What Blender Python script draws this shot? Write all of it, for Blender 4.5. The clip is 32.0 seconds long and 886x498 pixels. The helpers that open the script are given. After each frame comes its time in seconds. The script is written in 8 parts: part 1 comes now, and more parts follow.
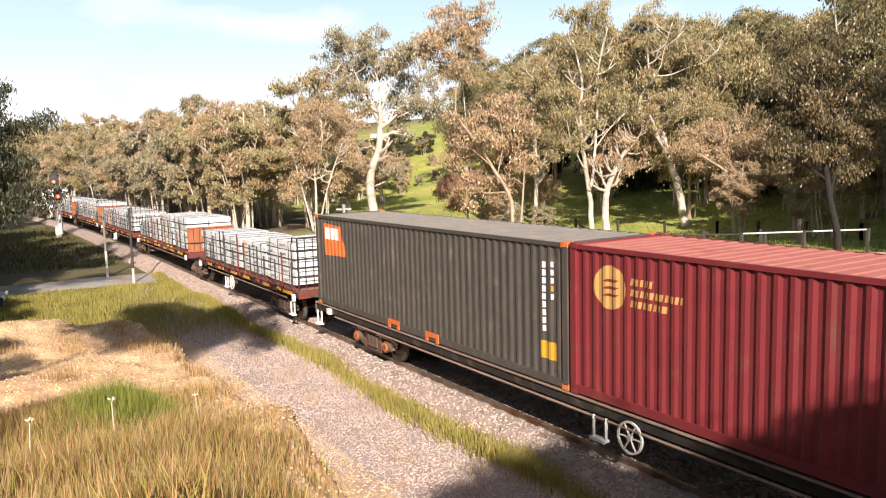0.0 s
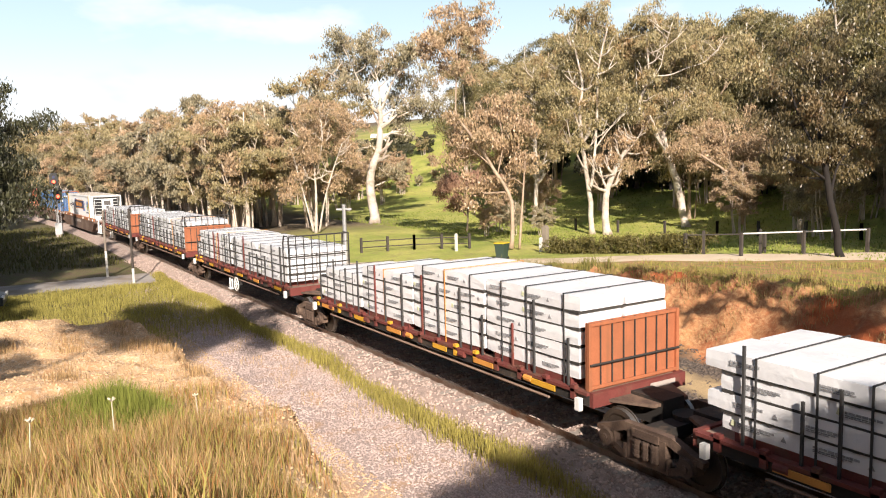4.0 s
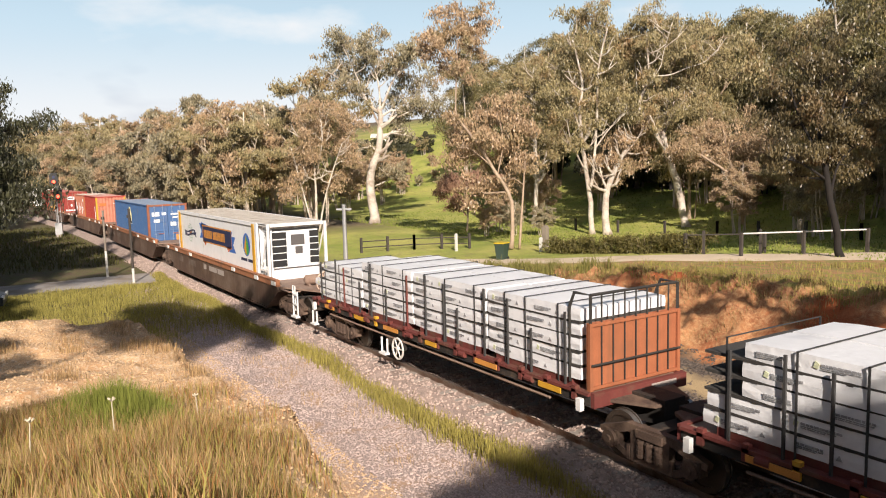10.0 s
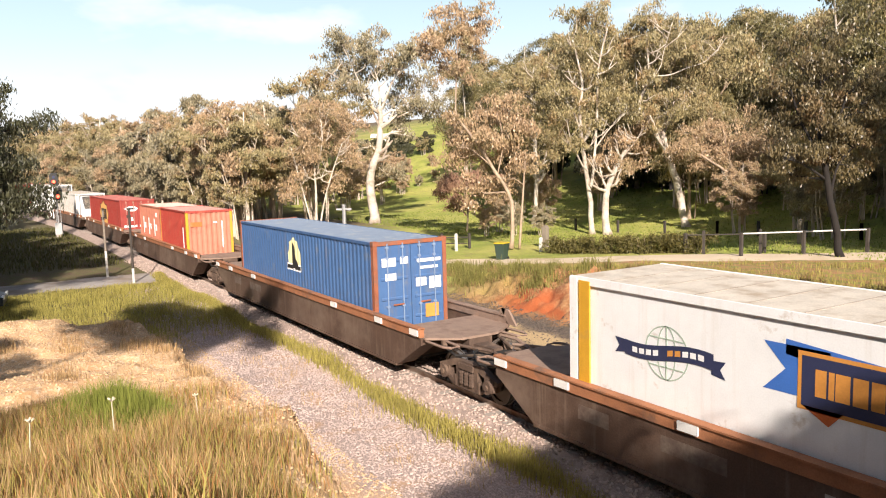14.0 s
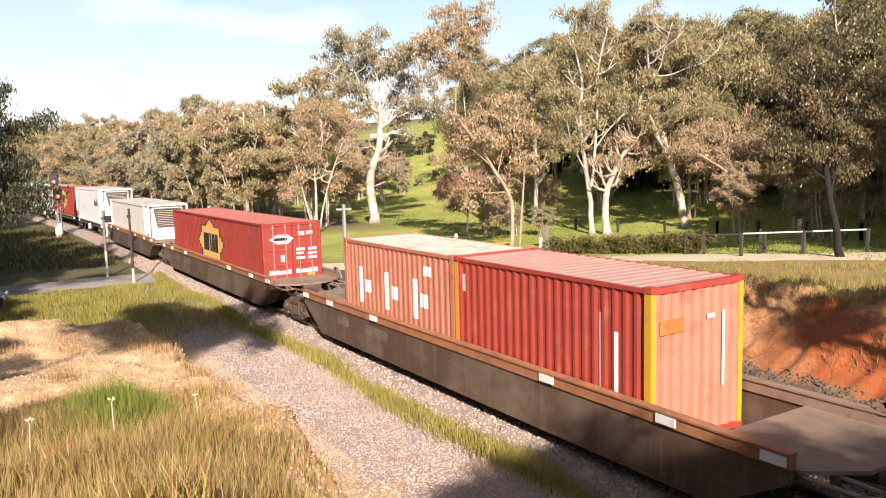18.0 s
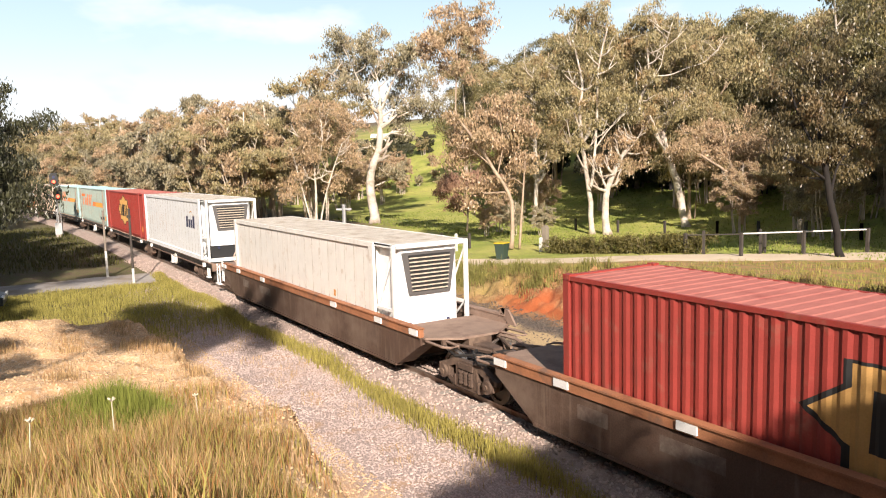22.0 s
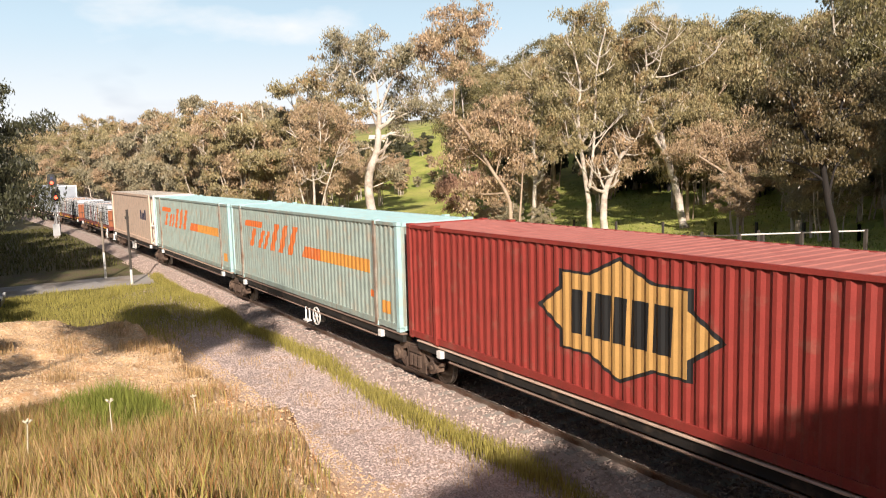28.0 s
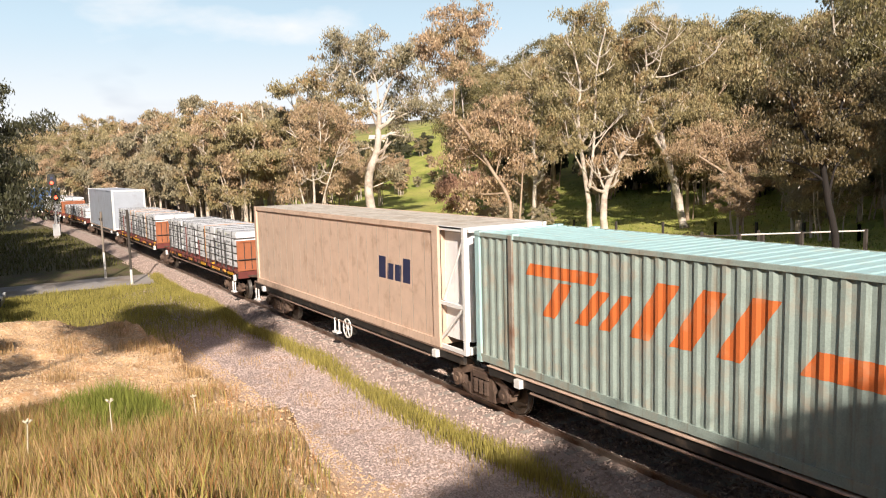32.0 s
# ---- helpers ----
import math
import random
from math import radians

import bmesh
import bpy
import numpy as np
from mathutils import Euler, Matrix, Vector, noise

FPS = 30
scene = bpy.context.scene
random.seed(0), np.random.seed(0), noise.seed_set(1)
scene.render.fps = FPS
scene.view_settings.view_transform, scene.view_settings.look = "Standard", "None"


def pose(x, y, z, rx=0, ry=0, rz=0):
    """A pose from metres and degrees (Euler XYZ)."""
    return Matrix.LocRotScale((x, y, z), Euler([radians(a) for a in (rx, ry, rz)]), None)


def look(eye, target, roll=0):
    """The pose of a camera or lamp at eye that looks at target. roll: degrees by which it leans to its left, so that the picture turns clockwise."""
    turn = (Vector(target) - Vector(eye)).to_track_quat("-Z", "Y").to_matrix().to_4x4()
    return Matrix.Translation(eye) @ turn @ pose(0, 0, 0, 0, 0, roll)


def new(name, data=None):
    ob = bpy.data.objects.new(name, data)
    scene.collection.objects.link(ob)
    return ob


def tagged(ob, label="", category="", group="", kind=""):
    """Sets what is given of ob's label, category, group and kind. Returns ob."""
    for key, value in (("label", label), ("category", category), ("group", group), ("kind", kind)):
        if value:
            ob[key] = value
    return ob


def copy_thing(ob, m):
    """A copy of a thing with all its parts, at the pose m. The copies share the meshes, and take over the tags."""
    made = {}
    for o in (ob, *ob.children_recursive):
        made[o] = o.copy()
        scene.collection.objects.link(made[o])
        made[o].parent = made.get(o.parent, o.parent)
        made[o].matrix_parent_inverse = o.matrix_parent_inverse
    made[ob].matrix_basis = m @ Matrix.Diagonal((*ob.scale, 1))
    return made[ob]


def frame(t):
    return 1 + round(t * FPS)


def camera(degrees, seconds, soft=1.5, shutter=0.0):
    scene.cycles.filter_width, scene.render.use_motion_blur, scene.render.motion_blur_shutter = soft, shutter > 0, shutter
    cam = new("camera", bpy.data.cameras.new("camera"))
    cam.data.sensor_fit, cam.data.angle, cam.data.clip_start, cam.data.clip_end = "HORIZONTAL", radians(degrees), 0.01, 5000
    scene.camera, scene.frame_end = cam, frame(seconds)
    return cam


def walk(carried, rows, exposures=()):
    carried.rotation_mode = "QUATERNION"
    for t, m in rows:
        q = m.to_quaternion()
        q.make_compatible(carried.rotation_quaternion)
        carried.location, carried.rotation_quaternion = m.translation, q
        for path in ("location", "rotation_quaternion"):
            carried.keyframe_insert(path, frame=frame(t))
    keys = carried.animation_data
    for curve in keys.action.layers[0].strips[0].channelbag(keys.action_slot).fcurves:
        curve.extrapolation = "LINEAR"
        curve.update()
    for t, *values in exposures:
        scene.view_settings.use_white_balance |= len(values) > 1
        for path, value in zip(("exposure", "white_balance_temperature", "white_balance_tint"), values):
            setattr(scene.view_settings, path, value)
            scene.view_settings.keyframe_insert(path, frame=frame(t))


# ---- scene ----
# ---- camera ----
EYE = Vector((0.0, -10.765, 5.565))
AIM = EYE + Vector((-0.84316, 0.52546, -0.11385)) * 40
cam = camera(60.37, 32.0, soft=1.1)
A0 = look(EYE, AIM, -1.54)
A1 = A0 @ pose(0, 0, 0, 0.085, -0.125, 0)
BASE = 0.86
walk(cam, [(0, A0), (12, A0), (25.6, A0), (27.3, A1), (30, A1), (32, A1)],
     [(0, BASE), (4.4, BASE), (5.7, BASE - 0.22), (6.8, BASE - 0.3), (9.8, BASE - 0.36), (11, BASE - 0.16), (12.5, BASE - 0.04), (13.5, BASE), (23, BASE - 0.03), (25, BASE - 0.24), (32, BASE - 0.24)])

# ---- light ----
SUN_AZ = math.atan2(-0.407, 0.914)      # towards the sun, in the ground plane
SUN_EL = radians(29)
world = bpy.data.worlds.new("world")
scene.world = world
world.use_nodes = True


def build_world():
    nt = world.node_tree
    nt.nodes.clear()
    out = nt.nodes.new("ShaderNodeOutputWorld")
    bg = nt.nodes.new("ShaderNodeBackground")
    sky = nt.nodes.new("ShaderNodeTexSky")
    sky.sky_type = "NISHITA"
    sky.sun_disc = False
    sky.sun_elevation = SUN_EL
    sky.sun_rotation = math.pi / 2 - SUN_AZ
    sky.air_density, sky.dust_density, sky.ozone_density = 1.0, 1.2, 1.0
    tc = nt.nodes.new("ShaderNodeTexCoord")
    mp = nt.nodes.new("ShaderNodeMapping")
    mp.inputs["Scale"].default_value = (1.0, 1.0, 2.6)
    mp.inputs["Location"].default_value = (0.35, 0.1, 0.0)
    n1 = nt.nodes.new("ShaderNodeTexNoise")
    n1.inputs["Scale"].default_value, n1.inputs["Detail"].default_value, n1.inputs["Roughness"].default_value = 2.6, 7, 0.52
    ramp = nt.nodes.new("ShaderNodeValToRGB")
    ramp.color_ramp.elements[0].position, ramp.color_ramp.elements[1].position = 0.54, 0.66
    ramp.color_ramp.elements[0].color = (0.0, 0.0, 0.0, 1)
    mix = nt.nodes.new("ShaderNodeMix")
    mix.data_type = "RGBA"
    L = nt.links.new
    L(tc.outputs["Generated"], mp.inputs["Vector"])
    L(mp.outputs["Vector"], n1.inputs["Vector"])
    L(n1.outputs["Fac"], ramp.inputs["Fac"])
    n2 = nt.nodes.new("ShaderNodeTexNoise")
    n2.inputs["Scale"].default_value, n2.inputs["Detail"].default_value = 4.5, 4
    L(mp.outputs["Vector"], n2.inputs["Vector"])
    belly = nt.nodes.new("ShaderNodeValToRGB")
    belly.color_ramp.elements[0].position, belly.color_ramp.elements[1].position = 0.57, 0.74
    belly.color_ramp.elements[0].color, belly.color_ramp.elements[1].color = (12.9, 13.1, 13.4, 1), (8.6, 9.0, 10.2, 1)
    L(n2.outputs["Fac"], belly.inputs["Fac"])
    L(belly.outputs["Color"], mix.inputs[7])
    # white haze low over the horizon, all round
    sep = nt.nodes.new("ShaderNodeSeparateXYZ")
    L(tc.outputs["Generated"], sep.inputs[0])
    hz = nt.nodes.new("ShaderNodeMapRange")
    hz.interpolation_type = "SMOOTHSTEP"
    hz.inputs["From Min"].default_value, hz.inputs["From Max"].default_value = 0.04, 0.19
    hz.inputs["To Min"].default_value, hz.inputs["To Max"].default_value = 1.0, 0.0
    L(sep.outputs[2], hz.inputs["Value"])
    top = nt.nodes.new("ShaderNodeMath")
    top.operation = "MAXIMUM"
    L(ramp.outputs["Color"], top.inputs[0])
    L(hz.outputs["Result"], top.inputs[1])
    L(top.outputs[0], mix.inputs[0])
    # thin pale blue veil over the clear sky, fading upwards
    veil = nt.nodes.new("ShaderNodeMapRange")
    veil.interpolation_type = "SMOOTHSTEP"
    veil.inputs["From Min"].default_value, veil.inputs["From Max"].default_value = 0.16, 0.36
    veil.inputs["To Min"].default_value, veil.inputs["To Max"].default_value = 1.0, 0.0
    L(sep.outputs[2], veil.inputs["Value"])
    pale = nt.nodes.new("ShaderNodeMix")
    pale.data_type = "RGBA"
    pale.inputs[7].default_value = (8.4, 10.8, 12.6, 1)
    L(veil.outputs["Result"], pale.inputs[0])
    L(sky.outputs["Color"], pale.inputs[6])
    L(pale.outputs[2], mix.inputs[6])
    L(mix.outputs[2], bg.inputs["Color"])
    bg.inputs["Strength"].default_value = 0.05
    L(bg.outputs["Background"], out.inputs["Surface"])


build_world()
sun_data = bpy.data.lights.new("sun", "SUN")
sun_data.energy, sun_data.angle, sun_data.color = 5.0, radians(0.7), (1.0, 0.888, 0.785)
sun = new("sun", sun_data)
sun.matrix_world = look((0, 0, 60), (-math.cos(SUN_AZ) * 50 * math.cos(SUN_EL), -math.sin(SUN_AZ) * 50 * math.cos(SUN_EL), 60 - 50 * math.sin(SUN_EL)))


# ---- materials ----
def lin(r, g, b):
    """Linear colour from 0-255 values."""
    return tuple((c / 255 / 12.92) if c / 255 <= 0.04045 else ((c / 255 + 0.055) / 1.055) ** 2.4 for c in (r, g, b))


MATS = {}


def mat(name, col, rough=0.75, metal=0.0, var=0.18, scale=3.0, fine=40.0, bump=0.15, dirt=None, dirt_amt=0.0, island=0.0, rnd=0.0, translucent=0.0, emit=0.0, streak=None, streak_amt=0.5):
    """A surface with variation at two scales; dirt: a second colour in blotches; island, rnd: variation by piece."""
    if name in MATS:
        return MATS[name]
    m = bpy.data.materials.new(name)
    MATS[name] = m
    m.use_nodes = True
    nt = m.node_tree
    N, L = nt.nodes.new, nt.links.new
    b = nt.nodes["Principled BSDF"]
    b.inputs["Roughness"].default_value, b.inputs["Metallic"].default_value = rough, metal
    tc = N("ShaderNodeTexCoord")
    n1, n2 = N("ShaderNodeTexNoise"), N("ShaderNodeTexNoise")
    for n, sc, det in ((n1, scale, 5), (n2, fine, 3)):
        n.inputs["Scale"].default_value, n.inputs["Detail"].default_value = sc, det
        L(tc.outputs["Object"], n.inputs["Vector"])
    add = N("ShaderNodeMath")
    add.operation = "ADD"
    L(n1.outputs["Fac"], add.inputs[0])
    L(n2.outputs["Fac"], add.inputs[1])
    last = add.outputs[0]
    lo, hi = 1 - var, 1 + var
    if island or rnd:
        g = N("ShaderNodeNewGeometry") if island else N("ShaderNodeObjectInfo")
        sub = N("ShaderNodeMath")
        sub.operation = "MULTIPLY_ADD"
        sub.inputs[1].default_value = (island or rnd)
        L(g.outputs["Random Per Island" if island else "Random"], sub.inputs[0])
        L(last, sub.inputs[2])
        last = sub.outputs[0]
    mr = N("ShaderNodeMapRange")
    mr.inputs["From Min"].default_value, mr.inputs["From Max"].default_value = 0.6, 1.4 + (island or rnd)
    mr.inputs["To Min"].default_value, mr.inputs["To Max"].default_value = lo, hi
    L(last, mr.inputs["Value"])
    c = N("ShaderNodeMix")
    c.data_type, c.blend_type = "RGBA", "MULTIPLY"
    c.inputs[0].default_value = 1.0
    c.inputs[6].default_value = (*col, 1)
    L(mr.outputs["Result"], c.inputs[7])
    colour = c.outputs[2]
    if dirt:
        n3 = N("ShaderNodeTexNoise")
        n3.inputs["Scale"].default_value, n3.inputs["Detail"].default_value, n3.inputs["Roughness"].default_value = scale * 0.6, 8, 0.65
        L(tc.outputs["Object"], n3.inputs["Vector"])
        r = N("ShaderNodeMapRange")
        r.inputs["From Min"].default_value, r.inputs["From Max"].default_value = 0.62 - dirt_amt * 0.3, 0.72 - dirt_amt * 0.1
        L(n3.outputs["Fac"], r.inputs["Value"])
        d = N("ShaderNodeMix")
        d.data_type = "RGBA"
        L(r.outputs["Result"], d.inputs[0])
        L(colour, d.inputs[6])
        d.inputs[7].default_value = (*dirt, 1)
        colour = d.outputs[2]
    if streak:
        mp = N("ShaderNodeMapping")
        mp.inputs["Scale"].default_value = (6.0, 6.0, 0.35)
        n4 = N("ShaderNodeTexNoise")
        n4.inputs["Scale"].default_value, n4.inputs["Detail"].default_value, n4.inputs["Roughness"].default_value = 1.0, 6, 0.6
        L(tc.outputs["Object"], mp.inputs["Vector"])
        L(mp.outputs["Vector"], n4.inputs["Vector"])
        r4 = N("ShaderNodeMapRange")
        r4.inputs["From Min"].default_value, r4.inputs["From Max"].default_value = 0.54, 0.74
        r4.inputs["To Max"].default_value = streak_amt
        L(n4.outputs["Fac"], r4.inputs["Value"])
        d4 = N("ShaderNodeMix")
        d4.data_type = "RGBA"
        L(r4.outputs["Result"], d4.inputs[0])
        L(colour, d4.inputs[6])
        d4.inputs[7].default_value = (*streak, 1)
        colour = d4.outputs[2]
    L(colour, b.inputs["Base Color"])
    if bump:
        bp = N("ShaderNodeBump")
        bp.inputs["Strength"].default_value, bp.inputs["Distance"].default_value = bump, 0.02
        L(n2.outputs["Fac"], bp.inputs["Height"])
        L(bp.outputs["Normal"], b.inputs["Normal"])
    if translucent:
        t, ms = N("ShaderNodeBsdfTranslucent"), N("ShaderNodeMixShader")
        ms.inputs[0].default_value = translucent
        L(colour, t.inputs["Color"])
        L(b.outputs[0], ms.inputs[1])
        L(t.outputs[0], ms.inputs[2])
        L(ms.outputs[0], nt.nodes["Material Output"].inputs["Surface"])
    if emit:
        b.inputs["Emission Color"].default_value = (*col, 1)
        b.inputs["Emission Strength"].default_value = emit
    return m


# ---- mesh building ----
class Geo:
    """Collects boxes, prisms and tubes into one mesh."""

    def __init__(self):
        self.v, self.f = [], []

    def add(self, vs, fs):
        k = len(self.v)
        self.v += vs
        self.f += [tuple(i + k for i in f) for f in fs]
        return self

    def box(self, x0, x1, y0, y1, z0, z1):
        return self.add([(x, y, z) for x in (x0, x1) for y in (y0, y1) for z in (z0, z1)],
                        [(0, 1, 3, 2), (4, 6, 7, 5), (0, 4, 5, 1), (2, 3, 7, 6), (0, 2, 6, 4), (1, 5, 7, 3)])

    def prism(self, poly, axis, a, b):
        """poly in the other two axes (order x,y,z kept), drawn from a to b along axis."""
        def p3(q, d):
            return {"x": (d, q[0], q[1]), "y": (q[0], d, q[1]), "z": (q[0], q[1], d)}[axis]
        n = len(poly)
        return self.add([p3(q, a) for q in poly] + [p3(q, b) for q in poly],
                        [tuple(range(n))[::-1], tuple(range(n, 2 * n))] + [(i, (i + 1) % n, (i + 1) % n + n, i + n) for i in range(n)])

    def tube(self, path, radii, n=8, cap=True):
        path = [Vector(p) for p in path]
        if not hasattr(radii, "__len__"):
            radii = [radii] * len(path)
        vs, fs = [], []
        side = None
        for i, p in enumerate(path):
            d = (path[min(i + 1, len(path) - 1)] - path[max(i - 1, 0)]).normalized()
            ref = Vector((0, 0, 1)) if abs(d.z) < 0.9 else Vector((1, 0, 0))
            if side is None:
                side = d.cross(ref).normalized()
            side = (side - d * side.dot(d)).normalized()
            up = d.cross(side)
            for k in range(n):
                a = 2 * math.pi * k / n
                vs.append(tuple(p + (side * math.cos(a) + up * math.sin(a)) * radii[i]))
        for i in range(len(path) - 1):
            for k in range(n):
                fs.append((i * n + k, i * n + (k + 1) % n, (i + 1) * n + (k + 1) % n, (i + 1) * n + k))
        if cap:
            fs += [tuple(range(n))[::-1], tuple(range((len(path) - 1) * n, len(path) * n))]
        return self.add(vs, fs)

    def disc(self, centre, axis, r, w, n=20, hole=0.0):
        """A flat drum or ring of width w about an axis."""
        c = Vector(centre)
        vs, fs = [], []
        for d in (-w / 2, w / 2):
            for rr in ([r, hole] if hole else [r]):
                for k in range(n):
                    a = 2 * math.pi * k / n
                    p = (math.cos(a) * rr, math.sin(a) * rr)
                    vs.append(tuple(c + Vector({"y": (p[0], d, p[1]), "x": (d, p[0], p[1]), "z": (p[0], p[1], d)}[axis])))
        if hole:
            for k in range(n):
                j = (k + 1) % n
                fs += [(k, j, 2 * n + j, 2 * n + k), (n + k, 3 * n + k, 3 * n + j, n + j), (k, n + k, n + j, j), (2 * n + k, 2 * n + j, 3 * n + j, 3 * n + k)]
        else:
            fs += [tuple(range(n))[::-1], tuple(range(n, 2 * n))] + [(k, (k + 1) % n, n + (k + 1) % n, n + k) for k in range(n)]
        return self.add(vs, fs)

    def mesh(self, name, smooth=False):
        me = bpy.data.meshes.new(name)
        me.from_pydata(self.v, [], self.f)
        bm = bmesh.new()
        bm.from_mesh(me)
        bmesh.ops.recalc_face_normals(bm, faces=bm.faces)
        bm.to_mesh(me)
        bm.free()
        if smooth:
            me.polygons.foreach_set("use_smooth", [True] * len(me.polygons))
        return me


def part(name, geo, material, parent, label="", at=None, smooth=False):
    """One mesh object under a thing or a part."""
    me = geo if isinstance(geo, bpy.types.Mesh) else geo.mesh(name, smooth)
    if not me.materials:
        me.materials.append(material)
    ob = new(name, me)
    ob.parent = parent
    if at is not None:
        ob.matrix_basis = at
    if label:
        ob["label"] = label
    return ob


def thing(name, label, category, group="", m=None):
    ob = new(name)
    if m is not None:
        ob.matrix_basis = m
    return tagged(ob, label, category, group)


def solid(name, geo, material, label, category, kind="", group="", smooth=False, m=None):
    """A top-level thing of one mesh."""
    me = geo if isinstance(geo, bpy.types.Mesh) else geo.mesh(name, smooth)
    me.materials.append(material)
    ob = new(name, me)
    if m is not None:
        ob.matrix_basis = m
    return tagged(ob, label, category, group, kind)


def raw_mesh(name, verts, faces):
    """A mesh from number arrays (faces of one size)."""
    me = bpy.data.meshes.new(name)
    verts, faces = np.asarray(verts, dtype=np.float32), np.asarray(faces, dtype=np.int32)
    k = faces.shape[1]
    me.vertices.add(len(verts))
    me.vertices.foreach_set("co", verts.ravel())
    me.loops.add(faces.size)
    me.loops.foreach_set("vertex_index", faces.ravel())
    me.polygons.add(len(faces))
    me.polygons.foreach_set("loop_start", np.arange(0, faces.size, k, dtype=np.int32))
    me.polygons.foreach_set("loop_total", np.full(len(faces), k, dtype=np.int32))
    me.update(calc_edges=True)
    return me


# ---- plan: the line ----
def gone(t):
    """Metres that the train has run at t."""
    return 7.42 * t + 0.015 * t * t


BEND, RADIUS = -62.0, 620.0


def on_line(s):
    """Place and heading of the line at s metres; it bends beyond BEND."""
    if s >= BEND:
        return s, 0.0, 0.0
    a = (BEND - s) / RADIUS
    return BEND - RADIUS * math.sin(a), -RADIUS * (1 - math.cos(a)), a


def line_y(x):
    """Offset of the line at x (array)."""
    d = np.maximum(0, BEND - np.asarray(x, dtype=float))
    return -(RADIUS - np.sqrt(np.maximum(1.0, RADIUS ** 2 - np.minimum(d, 400) ** 2)))


# ---- plan: the ground ----
def smooth(a, b, x):
    t = np.clip((np.asarray(x, dtype=float) - a) / (b - a), 0, 1)
    return t * t * (3 - 2 * t)


def height(x, y):
    """The ground's height."""
    x, y = np.asarray(x, dtype=float), np.asarray(y, dtype=float)
    yy = y - line_y(x)
    z = np.full(np.broadcast(x, y).shape, -0.45)
    # camera's side: a dirt bank, higher towards the camera
    xb = x + 0.8 * np.clip(-6.5 - yy, 0, 5) + 0.35 * np.sin(y * 1.9) + 0.2 * np.sin(y * 4.3)
    rise = np.interp(xb, [-29.2, -28.2, -26, -18, -12, -8, -4, 0, 8, 60], [0, 0.75, 1.0, 1.15, 1.6, 2.2, 3.1, 4.2, 4.6, 4.8])
    wide = 0.5 + 0.455 * np.maximum(0, np.minimum(x + 13, 15))
    ragged = 0.12 * np.sin(x * 1.7) + 0.10 * np.sin(x * 4.1 + 1) + 0.05 * np.sin(x * 9.7)
    f = np.clip((-5.9 + 0.4 * smooth(-16, -12, x) + ragged - yy) / wide, 0, 1)
    z = z + rise * f * f * (3 - 2 * f)
    # the far side: a cutting that ends at the crossing, then the paddock and the hill
    crest = np.interp(x, [-41, -35, -27, -20, -10, 40], [0, 0.25, 0.95, 1.75, 2.05, 2.3])
    flat = np.interp(x, [-60, -41, -34, -26, -18, 40], [0.25, 0.25, 0.45, 1.0, 1.3, 1.4])
    up = smooth(6.9, 10.0, yy)
    down = smooth(10.2, 15.5, yy)
    z = z + crest * up * (1 - down) + flat * down
    hill = np.maximum(0, yy - 30)
    up = 0.22 * hill ** 2 / (hill + 12) * (1 + 1.0 * smooth(-75, -125, x))
    z = z + 24 * (1 - np.exp(-up / 24))
    z = z + 0.06 * np.maximum(0, -yy - 30)
    return np.minimum(z, 60)


def rough_height(x, y):
    z = height(x, y)
    x, y = np.asarray(x, dtype=float), np.asarray(y, dtype=float)
    yy = y - line_y(x)
    face = smooth(6.6, 8, yy) * (1 - smooth(10, 13, yy)) * smooth(-36, -26, x)
    rill = 0.10 * np.sin(x * 7.3 + 2.0 * np.sin(y * 2.9)) * np.sin(x * 3.1 + 1.0) + 0.07 * np.sin(y * 9.0 + 1.5 * np.sin(x * 2.3))
    bump = rill + 0.14 * np.sin(x * 2.1 + 1.3 * np.sin(y * 1.7)) * np.sin(y * 2.7 + x * 0.6) + 0.09 * np.sin(x * 5.3 + y * 3.1) * np.sin(y * 4.7 - x * 2.2)
    bank = smooth(-5.4, -6.2, yy) * smooth(-34, -28, x)
    ledge = 0.06 * np.tanh(5 * np.sin(x * 1.25 + 0.9 * np.sin(y * 0.8) + 0.5 * y)) + 0.03 * np.sin(x * 6.1 + 1.2 * np.sin(y * 3.0)) * np.sin(y * 5.2)
    small = ledge + 0.05 * np.sin(x * 3.7 + 2.0 * np.sin(y * 1.1)) * np.sin(y * 3.3 + 1.0)
    return z + face * bump + bank * small


def spot(x, y):
    return float(rough_height(x, y))


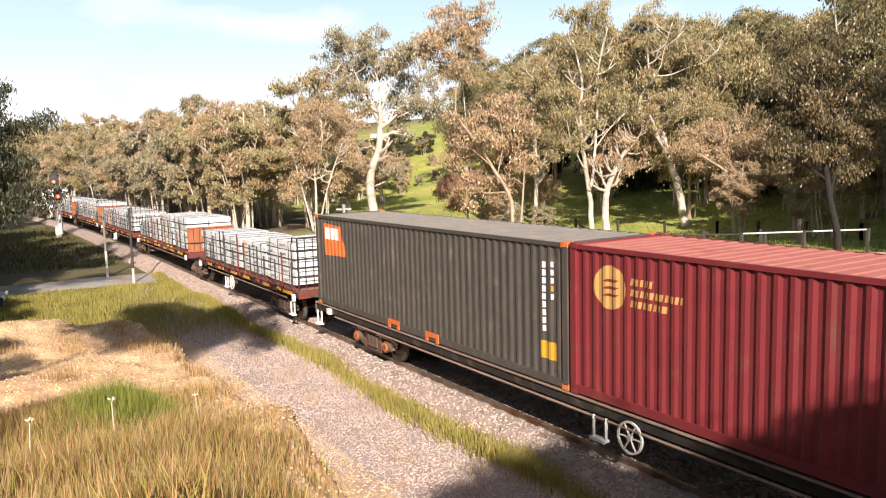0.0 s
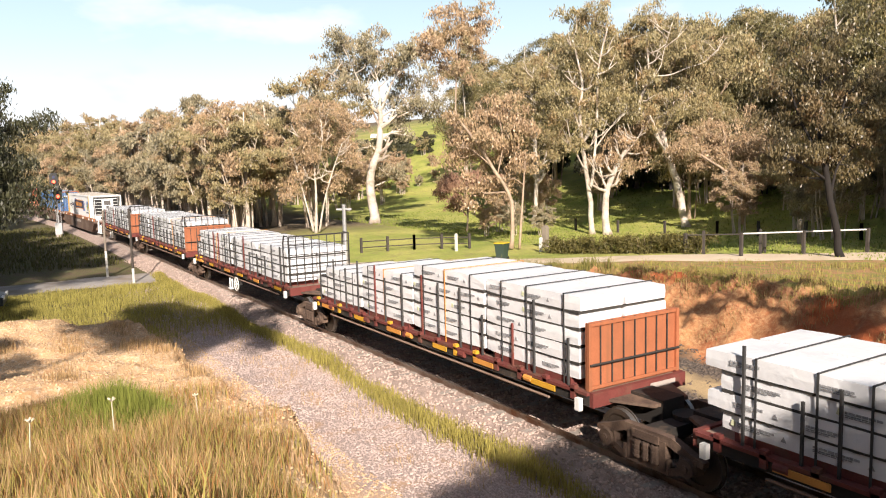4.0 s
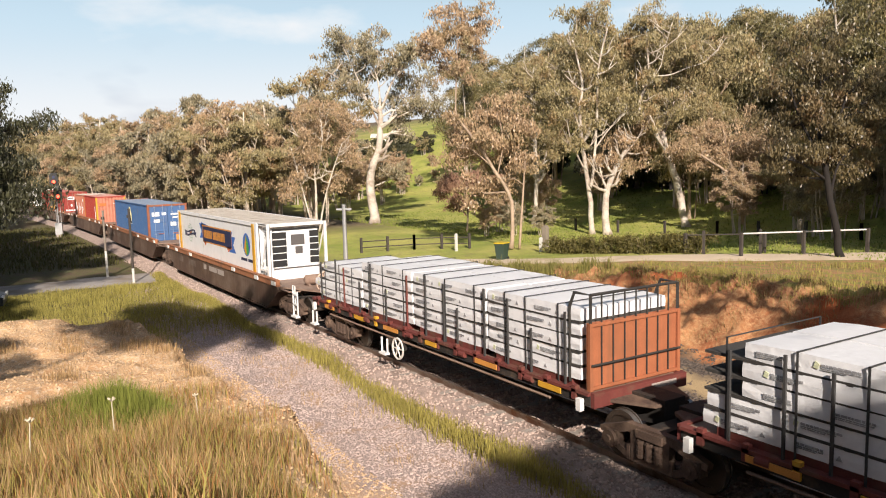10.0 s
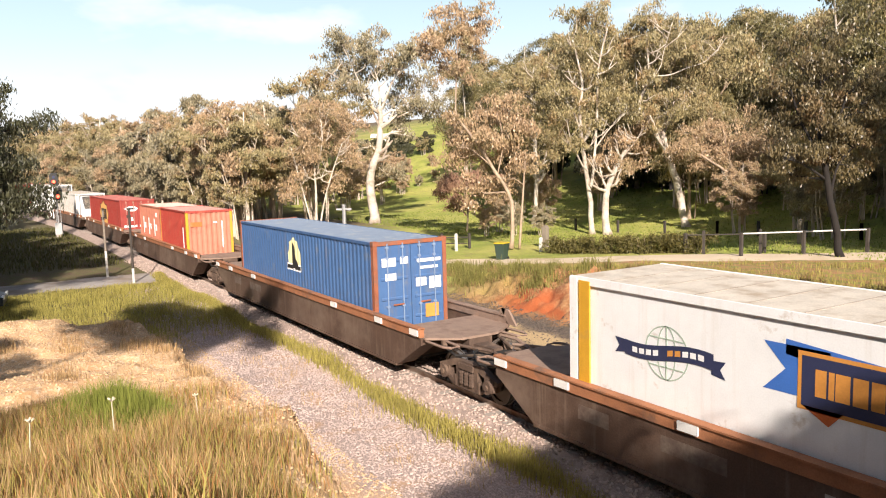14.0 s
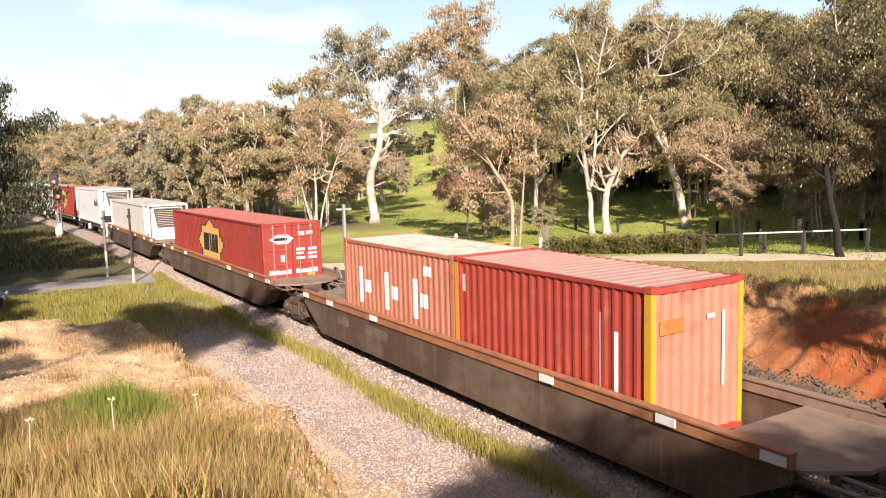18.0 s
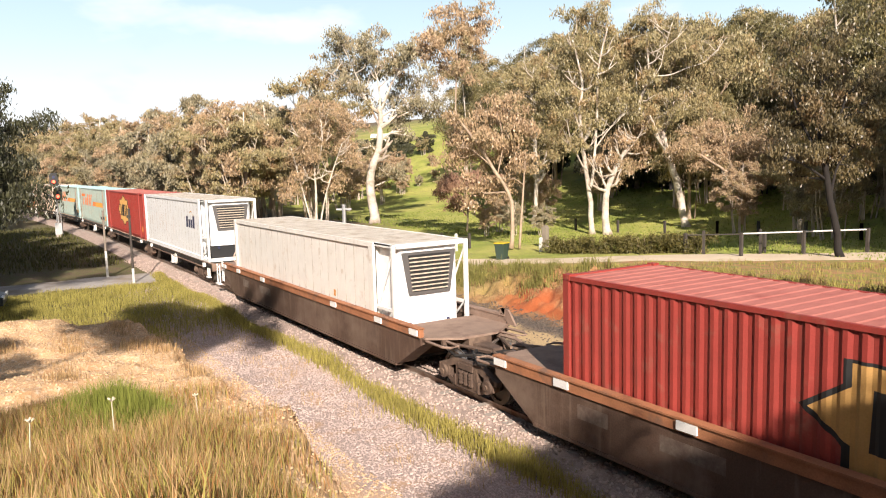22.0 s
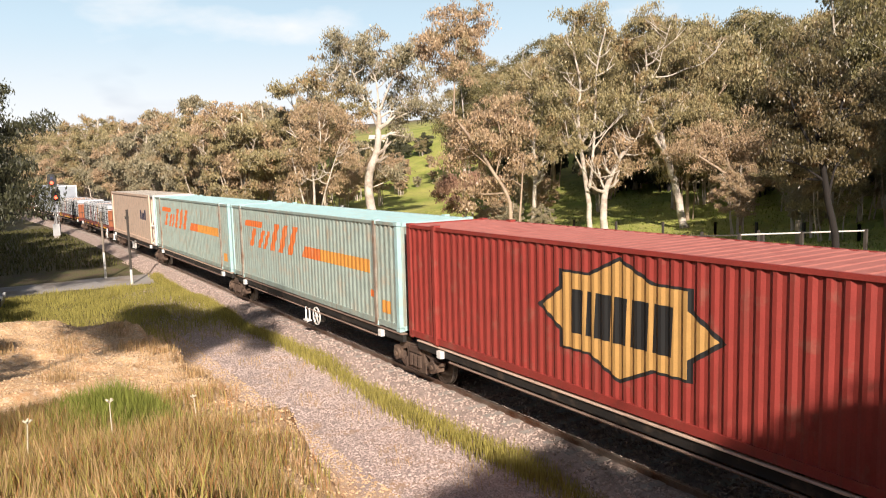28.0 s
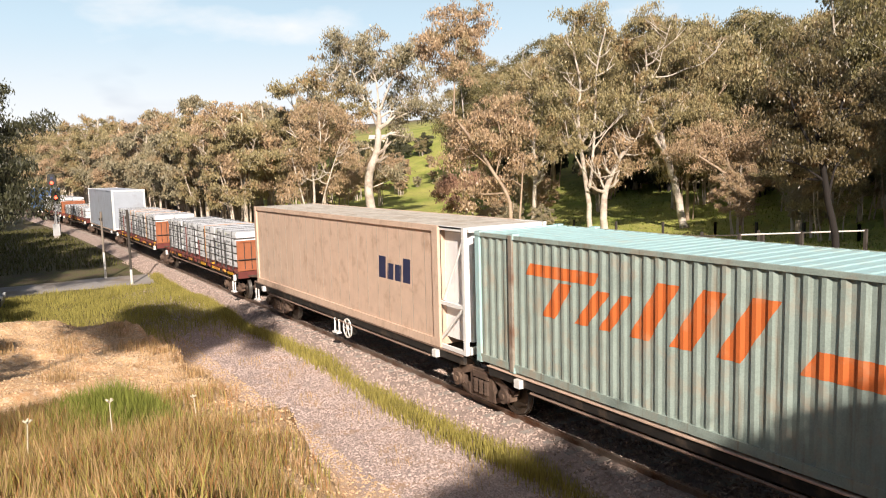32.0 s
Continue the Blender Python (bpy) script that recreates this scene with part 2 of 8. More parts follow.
# ---- ground ----
def ground_material():
    m = bpy.data.materials.new("ground")
    m.use_nodes = True
    nt = m.node_tree
    N, L = nt.nodes.new, nt.links.new
    b = nt.nodes["Principled BSDF"]
    b.inputs["Roughness"].default_value = 0.95
    g = N("ShaderNodeNewGeometry")
    warp = N("ShaderNodeTexNoise")
    warp.inputs["Scale"].default_value, warp.inputs["Detail"].default_value = 0.9, 5
    L(g.outputs["Position"], warp.inputs["Vector"])
    add = N("ShaderNodeVectorMath")
    add.operation = "MULTIPLY_ADD"
    add.inputs[1].default_value = (1.6, 1.6, 0)
    L(warp.outputs["Color"], add.inputs[0])
    L(g.outputs["Position"], add.inputs[2])
    sep = N("ShaderNodeSeparateXYZ")
    L(add.outputs[0], sep.inputs[0])

    def noise_of(scale, detail=6, rough=0.6):
        n = N("ShaderNodeTexNoise")
        n.inputs["Scale"].default_value, n.inputs["Detail"].default_value, n.inputs["Roughness"].default_value = scale, detail, rough
        L(g.outputs["Position"], n.inputs["Vector"])
        return n.outputs["Fac"]

    def step(src, a, c, to0=0.0, to1=1.0):
        r = N("ShaderNodeMapRange")
        r.inputs["From Min"].default_value, r.inputs["From Max"].default_value = a, c
        r.inputs["To Min"].default_value, r.inputs["To Max"].default_value = to0, to1
        L(src, r.inputs["Value"])
        return r.outputs["Result"]

    def times(p, q):
        n = N("ShaderNodeMath")
        n.operation = "MULTIPLY"
        L(p, n.inputs[0])
        L(q, n.inputs[1])
        return n.outputs[0]

    def blend(fac, p, q):
        n = N("ShaderNodeMix")
        n.data_type = "RGBA"
        L(fac, n.inputs[0])
        for i, v in ((6, p), (7, q)):
            if isinstance(v, tuple):
                n.inputs[i].default_value = (*v, 1)
            else:
                L(v, n.inputs[i])
        return n.outputs[2]

    X, Y = sep.outputs[0], sep.outputs[1]
    # warped coordinates lie about 0.8 m beyond the true ones
    fine, mid, wide, grain = noise_of(9), noise_of(1.6), noise_of(0.22), noise_of(38, 4)
    lawn = blend(step(wide, 0.35, 0.65), (0.25, 0.30, 0.045), (0.46, 0.43, 0.11))
    lawn = blend(step(mid, 0.5, 0.8), lawn, (0.26, 0.22, 0.09))
    litter = blend(step(mid, 0.35, 0.65), (0.10, 0.075, 0.045), (0.20, 0.145, 0.085))
    c = blend(times(step(Y, 7.5, 10.5), step(X, -66, -56)), litter, lawn)
    c = blend(times(step(Y, 22, 28), step(X, -200, -150)), c, lawn)
    verge = blend(step(mid, 0.42, 0.58), (0.25, 0.22, 0.06), (0.40, 0.22, 0.10))
    slant = N("ShaderNodeMath")
    slant.operation = "MULTIPLY_ADD"
    slant.inputs[1].default_value = -0.77
    L(X, slant.inputs[0])
    L(Y, slant.inputs[2])
    c = blend(times(times(step(Y, 10.6, 11.6), step(slant.outputs[0], 39.5, 37.5)), step(X, -42, -36)), c, verge)
    dark_stone = blend(step(fine, 0.35, 0.65), (0.06, 0.046, 0.038), (0.15, 0.115, 0.09))
    c = blend(times(step(Y, 8.2, 7.6), step(Y, -1, 0)), c, dark_stone)
    pale_strip = times(times(step(Y, 5.0, 5.6), step(Y, 7.0, 6.4)), step(X, -34, -28))
    c = blend(pale_strip, c, (0.48, 0.34, 0.18))
    clay = blend(step(mid, 0.35, 0.62), (0.25, 0.085, 0.034), (0.45, 0.215, 0.09))
    clay = blend(step(fine, 0.42, 0.7), clay, (0.50, 0.29, 0.14))
    clay = blend(step(wide, 0.52, 0.62), clay, (0.36, 0.095, 0.03))
    c = blend(times(times(step(Y, 7.7, 8.3), step(Y, 11.4, 10.8)), step(X, -29, -23)), c, clay)
    gravel = blend(step(grain, 0.35, 0.65), (0.25, 0.19, 0.165), (0.50, 0.39, 0.35))
    gravel = blend(step(mid, 0.5, 0.75), gravel, (0.46, 0.28, 0.15))
    near = step(Y, 0.4, -0.4)
    c = blend(near, c, gravel)
    dirt = blend(step(mid, 0.3, 0.7), (0.54, 0.30, 0.14), (0.68, 0.46, 0.26))
    dirt = blend(step(fine, 0.5, 0.7), dirt, (0.76, 0.60, 0.43))
    c = blend(times(step(Y, -3.7, -4.7), step(X, -33, -30)), c, dirt)
    # ground round the road: its shade is put into this dark colour
    shade_toned_grass = blend(step(mid, 0.4, 0.65), (0.11, 0.105, 0.03), (0.13, 0.085, 0.05))
    c = blend(times(step(Y, -0.4, -1.0), step(X, -27, -34)), c, shade_toned_grass)
    fleck = N("ShaderNodeMix")
    fleck.data_type, fleck.blend_type = "RGBA", "MULTIPLY"
    fleck.inputs[0].default_value = 0.8
    L(c, fleck.inputs[6])
    L(step(grain, 0.3, 0.7, 0.6, 1.3), fleck.inputs[7])
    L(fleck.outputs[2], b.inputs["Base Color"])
    bp = N("ShaderNodeBump")
    bp.inputs["Strength"].default_value, bp.inputs["Distance"].default_value = 0.6, 0.05
    L(fine, bp.inputs["Height"])
    L(bp.outputs["Normal"], b.inputs["Normal"])
    return m


def grid_steps(stops):
    """Coordinates with a step of their own in each stretch: (from, step), ..., end."""
    out = []
    for (a, st), nxt in zip(stops[:-1], stops[1:]):
        e = nxt[0]
        out += list(np.arange(a, e - st * 0.5, st))
    return np.array(out + [stops[-1][0]])


def build_ground():
    xs = grid_steps([(-2500, 160), (-420, 20), (-140, 4), (-60, 0.9), (-36, 0.16), (2, 1.5), (30, 12), (150, 120), (1500, 1)])
    ys = grid_steps([(-1500, 120), (-120, 10), (-30, 1.5), (-13, 0.16), (-7, 0.12), (-5.2, 0.5), (6, 0.16), (11, 0.6), (30, 3), (120, 20), (300, 150), (2500, 1)])
    gx, gy = np.meshgrid(xs, ys, indexing="ij")
    gz = rough_height(gx, gy)
    v = np.stack([gx, gy, gz], -1).reshape(-1, 3)
    ny = len(ys)
    i, j = np.meshgrid(np.arange(len(xs) - 1), np.arange(ny - 1), indexing="ij")
    a = (i * ny + j).ravel()
    f = np.stack([a, a + ny, a + ny + 1, a + 1], -1)
    me = raw_mesh("ground", v, f)
    me.polygons.foreach_set("use_smooth", [True] * len(me.polygons))
    solid("ground", me, ground_material(), "stony dirt, gravel and grass beside a railway cutting", "ground", "structure")


build_ground()


def ribbon(name, pts, width, material, label, lift=0.03, category="road"):
    """A strip of road that follows the ground along a bent line."""
    line = [Vector((*p, 0)) for p in pts]
    fine = []
    for i in range(len(line) - 1):
        p0, p1, p2, p3 = line[max(i - 1, 0)], line[i], line[i + 1], line[min(i + 2, len(line) - 1)]
        n = max(2, int((p2 - p1).length / 0.7))
        for k in range(n):
            t = k / n
            fine.append(0.5 * ((2 * p1) + (p2 - p0) * t + (2 * p0 - 5 * p1 + 4 * p2 - p3) * t * t + (3 * p1 - p0 - 3 * p2 + p3) * t ** 3))
    fine.append(line[-1])
    g, cols = Geo(), 7
    vs, fs = [], []
    for i, p in enumerate(fine):
        d = (fine[min(i + 1, len(fine) - 1)] - fine[max(i - 1, 0)]).normalized()
        side = Vector((-d.y, d.x, 0))
        w = width * (1 + 0.07 * math.sin(i * 0.7) + 0.05 * math.sin(i * 1.9))
        for k in range(cols):
            q = p + side * (k / (cols - 1) - 0.5) * w
            edge = 0.05 if k in (0, cols - 1) else 0.0
            vs.append((q.x, q.y, spot(q.x, q.y) + lift - edge))
    for i in range(len(fine) - 1):
        for k in range(cols - 1):
            fs.append((i * cols + k, i * cols + k + 1, (i + 1) * cols + k + 1, (i + 1) * cols + k))
    g.add(vs, fs)
    return solid(name, g, material, label, category, "structure", smooth=True)


ASPHALT = mat("worn_asphalt", (0.34, 0.31, 0.285), 0.9, var=0.2, scale=0.8, fine=30, dirt=(0.26, 0.21, 0.165), dirt_amt=0.5)
CLAYROAD = mat("pale_clay_road", (0.62, 0.50, 0.36), 0.95, var=0.15, scale=0.7, fine=25, dirt=(0.50, 0.38, 0.24), dirt_amt=0.3)
ribbon("road", [(-44.6, -2.2), (-44.9, -6), (-44.6, -11), (-43.2, -18), (-41, -28), (-38, -50)], 4.6, ASPHALT, "worn pale grey asphalt road up to the railway crossing")
ribbon("driveway", [(-44.4, 2.4), (-42.6, 6), (-39, 10.5), (-33.9, 13.5), (-30, 15.6), (-27, 17.8), (-23.4, 20.0), (-18.2, 24.0), (-5, 34), (20, 52)], 3.2, CLAYROAD, "pale compacted clay driveway along the paddock", 0.05)


# ---- track ----
RAIL_TOP = mat("rail_steel", (0.30, 0.24, 0.20), 0.45, 0.7, dirt=(0.16, 0.075, 0.04), dirt_amt=0.6)
SLEEPER = mat("concrete_sleeper", (0.36, 0.31, 0.27), 0.9, rnd=0.4)
BALLAST = mat("ballast_stone", (0.45, 0.345, 0.295), 0.95, var=0.45, scale=1.2, fine=30, island=0.8)
GRAVEL = mat("gravel_stone", (0.46, 0.36, 0.32), 0.95, var=0.5, scale=1.2, fine=30, island=0.8)
DARKSTONE = mat("dark_rubble", (0.115, 0.088, 0.07), 0.95, var=0.45, scale=1.2, fine=30, island=0.8)


def along(profile, s0, s1, step, name, material, label, category, kind="structure"):
    """Sweeps a profile (across, up) along the line."""
    ss = np.arange(s0, s1 + step * 0.5, step)
    vs, fs, n = [], [], len(profile)
    for s in ss:
        x, y, a = on_line(s)
        for (v, z) in profile:
            vs.append((x - math.sin(a) * v, y + math.cos(a) * v, z))
    for i in range(len(ss) - 1):
        for k in range(n):
            j = (k + 1) % n
            fs.append((i * n + k, (i + 1) * n + k, (i + 1) * n + j, i * n + j))
    g = Geo().add(vs, fs)
    return solid(name, g, material, label, category, kind)


along([(-2.05, -0.6), (-1.9, -0.42), (-1.25, -0.13), (1.25, -0.13), (1.9, -0.42), (2.05, -0.6)], -190, 40, 2, "ballast_bed", mat("ballast_bed", (0.35, 0.265, 0.225), 0.95, var=0.4, scale=3, fine=35, bump=0.8), "brown stone ballast bed of the railway", "ballast")
for side in (-1, 1):
    c = side * 0.7525
    along([(c - 0.036, 0), (c + 0.036, 0), (c + 0.036, -0.035), (c + 0.010, -0.05), (c + 0.010, -0.125), (c + 0.07, -0.145), (c + 0.07, -0.158), (c - 0.07, -0.158), (c - 0.07, -0.145), (c - 0.010, -0.125), (c - 0.010, -0.05), (c - 0.036, -0.035)],
          -190, 40, 2, "rail", RAIL_TOP, "worn steel rail with a rusty web", "rail", "structure")


def build_sleepers():
    top = thing("sleepers", "pale concrete sleepers sunk in ballast", "sleeper")
    top["kind"] = "structure"
    g = Geo().prism([(-0.125, -0.26), (0.125, -0.26), (0.10, -0.118), (-0.10, -0.118)], "y", -1.25, 1.25)
    me = g.mesh("sleeper")
    for k in range(150):
        s = -92 + k * 0.67
        x, y, a = on_line(s)
        part("sleeper", me, SLEEPER, top, at=pose(x, y, 0, 0, 0, math.degrees(a)))


build_sleepers()


def stones(name, n, area, size, material, label, seed, lift=0.0, flat=False):
    """Loose stones, joined; area gives places (x, y, z)."""
    rng = np.random.default_rng(seed)
    p = area(rng, n)
    n = len(p)
    base = np.array([(1, 0, 0), (-1, 0, 0), (0, 1, 0), (0, -1, 0), (0, 0, 1), (0, 0, -1)], dtype=float)
    tri = np.array([(0, 2, 4), (2, 1, 4), (1, 3, 4), (3, 0, 4), (2, 0, 5), (1, 2, 5), (3, 1, 5), (0, 3, 5)])
    r = size * rng.uniform(0.55, 1.25, (n, 1, 1)) * rng.uniform(0.6, 1.15, (n, 6, 1))
    loc = base[None] * r + rng.normal(0, size * 0.16, (n, 6, 3))
    a = rng.uniform(0, 6.28, n)
    t = rng.uniform(-0.7, 0.7, n)
    ca, sa, ct, st = np.cos(a), np.sin(a), np.cos(t), np.sin(t)
    x, y, z = loc[..., 0], loc[..., 1], loc[..., 2] * 0.75
    y, z = y * ct[:, None] - z * st[:, None], y * st[:, None] + z * ct[:, None]
    x, y = x * ca[:, None] - y * sa[:, None], x * sa[:, None] + y * ca[:, None]
    v = np.stack([x, y, z], -1) + p[:, None, :]
    v[..., 2] += lift
    f = (tri[None] + 6 * np.arange(n)[:, None, None]).reshape(-1, 3)
    return solid(name, raw_mesh(name, v.reshape(-1, 3), f), material, label, "stones", "stuff")


def patchy(x, y, s=1.0):
    return 0.5 + 0.25 * np.sin(x * 1.9 * s + 2 * np.sin(y * 1.3 * s)) + 0.25 * np.sin(y * 2.3 * s + 1.7 * np.sin(x * 0.9 * s))


def ballast_area(rng, n):
    x = -4 - 50 * rng.uniform(0, 1, n) ** 1.7
    y = rng.uniform(-2.15, 2.2, n)
    z = np.interp(np.abs(y), [0, 1.25, 1.9, 2.2], [-0.125, -0.125, -0.41, -0.45])
    keep = (np.abs(np.abs(y) - 0.7525) > 0.1)
    return np.stack([x, y, z], -1)[keep]


def gravel_area(rng, n):
    x = -5 - 36 * rng.uniform(0, 1, n) ** 1.5
    y = -1.9 - 3.3 * rng.uniform(0, 1, n) ** 1.2 + 0.25 * np.sin(x * 1.3)
    bare = np.clip((-3.5 - y) / 1.4, 0, 1) * np.clip(2.2 * patchy(x, y, 0.8) - 0.5, 0, 1)
    keep = bare * 0.92 < rng.uniform(0, 1, n)
    return np.stack([x, y, rough_height(x, y)], -1)[keep]


def bank_stones(rng, n):
    x = -4 - 28 * rng.uniform(0, 1, n) ** 1.4
    y = 2.2 + 5.3 * rng.uniform(0, 1, n) ** 0.8
    keep = ~((y > 4.5) & (y < 5.9) & (rng.uniform(0, 1, n) < 0.85))
    p = np.stack([x, y, rough_height(x, y)], -1)
    return p[keep]


def dirt_area(rng, n):
    x = -6 - 24 * rng.uniform(0, 1, n)
    y = -4.5 - 7 * rng.uniform(0, 1, n) ** 1.4
    return np.stack([x, y, rough_height(x, y)], -1)


stones("ballast_stones", 22000, ballast_area, 0.055, BALLAST, "loose brown railway ballast stones", 1)
stones("gravel_stones", 44000, gravel_area, 0.037, GRAVEL, "pinkish grey crushed gravel on the service track", 2)
stones("rubble_stones", 15000, bank_stones, 0.055, DARKSTONE, "dark rubble at the foot of the clay bank", 3)
stones("dirt_clods", 13000, dirt_area, 0.042, mat("dirt_clod", (0.54, 0.37, 0.22), 0.95, var=0.45, island=0.8), "pale clods and pebbles on the dirt bank", 4)


# ---- grass ----
def grass(name, n, area, tall, wide, material, label, seed, bend=0.35):
    """Blades of grass, joined: each a bent, tapered strip."""
    rng = np.random.default_rng(seed)
    p, k = area(rng, n)
    n = len(p)
    h = tall * k * rng.uniform(0.55, 1.2, n)
    a = rng.uniform(0, 6.28, n)
    w = wide * rng.uniform(0.6, 1.3, n)
    lean = bend * h * rng.uniform(0.1, 1.2, n)
    la = rng.uniform(0, 6.28, n)
    dx, dy = np.cos(a) * w / 2, np.sin(a) * w / 2
    lx, ly = np.cos(la) * lean, np.sin(la) * lean
    o = np.zeros(n)
    v = np.stack([np.stack([-dx, -dy, o - 0.03], -1), np.stack([dx, dy, o - 0.03], -1),
                  np.stack([lx * 0.3 + dx * 0.8, ly * 0.3 + dy * 0.8, h * 0.55], -1), np.stack([lx * 0.3 - dx * 0.8, ly * 0.3 - dy * 0.8, h * 0.55], -1),
                  np.stack([lx, ly, h], -1)], 1) + p[:, None, :]
    i = 5 * np.arange(n)[:, None]
    f = np.concatenate([i + np.array([[0, 1, 2]]), i + np.array([[0, 2, 3]]), i + np.array([[3, 2, 4]])], 1).reshape(-1, 3)
    return solid(name, raw_mesh(name, v.reshape(-1, 3), f), material, label, "grass", "stuff")


def place(x, y, k=None):
    return np.stack([x, y, rough_height(x, y)], -1), (np.ones(len(x)) if k is None else k)


def strip_area(rng, n):
    x = -3 - 42 * rng.uniform(0, 1, n) ** 1.25
    y = -1.98 + 0.12 * np.sin(x * 0.5) + rng.normal(0, 1, n) * np.interp(x, [-30, -14], [0.13, 0.24])
    k = np.clip(0.6 + 0.6 * patchy(x, y, 0.7), 0.3, 1.2)
    return place(x, y, k)


def dry_area(rng, n):
    x = -4.5 - 11.5 * rng.uniform(0, 1, n) ** 0.9
    y = -6.0 - 6.5 * rng.uniform(0, 1, n)
    edge = -6.0 - 0.06 * np.maximum(0, x + 16) + 0.5 * np.sin(x * 2.3)
    fade = np.clip((edge - y) / 2.4, 0, 1) ** 1.3 * np.clip((x + 17.5) / 4.5, 0, 1)
    keep = fade * np.clip(0.35 + 1.1 * patchy(x, y), 0, 1) > rng.uniform(0, 0.9, n)
    k = np.clip(0.3 + 0.4 * fade + 0.45 * patchy(x, y, 0.8), 0.3, 1.1)
    return tuple(q[keep] for q in place(x, y, k))


def tuft_area(rng, n):
    x, y = -13.2 + rng.normal(0, 1.05, n), -8.9 + rng.normal(0, 0.55, n)
    k = np.clip(1.2 - 0.35 * np.hypot((x + 13.2) / 1.05, (y + 8.9) / 0.55), 0.25, 1.15)
    return place(x, y, k)


def bank_tufts(rng, n):
    c = rng.integers(0, 9, n)
    cx = np.array([-22.4, -21.6, -20.4, -23.5, -18.2, -19.3, -17.4, -25.5, -24.0])[c]
    cy = np.array([-7.1, -6.6, -6.2, -8.6, -6.4, -9.2, -5.6, -7.0, -10.2])[c]
    x, y = cx + rng.normal(0, 0.55, n), cy + rng.normal(0, 0.22, n)
    return place(x, y, rng.uniform(0.5, 1.1, n))


def sparse_area(rng, n):
    x = -8 - 24 * rng.uniform(0, 1, n)
    y = -2.3 - 7 * rng.uniform(0, 1, n)
    keep = (patchy(x, y, 1.4) > 0.66) & (rng.uniform(0, 1, n) < 0.8)
    return tuple(q[keep] for q in place(x, y))


def road_verge(rng, n):
    x = -25 - 17 * rng.uniform(0, 1, n) ** 0.8
    y = -2.0 - 9 * rng.uniform(0, 1, n)
    near = np.clip((-25.5 - x + 0.5 * np.sin(y * 2.1)) / 5.0, 0, 1) ** 1.4 * ((y > -5.6) | (x < -31))
    keep = near > rng.uniform(0, 1, n)
    return tuple(q[keep] for q in place(x, y, np.clip(0.5 + 0.7 * patchy(x, y, 0.9), 0.3, 1.2)))


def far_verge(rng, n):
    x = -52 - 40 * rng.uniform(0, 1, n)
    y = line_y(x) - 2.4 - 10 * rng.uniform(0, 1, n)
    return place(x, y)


def crest_area(rng, n):
    x = -2 - 38 * rng.uniform(0, 1, n)
    y = 9.4 + 14 * rng.uniform(0, 1, n) ** 1.3
    keep = (y < np.interp(x, [-40, -34, -27, -18.5, -5], [8.0, 11.6, 14.8, 20, 30])) & (patchy(x, y, 0.9) + 0.4 * patchy(x, y, 2.3) > rng.uniform(0.35, 0.95, n))
    return tuple(q[keep] for q in place(x, y, np.clip(0.3 + 0.8 * patchy(x, y, 0.6), 0.2, 1.0)))


def bank_weeds(rng, n):
    x = -5 - 27 * rng.uniform(0, 1, n)
    y = 7.4 + 3.4 * rng.uniform(0, 1, n) ** 0.6
    keep = patchy(x, y, 1.5) + 0.10 * (y - 9.5) + 0.3 * (x < -25) > rng.uniform(0.35, 0.85, n)
    return tuple(q[keep] for q in place(x, y, rng.uniform(0.5, 1.2, keep.size)))


def lawn_area(rng, n):
    x = -75 + 80 * rng.uniform(0, 1, n)
    y = 22 + 30 * rng.uniform(0, 1, n) ** 1.3
    return place(x, y)


STRAW = mat("straw_grass", (0.46, 0.305, 0.145), 0.8, var=0.6, scale=1.5, fine=10, bump=0, island=1.2, translucent=0.3)
OLIVE = mat("olive_grass", (0.37, 0.315, 0.082), 0.8, var=0.55, scale=1.2, fine=10, bump=0, island=1.0, translucent=0.3)
GREEN = mat("green_grass", (0.25, 0.27, 0.05), 0.8, var=0.4, scale=1.5, fine=10, bump=0, island=1.0, translucent=0.35)
grass("verge_grass", 20000, strip_area, 0.30, 0.02, OLIVE, "strip of olive green grass along the ballast", 11)
grass("dry_grass", 26000, dry_area, 0.50, 0.0125, STRAW, "tall straw-coloured dry grass on the bank", 12)
grass("brown_grass", 16000, dry_area, 0.44, 0.0125, mat("brown_grass", (0.40, 0.195, 0.07), 0.8, var=0.6, scale=1.5, fine=10, bump=0, island=1.2, translucent=0.3), "withered reddish brown grass on the bank", 22)
grass("olive_undergrass", 27000, dry_area, 0.45, 0.0125, OLIVE, "olive green blades among the dry grass", 23)
grass("green_tuft", 5200, tuft_area, 0.74, 0.019, GREEN, "bright green tuft of long grass on the bank", 13)
grass("bank_tufts", 2000, bank_tufts, 0.27, 0.016, STRAW, "dry brown tufts on the dirt bank", 24)
grass("sparse_grass", 11000, sparse_area, 0.16, 0.014, STRAW, "sparse dry weeds in the gravel", 14)
grass("roadside_grass", 26000, road_verge, 0.34, 0.02, mat("dull_olive_grass", (0.34, 0.295, 0.075), 0.8, var=0.6, scale=0.8, fine=8, bump=0, island=1.0, translucent=0.3), "olive grass beside the road and the crossing", 15)
# trackside blades get a darkened colour in place of patchy shade
grass("trackside_grass", 7000, far_verge, 0.30, 0.05, mat("shade_toned_grass", (0.10, 0.095, 0.026), 0.8, var=0.6, scale=0.8, fine=8, bump=0, island=1.0, translucent=0.3), "grass beside the far track, coloured dark for patchy shade", 16)
grass("crest_grass", 40000, crest_area, 0.27, 0.02, mat("crest_grass", (0.33, 0.29, 0.075), 0.8, var=0.4, scale=1, fine=8, bump=0, island=1.0, translucent=0.3), "yellowing grass on the crest of the bank", 17)
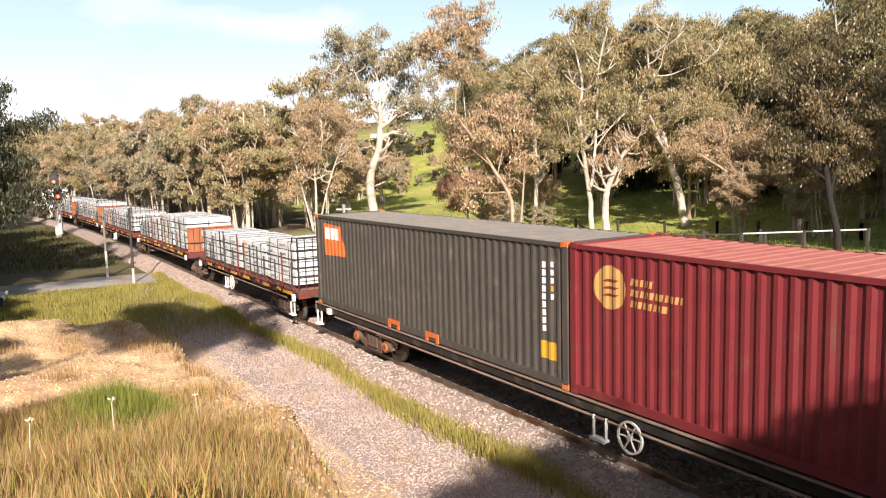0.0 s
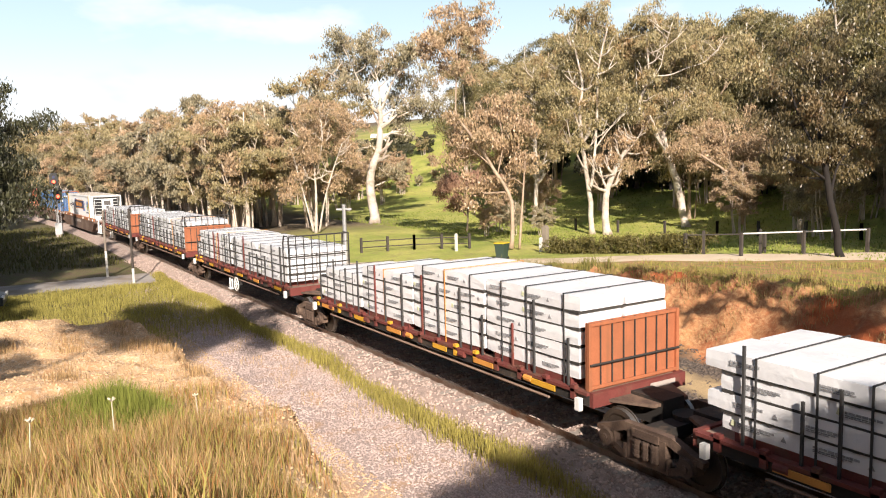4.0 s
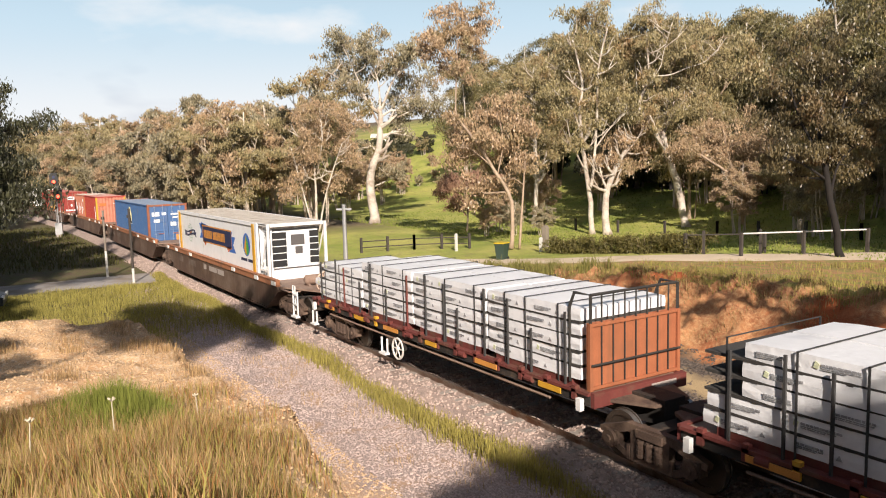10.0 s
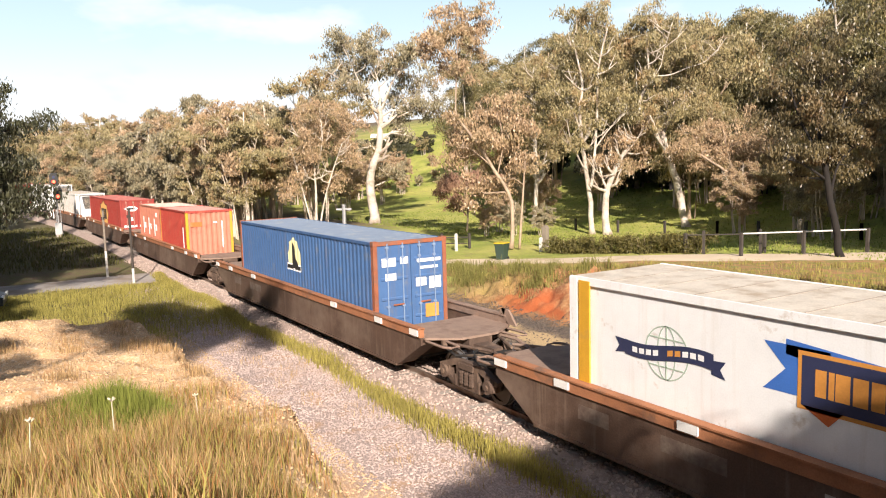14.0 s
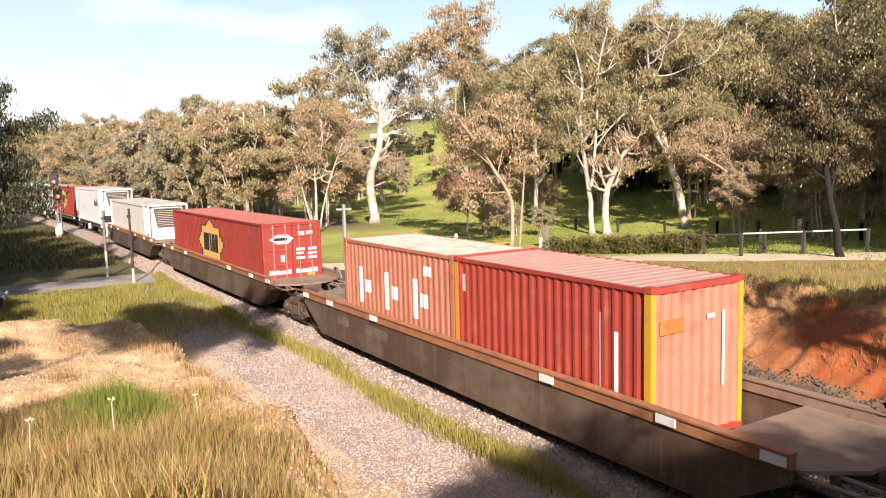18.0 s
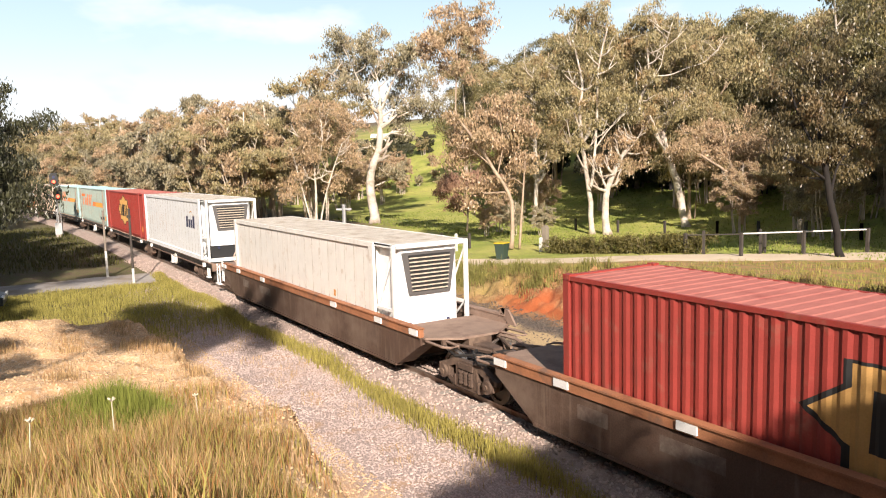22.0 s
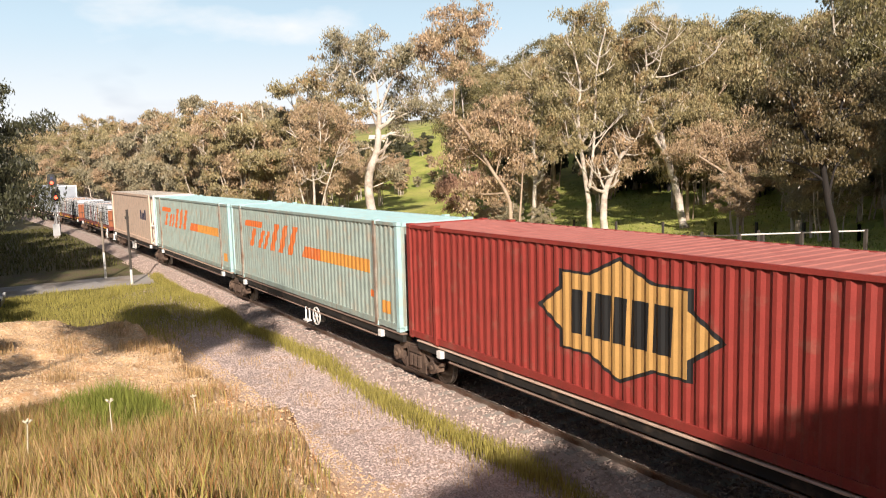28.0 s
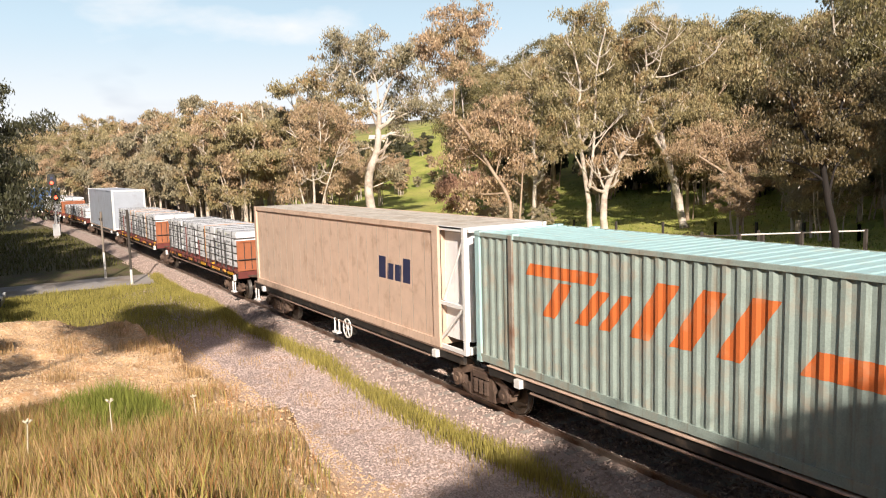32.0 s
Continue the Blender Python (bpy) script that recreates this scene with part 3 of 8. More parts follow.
grass("bank_weeds", 22000, bank_weeds, 0.24, 0.018, mat("bank_weed", (0.34, 0.23, 0.10), 0.8, var=0.5, scale=1, fine=8, bump=0, island=1.0, translucent=0.3), "dry brown weeds hanging on the clay bank", 25, 0.9)
def cutting_scrub(rng, n):
    c = rng.integers(0, 12, n)
    cx = np.array([-29.5, -28.6, -27.4, -26.2, -30.8, -25.0, -24.2, -32.0, -22.6, -27.8, -30.2, -33.4])[c]
    cy = np.array([9.0, 8.6, 9.4, 9.9, 9.6, 10.2, 9.0, 10.0, 10.4, 10.6, 10.8, 10.6])[c]
    x, y = cx + rng.normal(0, 0.45, n), cy + rng.normal(0, 0.35, n)
    return place(x, y, rng.uniform(0.4, 1.1, n))


grass("cutting_scrub", 7000, cutting_scrub, 0.55, 0.022, mat("scrub_grass", (0.24, 0.22, 0.06), 0.8, var=0.6, scale=1, fine=8, bump=0, island=1.0, translucent=0.3), "olive scrub on the low end of the cutting", 26)
grass("paddock_grass", 22000, lawn_area, 0.14, 0.07, mat("paddock_grass", (0.23, 0.27, 0.05), 0.8, var=0.4, scale=0.4, fine=4, bump=0, island=0.8, translucent=0.3), "short green paddock grass under the gum trees", 18)
# ---- train: materials ----
GREY_BOX = mat("grey_container_paint", (0.082, 0.073, 0.064), 0.55, var=0.15, dirt=(0.16, 0.13, 0.10), dirt_amt=0.15, streak=(0.19, 0.15, 0.115), streak_amt=0.5)
MAROON = mat("maroon_container_paint", (0.20, 0.026, 0.032), 0.5, var=0.15, dirt=(0.20, 0.06, 0.05), dirt_amt=0.15, streak=(0.13, 0.05, 0.04), streak_amt=0.6)
BRICK_RED = mat("brick_red_paint", (0.31, 0.044, 0.034), 0.55, var=0.18, dirt=(0.30, 0.10, 0.07), dirt_amt=0.2, streak=(0.17, 0.055, 0.04), streak_amt=0.7)
FADED_RED = mat("faded_red_roof", (0.44, 0.15, 0.12), 0.75, var=0.15, dirt=(0.35, 0.10, 0.08), dirt_amt=0.3)
SALMON = mat("salmon_paint", (0.52, 0.20, 0.13), 0.65, var=0.15, dirt=(0.42, 0.13, 0.08), dirt_amt=0.3, streak=(0.36, 0.13, 0.08), streak_amt=0.6)
BRIGHT_RED = mat("bright_red_paint", (0.38, 0.055, 0.04), 0.55, var=0.15, dirt=(0.42, 0.12, 0.07), dirt_amt=0.2, streak=(0.25, 0.08, 0.05), streak_amt=0.6)
BLUE = mat("blue_container_paint", (0.062, 0.135, 0.295), 0.55, var=0.15, dirt=(0.13, 0.17, 0.24), dirt_amt=0.2, streak=(0.16, 0.14, 0.15), streak_amt=0.5)
TEAL = mat("pale_teal_paint", (0.33, 0.40, 0.355), 0.6, var=0.22, dirt=(0.40, 0.35, 0.27), dirt_amt=0.35, streak=(0.22, 0.15, 0.09), streak_amt=0.8)
TEAL_ROOF = mat("aqua_roof_paint", (0.40, 0.60, 0.60), 0.6, var=0.12, dirt=(0.45, 0.55, 0.50), dirt_amt=0.3, streak=(0.50, 0.52, 0.46), streak_amt=0.4)
WHITE = mat("white_paint", (0.86, 0.86, 0.86), 0.5, var=0.07, dirt=(0.58, 0.50, 0.42), dirt_amt=0.05, streak=(0.60, 0.54, 0.46), streak_amt=0.3)
CREAM = mat("grimy_white_paint", (0.82, 0.78, 0.72), 0.6, var=0.1, dirt=(0.58, 0.48, 0.38), dirt_amt=0.12, streak=(0.50, 0.41, 0.32), streak_amt=0.5)
DUSTY = mat("dusty_tan_white", (0.68, 0.50, 0.38), 0.7, var=0.12, dirt=(0.50, 0.34, 0.24), dirt_amt=0.3, streak=(0.45, 0.31, 0.21), streak_amt=0.6)
ROOF_GREY = mat("dusty_grey_roof", (0.24, 0.215, 0.19), 0.8, var=0.2, dirt=(0.30, 0.25, 0.20), dirt_amt=0.4)
ROOF_DUST = mat("dusty_white_roof", (0.60, 0.54, 0.46), 0.8, var=0.2, dirt=(0.40, 0.32, 0.24), dirt_amt=0.45)
ROOF_BLUE = mat("dull_blue_roof", (0.20, 0.25, 0.33), 0.7, var=0.15, dirt=(0.30, 0.32, 0.34), dirt_amt=0.3)
BLUE_DUST = mat("dusty_blue_rod", (0.20, 0.27, 0.40), 0.6, var=0.2)
RED_DUST = mat("dusty_red_rod", (0.42, 0.24, 0.19), 0.7, var=0.2)
ROOF_PINK = mat("faded_pink_roof", (0.52, 0.28, 0.235), 0.8, var=0.15, dirt=(0.45, 0.36, 0.28), dirt_amt=0.3)
WELL_BROWN = mat("grimy_brown_steel", (0.105, 0.062, 0.043), 0.7, 0.1, var=0.4, scale=0.9, dirt=(0.20, 0.14, 0.105), dirt_amt=0.4, streak=(0.21, 0.15, 0.11), streak_amt=0.7)
RIM_BROWN = mat("rust_orange_rim", (0.36, 0.15, 0.07), 0.8, var=0.25, dirt=(0.20, 0.11, 0.07), dirt_amt=0.3)
DECK_DUST = mat("dusty_brown_deck", (0.27, 0.185, 0.14), 0.9, var=0.2, dirt=(0.19, 0.12, 0.09), dirt_amt=0.4)
RUST_RED = mat("rust_red_steel", (0.15, 0.034, 0.027), 0.8, var=0.25, dirt=(0.13, 0.07, 0.045), dirt_amt=0.4)
ORANGE_BULK = mat("orange_brown_bulkhead", (0.36, 0.12, 0.052), 0.75, var=0.2, dirt=(0.30, 0.11, 0.05), dirt_amt=0.35, streak=(0.22, 0.10, 0.05), streak_amt=0.6)
DARK_IRON = mat("dark_underframe", (0.03, 0.026, 0.023), 0.8, 0.2, var=0.3, dirt=(0.12, 0.085, 0.06), dirt_amt=0.3)
BOGIE_BROWN = mat("dusty_bogie_iron", (0.105, 0.068, 0.05), 0.85, 0.1, var=0.4, dirt=(0.23, 0.155, 0.108), dirt_amt=0.45)
WHEEL_IRON = mat("worn_wheel_steel", (0.085, 0.065, 0.052), 0.5, 0.6, var=0.3, dirt=(0.10, 0.075, 0.06), dirt_amt=0.5)
TYRE = mat("polished_tyre", (0.45, 0.43, 0.40), 0.35, 0.9, var=0.1)
WHITE_IRON = mat("white_fittings", (0.80, 0.79, 0.76), 0.55, var=0.08)
YELLOW = mat("yellow_paint", (0.64, 0.34, 0.03), 0.55, var=0.12, dirt=(0.5, 0.3, 0.08), dirt_amt=0.15)
ORANGE = mat("orange_paint", (0.66, 0.16, 0.04), 0.6, var=0.12, dirt=(0.60, 0.25, 0.12), dirt_amt=0.25)
AMBER = mat("amber_paint", (0.64, 0.28, 0.06), 0.6, var=0.12)
NAVY = mat("navy_paint", (0.028, 0.035, 0.09), 0.55, var=0.1)
BLACK = mat("black_paint", (0.02, 0.02, 0.02), 0.6, var=0.1)
RIBBON = mat("blue_ribbon_paint", (0.05, 0.16, 0.52), 0.55, var=0.1)
LEAFGREEN = mat("green_paint", (0.06, 0.36, 0.08), 0.55, var=0.1)
PALEYELLOW = mat("pale_yellow_paint", (0.82, 0.74, 0.40), 0.6, var=0.08)
GOLD = mat("gold_paint", (0.55, 0.31, 0.10), 0.6, var=0.12)
WRAP = mat("white_plastic_wrap", (0.80, 0.80, 0.81), 0.42, var=0.06, scale=2.5, fine=9, bump=0.5, dirt=(0.66, 0.66, 0.68), dirt_amt=0.25, rnd=0.5)
WEB = mat("dark_webbing", (0.045, 0.043, 0.042), 0.8, var=0.2)
# dark bearer timber, also the painted shade in the gaps between layers
BEARER_GAP_SHADE = mat("dark_bearer_and_gap_shade", (0.05, 0.045, 0.04), 0.9, var=0.3)
GREYTEXT = mat("pale_stencil", (0.42, 0.36, 0.32), 0.7, var=0.15)
INK = mat("grey_print", (0.27, 0.27, 0.28), 0.7, var=0.4, scale=6, dirt=(0.5, 0.5, 0.5), dirt_amt=0.5)
LIME = mat("lime_print", (0.62, 0.64, 0.42), 0.7, var=0.2)
# grey that paints shade along wall seams; dust on the roof ribs
SEAM = mat("shaded_dusty_seam", (0.34, 0.29, 0.24), 0.8, var=0.3)
RUST_POST = mat("rusty_teal_post", (0.30, 0.25, 0.20), 0.8, var=0.4, scale=3, dirt=(0.17, 0.08, 0.045), dirt_amt=0.6, streak=(0.36, 0.40, 0.36), streak_amt=0.5)
STEEL_TUBE = mat("dark_tube_rack", (0.06, 0.055, 0.05), 0.6, 0.5, var=0.2)
VAN_GREY = mat("grey_curtain", (0.36, 0.39, 0.44), 0.6, var=0.12, scale=1.5, dirt=(0.28, 0.28, 0.30), dirt_amt=0.3)
GRILLE = mat("grey_grille", (0.10, 0.092, 0.088), 0.6, var=0.15)

TRAIN = []      # things that ride: object, wagon's centre, half its wheelbase, place along the wagon, height
SPIN = []       # wheelsets: object, place in the bogie, distance along the train


def ride(ob, centre, half, dx=0.0, dz=0.0):
    TRAIN.append((ob, centre, half, dx, dz))
    return ob


# ---- train: bogies ----
def bogie_meshes():
    g = Geo().prism([(-1.22, 0.62), (-0.95, 0.70), (-0.55, 0.85), (0.55, 0.85), (0.95, 0.70), (1.22, 0.62), (1.2, 0.52), (0.9, 0.55), (0.5, 0.69), (-0.5, 0.69), (-0.9, 0.55), (-1.2, 0.52)], "y", -0.075, 0.075)
    g.prism([(-1.06, 0.40), (-0.5, 0.17), (0.5, 0.17), (1.06, 0.40), (0.98, 0.50), (0.45, 0.28), (-0.45, 0.28), (-0.98, 0.50)], "y", -0.075, 0.075)
    for x in (-0.915, 0.915):
        g.disc((x, -0.10, 0.46), "y", 0.16, 0.14, 16).box(x - 0.17, x + 0.17, -0.10, 0.10, 0.36, 0.62).disc((x, -0.18, 0.46), "y", 0.07, 0.05, 10)
    for x in (-0.37, 0.37):
        g.box(x - 0.07, x + 0.07, -0.085, 0.075, 0.24, 0.74)
    g.box(-0.30, 0.30, -0.12, 0.05, 0.66, 0.80).box(-0.52, -0.46, -0.1, -0.02, 0.2, 0.46).box(0.46, 0.52, -0.1, -0.02, 0.2, 0.46)
    spring = Geo().tube([(0, 0, 0.30), (0, 0, 0.62)], 0.085, 8)
    for z in (0.34, 0.42, 0.50, 0.58):
        spring.disc((0, 0, z), "z", 0.10, 0.035, 8)
    bol = Geo().box(-0.2, 0.2, -1.06, 1.06, 0.62, 0.83).box(-0.5, 0.5, -0.12, 0.12, 0.46, 0.64).box(-0.5, -0.4, -0.9, 0.9, 0.42, 0.56).box(0.4, 0.5, -0.9, 0.9, 0.42, 0.56).disc((0, 0, 0.87), "z", 0.28, 0.1, 16)
    wheel = Geo().tube([(0, -1.05, 0), (0, 1.05, 0)], 0.08, 10)
    for y in (-0.7525, 0.7525):
        wheel.disc((0, y, 0), "y", 0.455, 0.12, 26, 0.36)
        wheel.disc((0, y, 0), "y", 0.37, 0.05, 26)
        wheel.disc((0, y - math.copysign(0.055, y), 0), "y", 0.485, 0.025, 26, 0.37)
        wheel.disc((0, y, 0), "y", 0.14, 0.2, 14)
    wm = wheel.mesh("wheelset")
    wm.materials.append(WHEEL_IRON)
    wm.materials.append(TYRE)
    for p in wm.polygons:
        q = p.center
        if math.hypot(q.x, q.z) > 0.40 and abs(p.normal.y) < 0.5:
            p.material_index = 1
    return g.mesh("side_frame"), spring.mesh("spring"), bol.mesh("bogie"), wm


BOGIE = bogie_meshes()


def add_bogie(wagon, x, u):
    """A bogie under a wagon, x from the wagon's centre; u: its place along the train."""
    b = part("bogie", BOGIE[2], DARK_IRON, wagon, "dusty brown cast-steel bogie", at=pose(x, 0, 0))
    for sy in (-1, 1):
        part("side_frame", BOGIE[0], BOGIE_BROWN, b, at=pose(0, sy * 1.0, 0, 0, 0, 0 if sy < 0 else 180))
        for d in (-0.2, 0.0, 0.2):
            part("spring", BOGIE[1], BOGIE_BROWN, b, at=pose(d, sy * 1.06, 0))
    for d in (-0.915, 0.915):
        w = part("wheelset", BOGIE[3], WHEEL_IRON, b, at=pose(d, 0, 0.46))
        SPIN.append((w, d, u + d))
    return b


def handwheel_mesh(r=0.30):
    g = Geo().disc((0, 0, 0), "y", r, 0.035, 26, r - 0.035).disc((0, 0, 0), "y", 0.055, 0.07, 12)
    for k in range(6):
        a = k * math.pi / 3
        g.tube([(0.04 * math.cos(a), 0, 0.04 * math.sin(a)), ((r - 0.02) * math.cos(a), 0, (r - 0.02) * math.sin(a))], 0.016, 6)
    return g.mesh("handwheel")


HANDWHEEL = handwheel_mesh()
HANDWHEEL_BIG = handwheel_mesh(0.40)
STEP = Geo().tube([(-0.16, 0, 0.42), (-0.16, 0, 0), (0.16, 0, 0), (0.16, 0, 0.42)], 0.03, 6).box(-0.18, 0.18, -0.10, 0.06, -0.03, 0.02).mesh("step")
LADDER = Geo().tube([(-0.2, 0, 0.9), (-0.2, 0, 0)], 0.03, 6).tube([(0.2, 0, 0.9), (0.2, 0, 0)], 0.03, 6).box(-0.24, 0.24, -0.1, 0.06, -0.03, 0.03).box(-0.2, 0.2, -0.03, 0.03, 0.4, 0.45).box(-0.2, 0.2, -0.03, 0.03, 0.75, 0.8).mesh("ladder")
COUPLER = Geo().box(-0.5, 0.15, -0.11, 0.11, 0.74, 0.98).prism([(0.1, -0.17), (0.42, -0.19), (0.5, -0.05), (0.36, 0.02), (0.36, 0.19), (0.1, 0.17)], "z", 0.70, 1.02).tube([(0.0, 0.3, 0.85), (0.25, 0.33, 0.55), (0.5, 0.25, 0.62)], 0.03, 6).mesh("coupler")


def under_gear(wagon, x, seed):
    """Brake gear between the bogies, each piece a part."""
    r = random.Random(seed)
    part("brake_cylinder", Geo().tube([(x - 0.4, 0.3, 0.66), (x + 0.35, 0.3, 0.66)], 0.17, 12).tube([(x + 0.35, 0.3, 0.66), (x + 0.9, 0.3, 0.66)], 0.03, 6), DARK_IRON, wagon)
    part("air_tank", Geo().tube([(x - 2.1, -0.45, 0.62), (x - 2.0, -0.45, 0.62), (x - 1.1, -0.45, 0.62), (x - 1.0, -0.45, 0.62)], [0.1, 0.2, 0.2, 0.1], 14), DARK_IRON, wagon)
    part("brake_rod", Geo().tube([(x - 3.6, 0.1, 0.55), (x + 3.6, 0.1, 0.55)], 0.025, 6), DARK_IRON, wagon)


# ---- train: containers ----
P_CORR, D_CORR = 0.262, 0.029


def corr(x):
    """Depth of a corrugated wall behind its outer face at x."""
    p = (x % P_CORR) / P_CORR
    return D_CORR * (0 if p < 0.26 else (p - 0.26) / 0.24 if p < 0.5 else 1 if p < 0.76 else (1 - p) / 0.24)


def corr_stops(a, b):
    out = [a]
    k = math.floor(a / P_CORR)
    while k * P_CORR < b:
        for q in (0.0, 0.26, 0.5, 0.76):
            x = (k + q) * P_CORR
            if a + 1e-4 < x < b - 1e-4:
                out.append(x)
        k += 1
    return out + [b]


def clip(poly, x, keep_right):
    out = []
    for i, p in enumerate(poly):
        q = poly[(i + 1) % len(poly)]
        a, b = (p[0] >= x) == keep_right, (q[0] >= x) == keep_right
        if a:
            out.append(p)
        if a != b:
            t = (x - p[0]) / (q[0] - p[0])
            out.append((x, p[1] + t * (q[1] - p[1])))
    return out


class Wall:
    """The outer face of a container's side (towards the camera) on which paint lies."""

    def __init__(self, box, half, wavy, y=-1.19):
        self.box, self.half, self.wavy, self.y, self.lift = box, half, wavy, y, 0.003

    def paint(self, poly, material, name="painted_mark", label="", lift=0.0, parent=None):
        """A painted shape: poly in metres (along from the centre, up from the bottom); it follows the corrugation."""
        g = Geo()
        xs = [p[0] for p in poly]
        stops = corr_stops(min(xs), max(xs)) if self.wavy else [min(xs), max(xs)]
        for a, b in zip(stops[:-1], stops[1:]):
            q = clip(clip(poly, a, True), b, False)
            q = [p for i, p in enumerate(q) if abs(p[0] - q[i - 1][0]) + abs(p[1] - q[i - 1][1]) > 1e-5]
            if len(q) >= 3:
                g.add([(x, self.y + (corr(x) if self.wavy else 0) - self.lift - lift, z) for x, z in q], [tuple(range(len(q)))])
        return part(name, g, material, parent or self.box, label)

    def bar(self, x0, x1, z0, z1, material, lift=0.0, slant=0.0, name="painted_mark", label="", parent=None):
        return self.paint([(x0, z0), (x1, z0), (x1 + slant, z1), (x0 + slant, z1)], material, name, label, lift, parent)


CASTING = Geo().box(-0.09, 0.09, -0.082, 0.082, -0.06, 0.06).disc((0, -0.083, 0), "y", 0.045, 0.006, 10).disc((0, 0.083, 0), "y", 0.045, 0.006, 10).mesh("corner_casting")


def wavy_panel(half, y, z0, z1, outward):
    """A corrugated wall along x; the outer face looks along outward (-1: towards the camera)."""
    xs = corr_stops(-half, half)
    vs = [(x, y - outward * corr(x), z) for x in xs for z in (z0, z1)]
    return Geo().add(vs, [(2 * i, 2 * i + 2, 2 * i + 3, 2 * i + 1) for i in range(len(xs) - 1)])


def wavy_end(x, z0, z1, outward):
    ys = corr_stops(-1.10, 1.10)
    vs = [(x - outward * corr(y), y, z) for y in ys for z in (z0, z1)]
    return Geo().add(vs, [(2 * i, 2 * i + 2, 2 * i + 3, 2 * i + 1) for i in range(len(ys) - 1)])


CASTINGS = {}


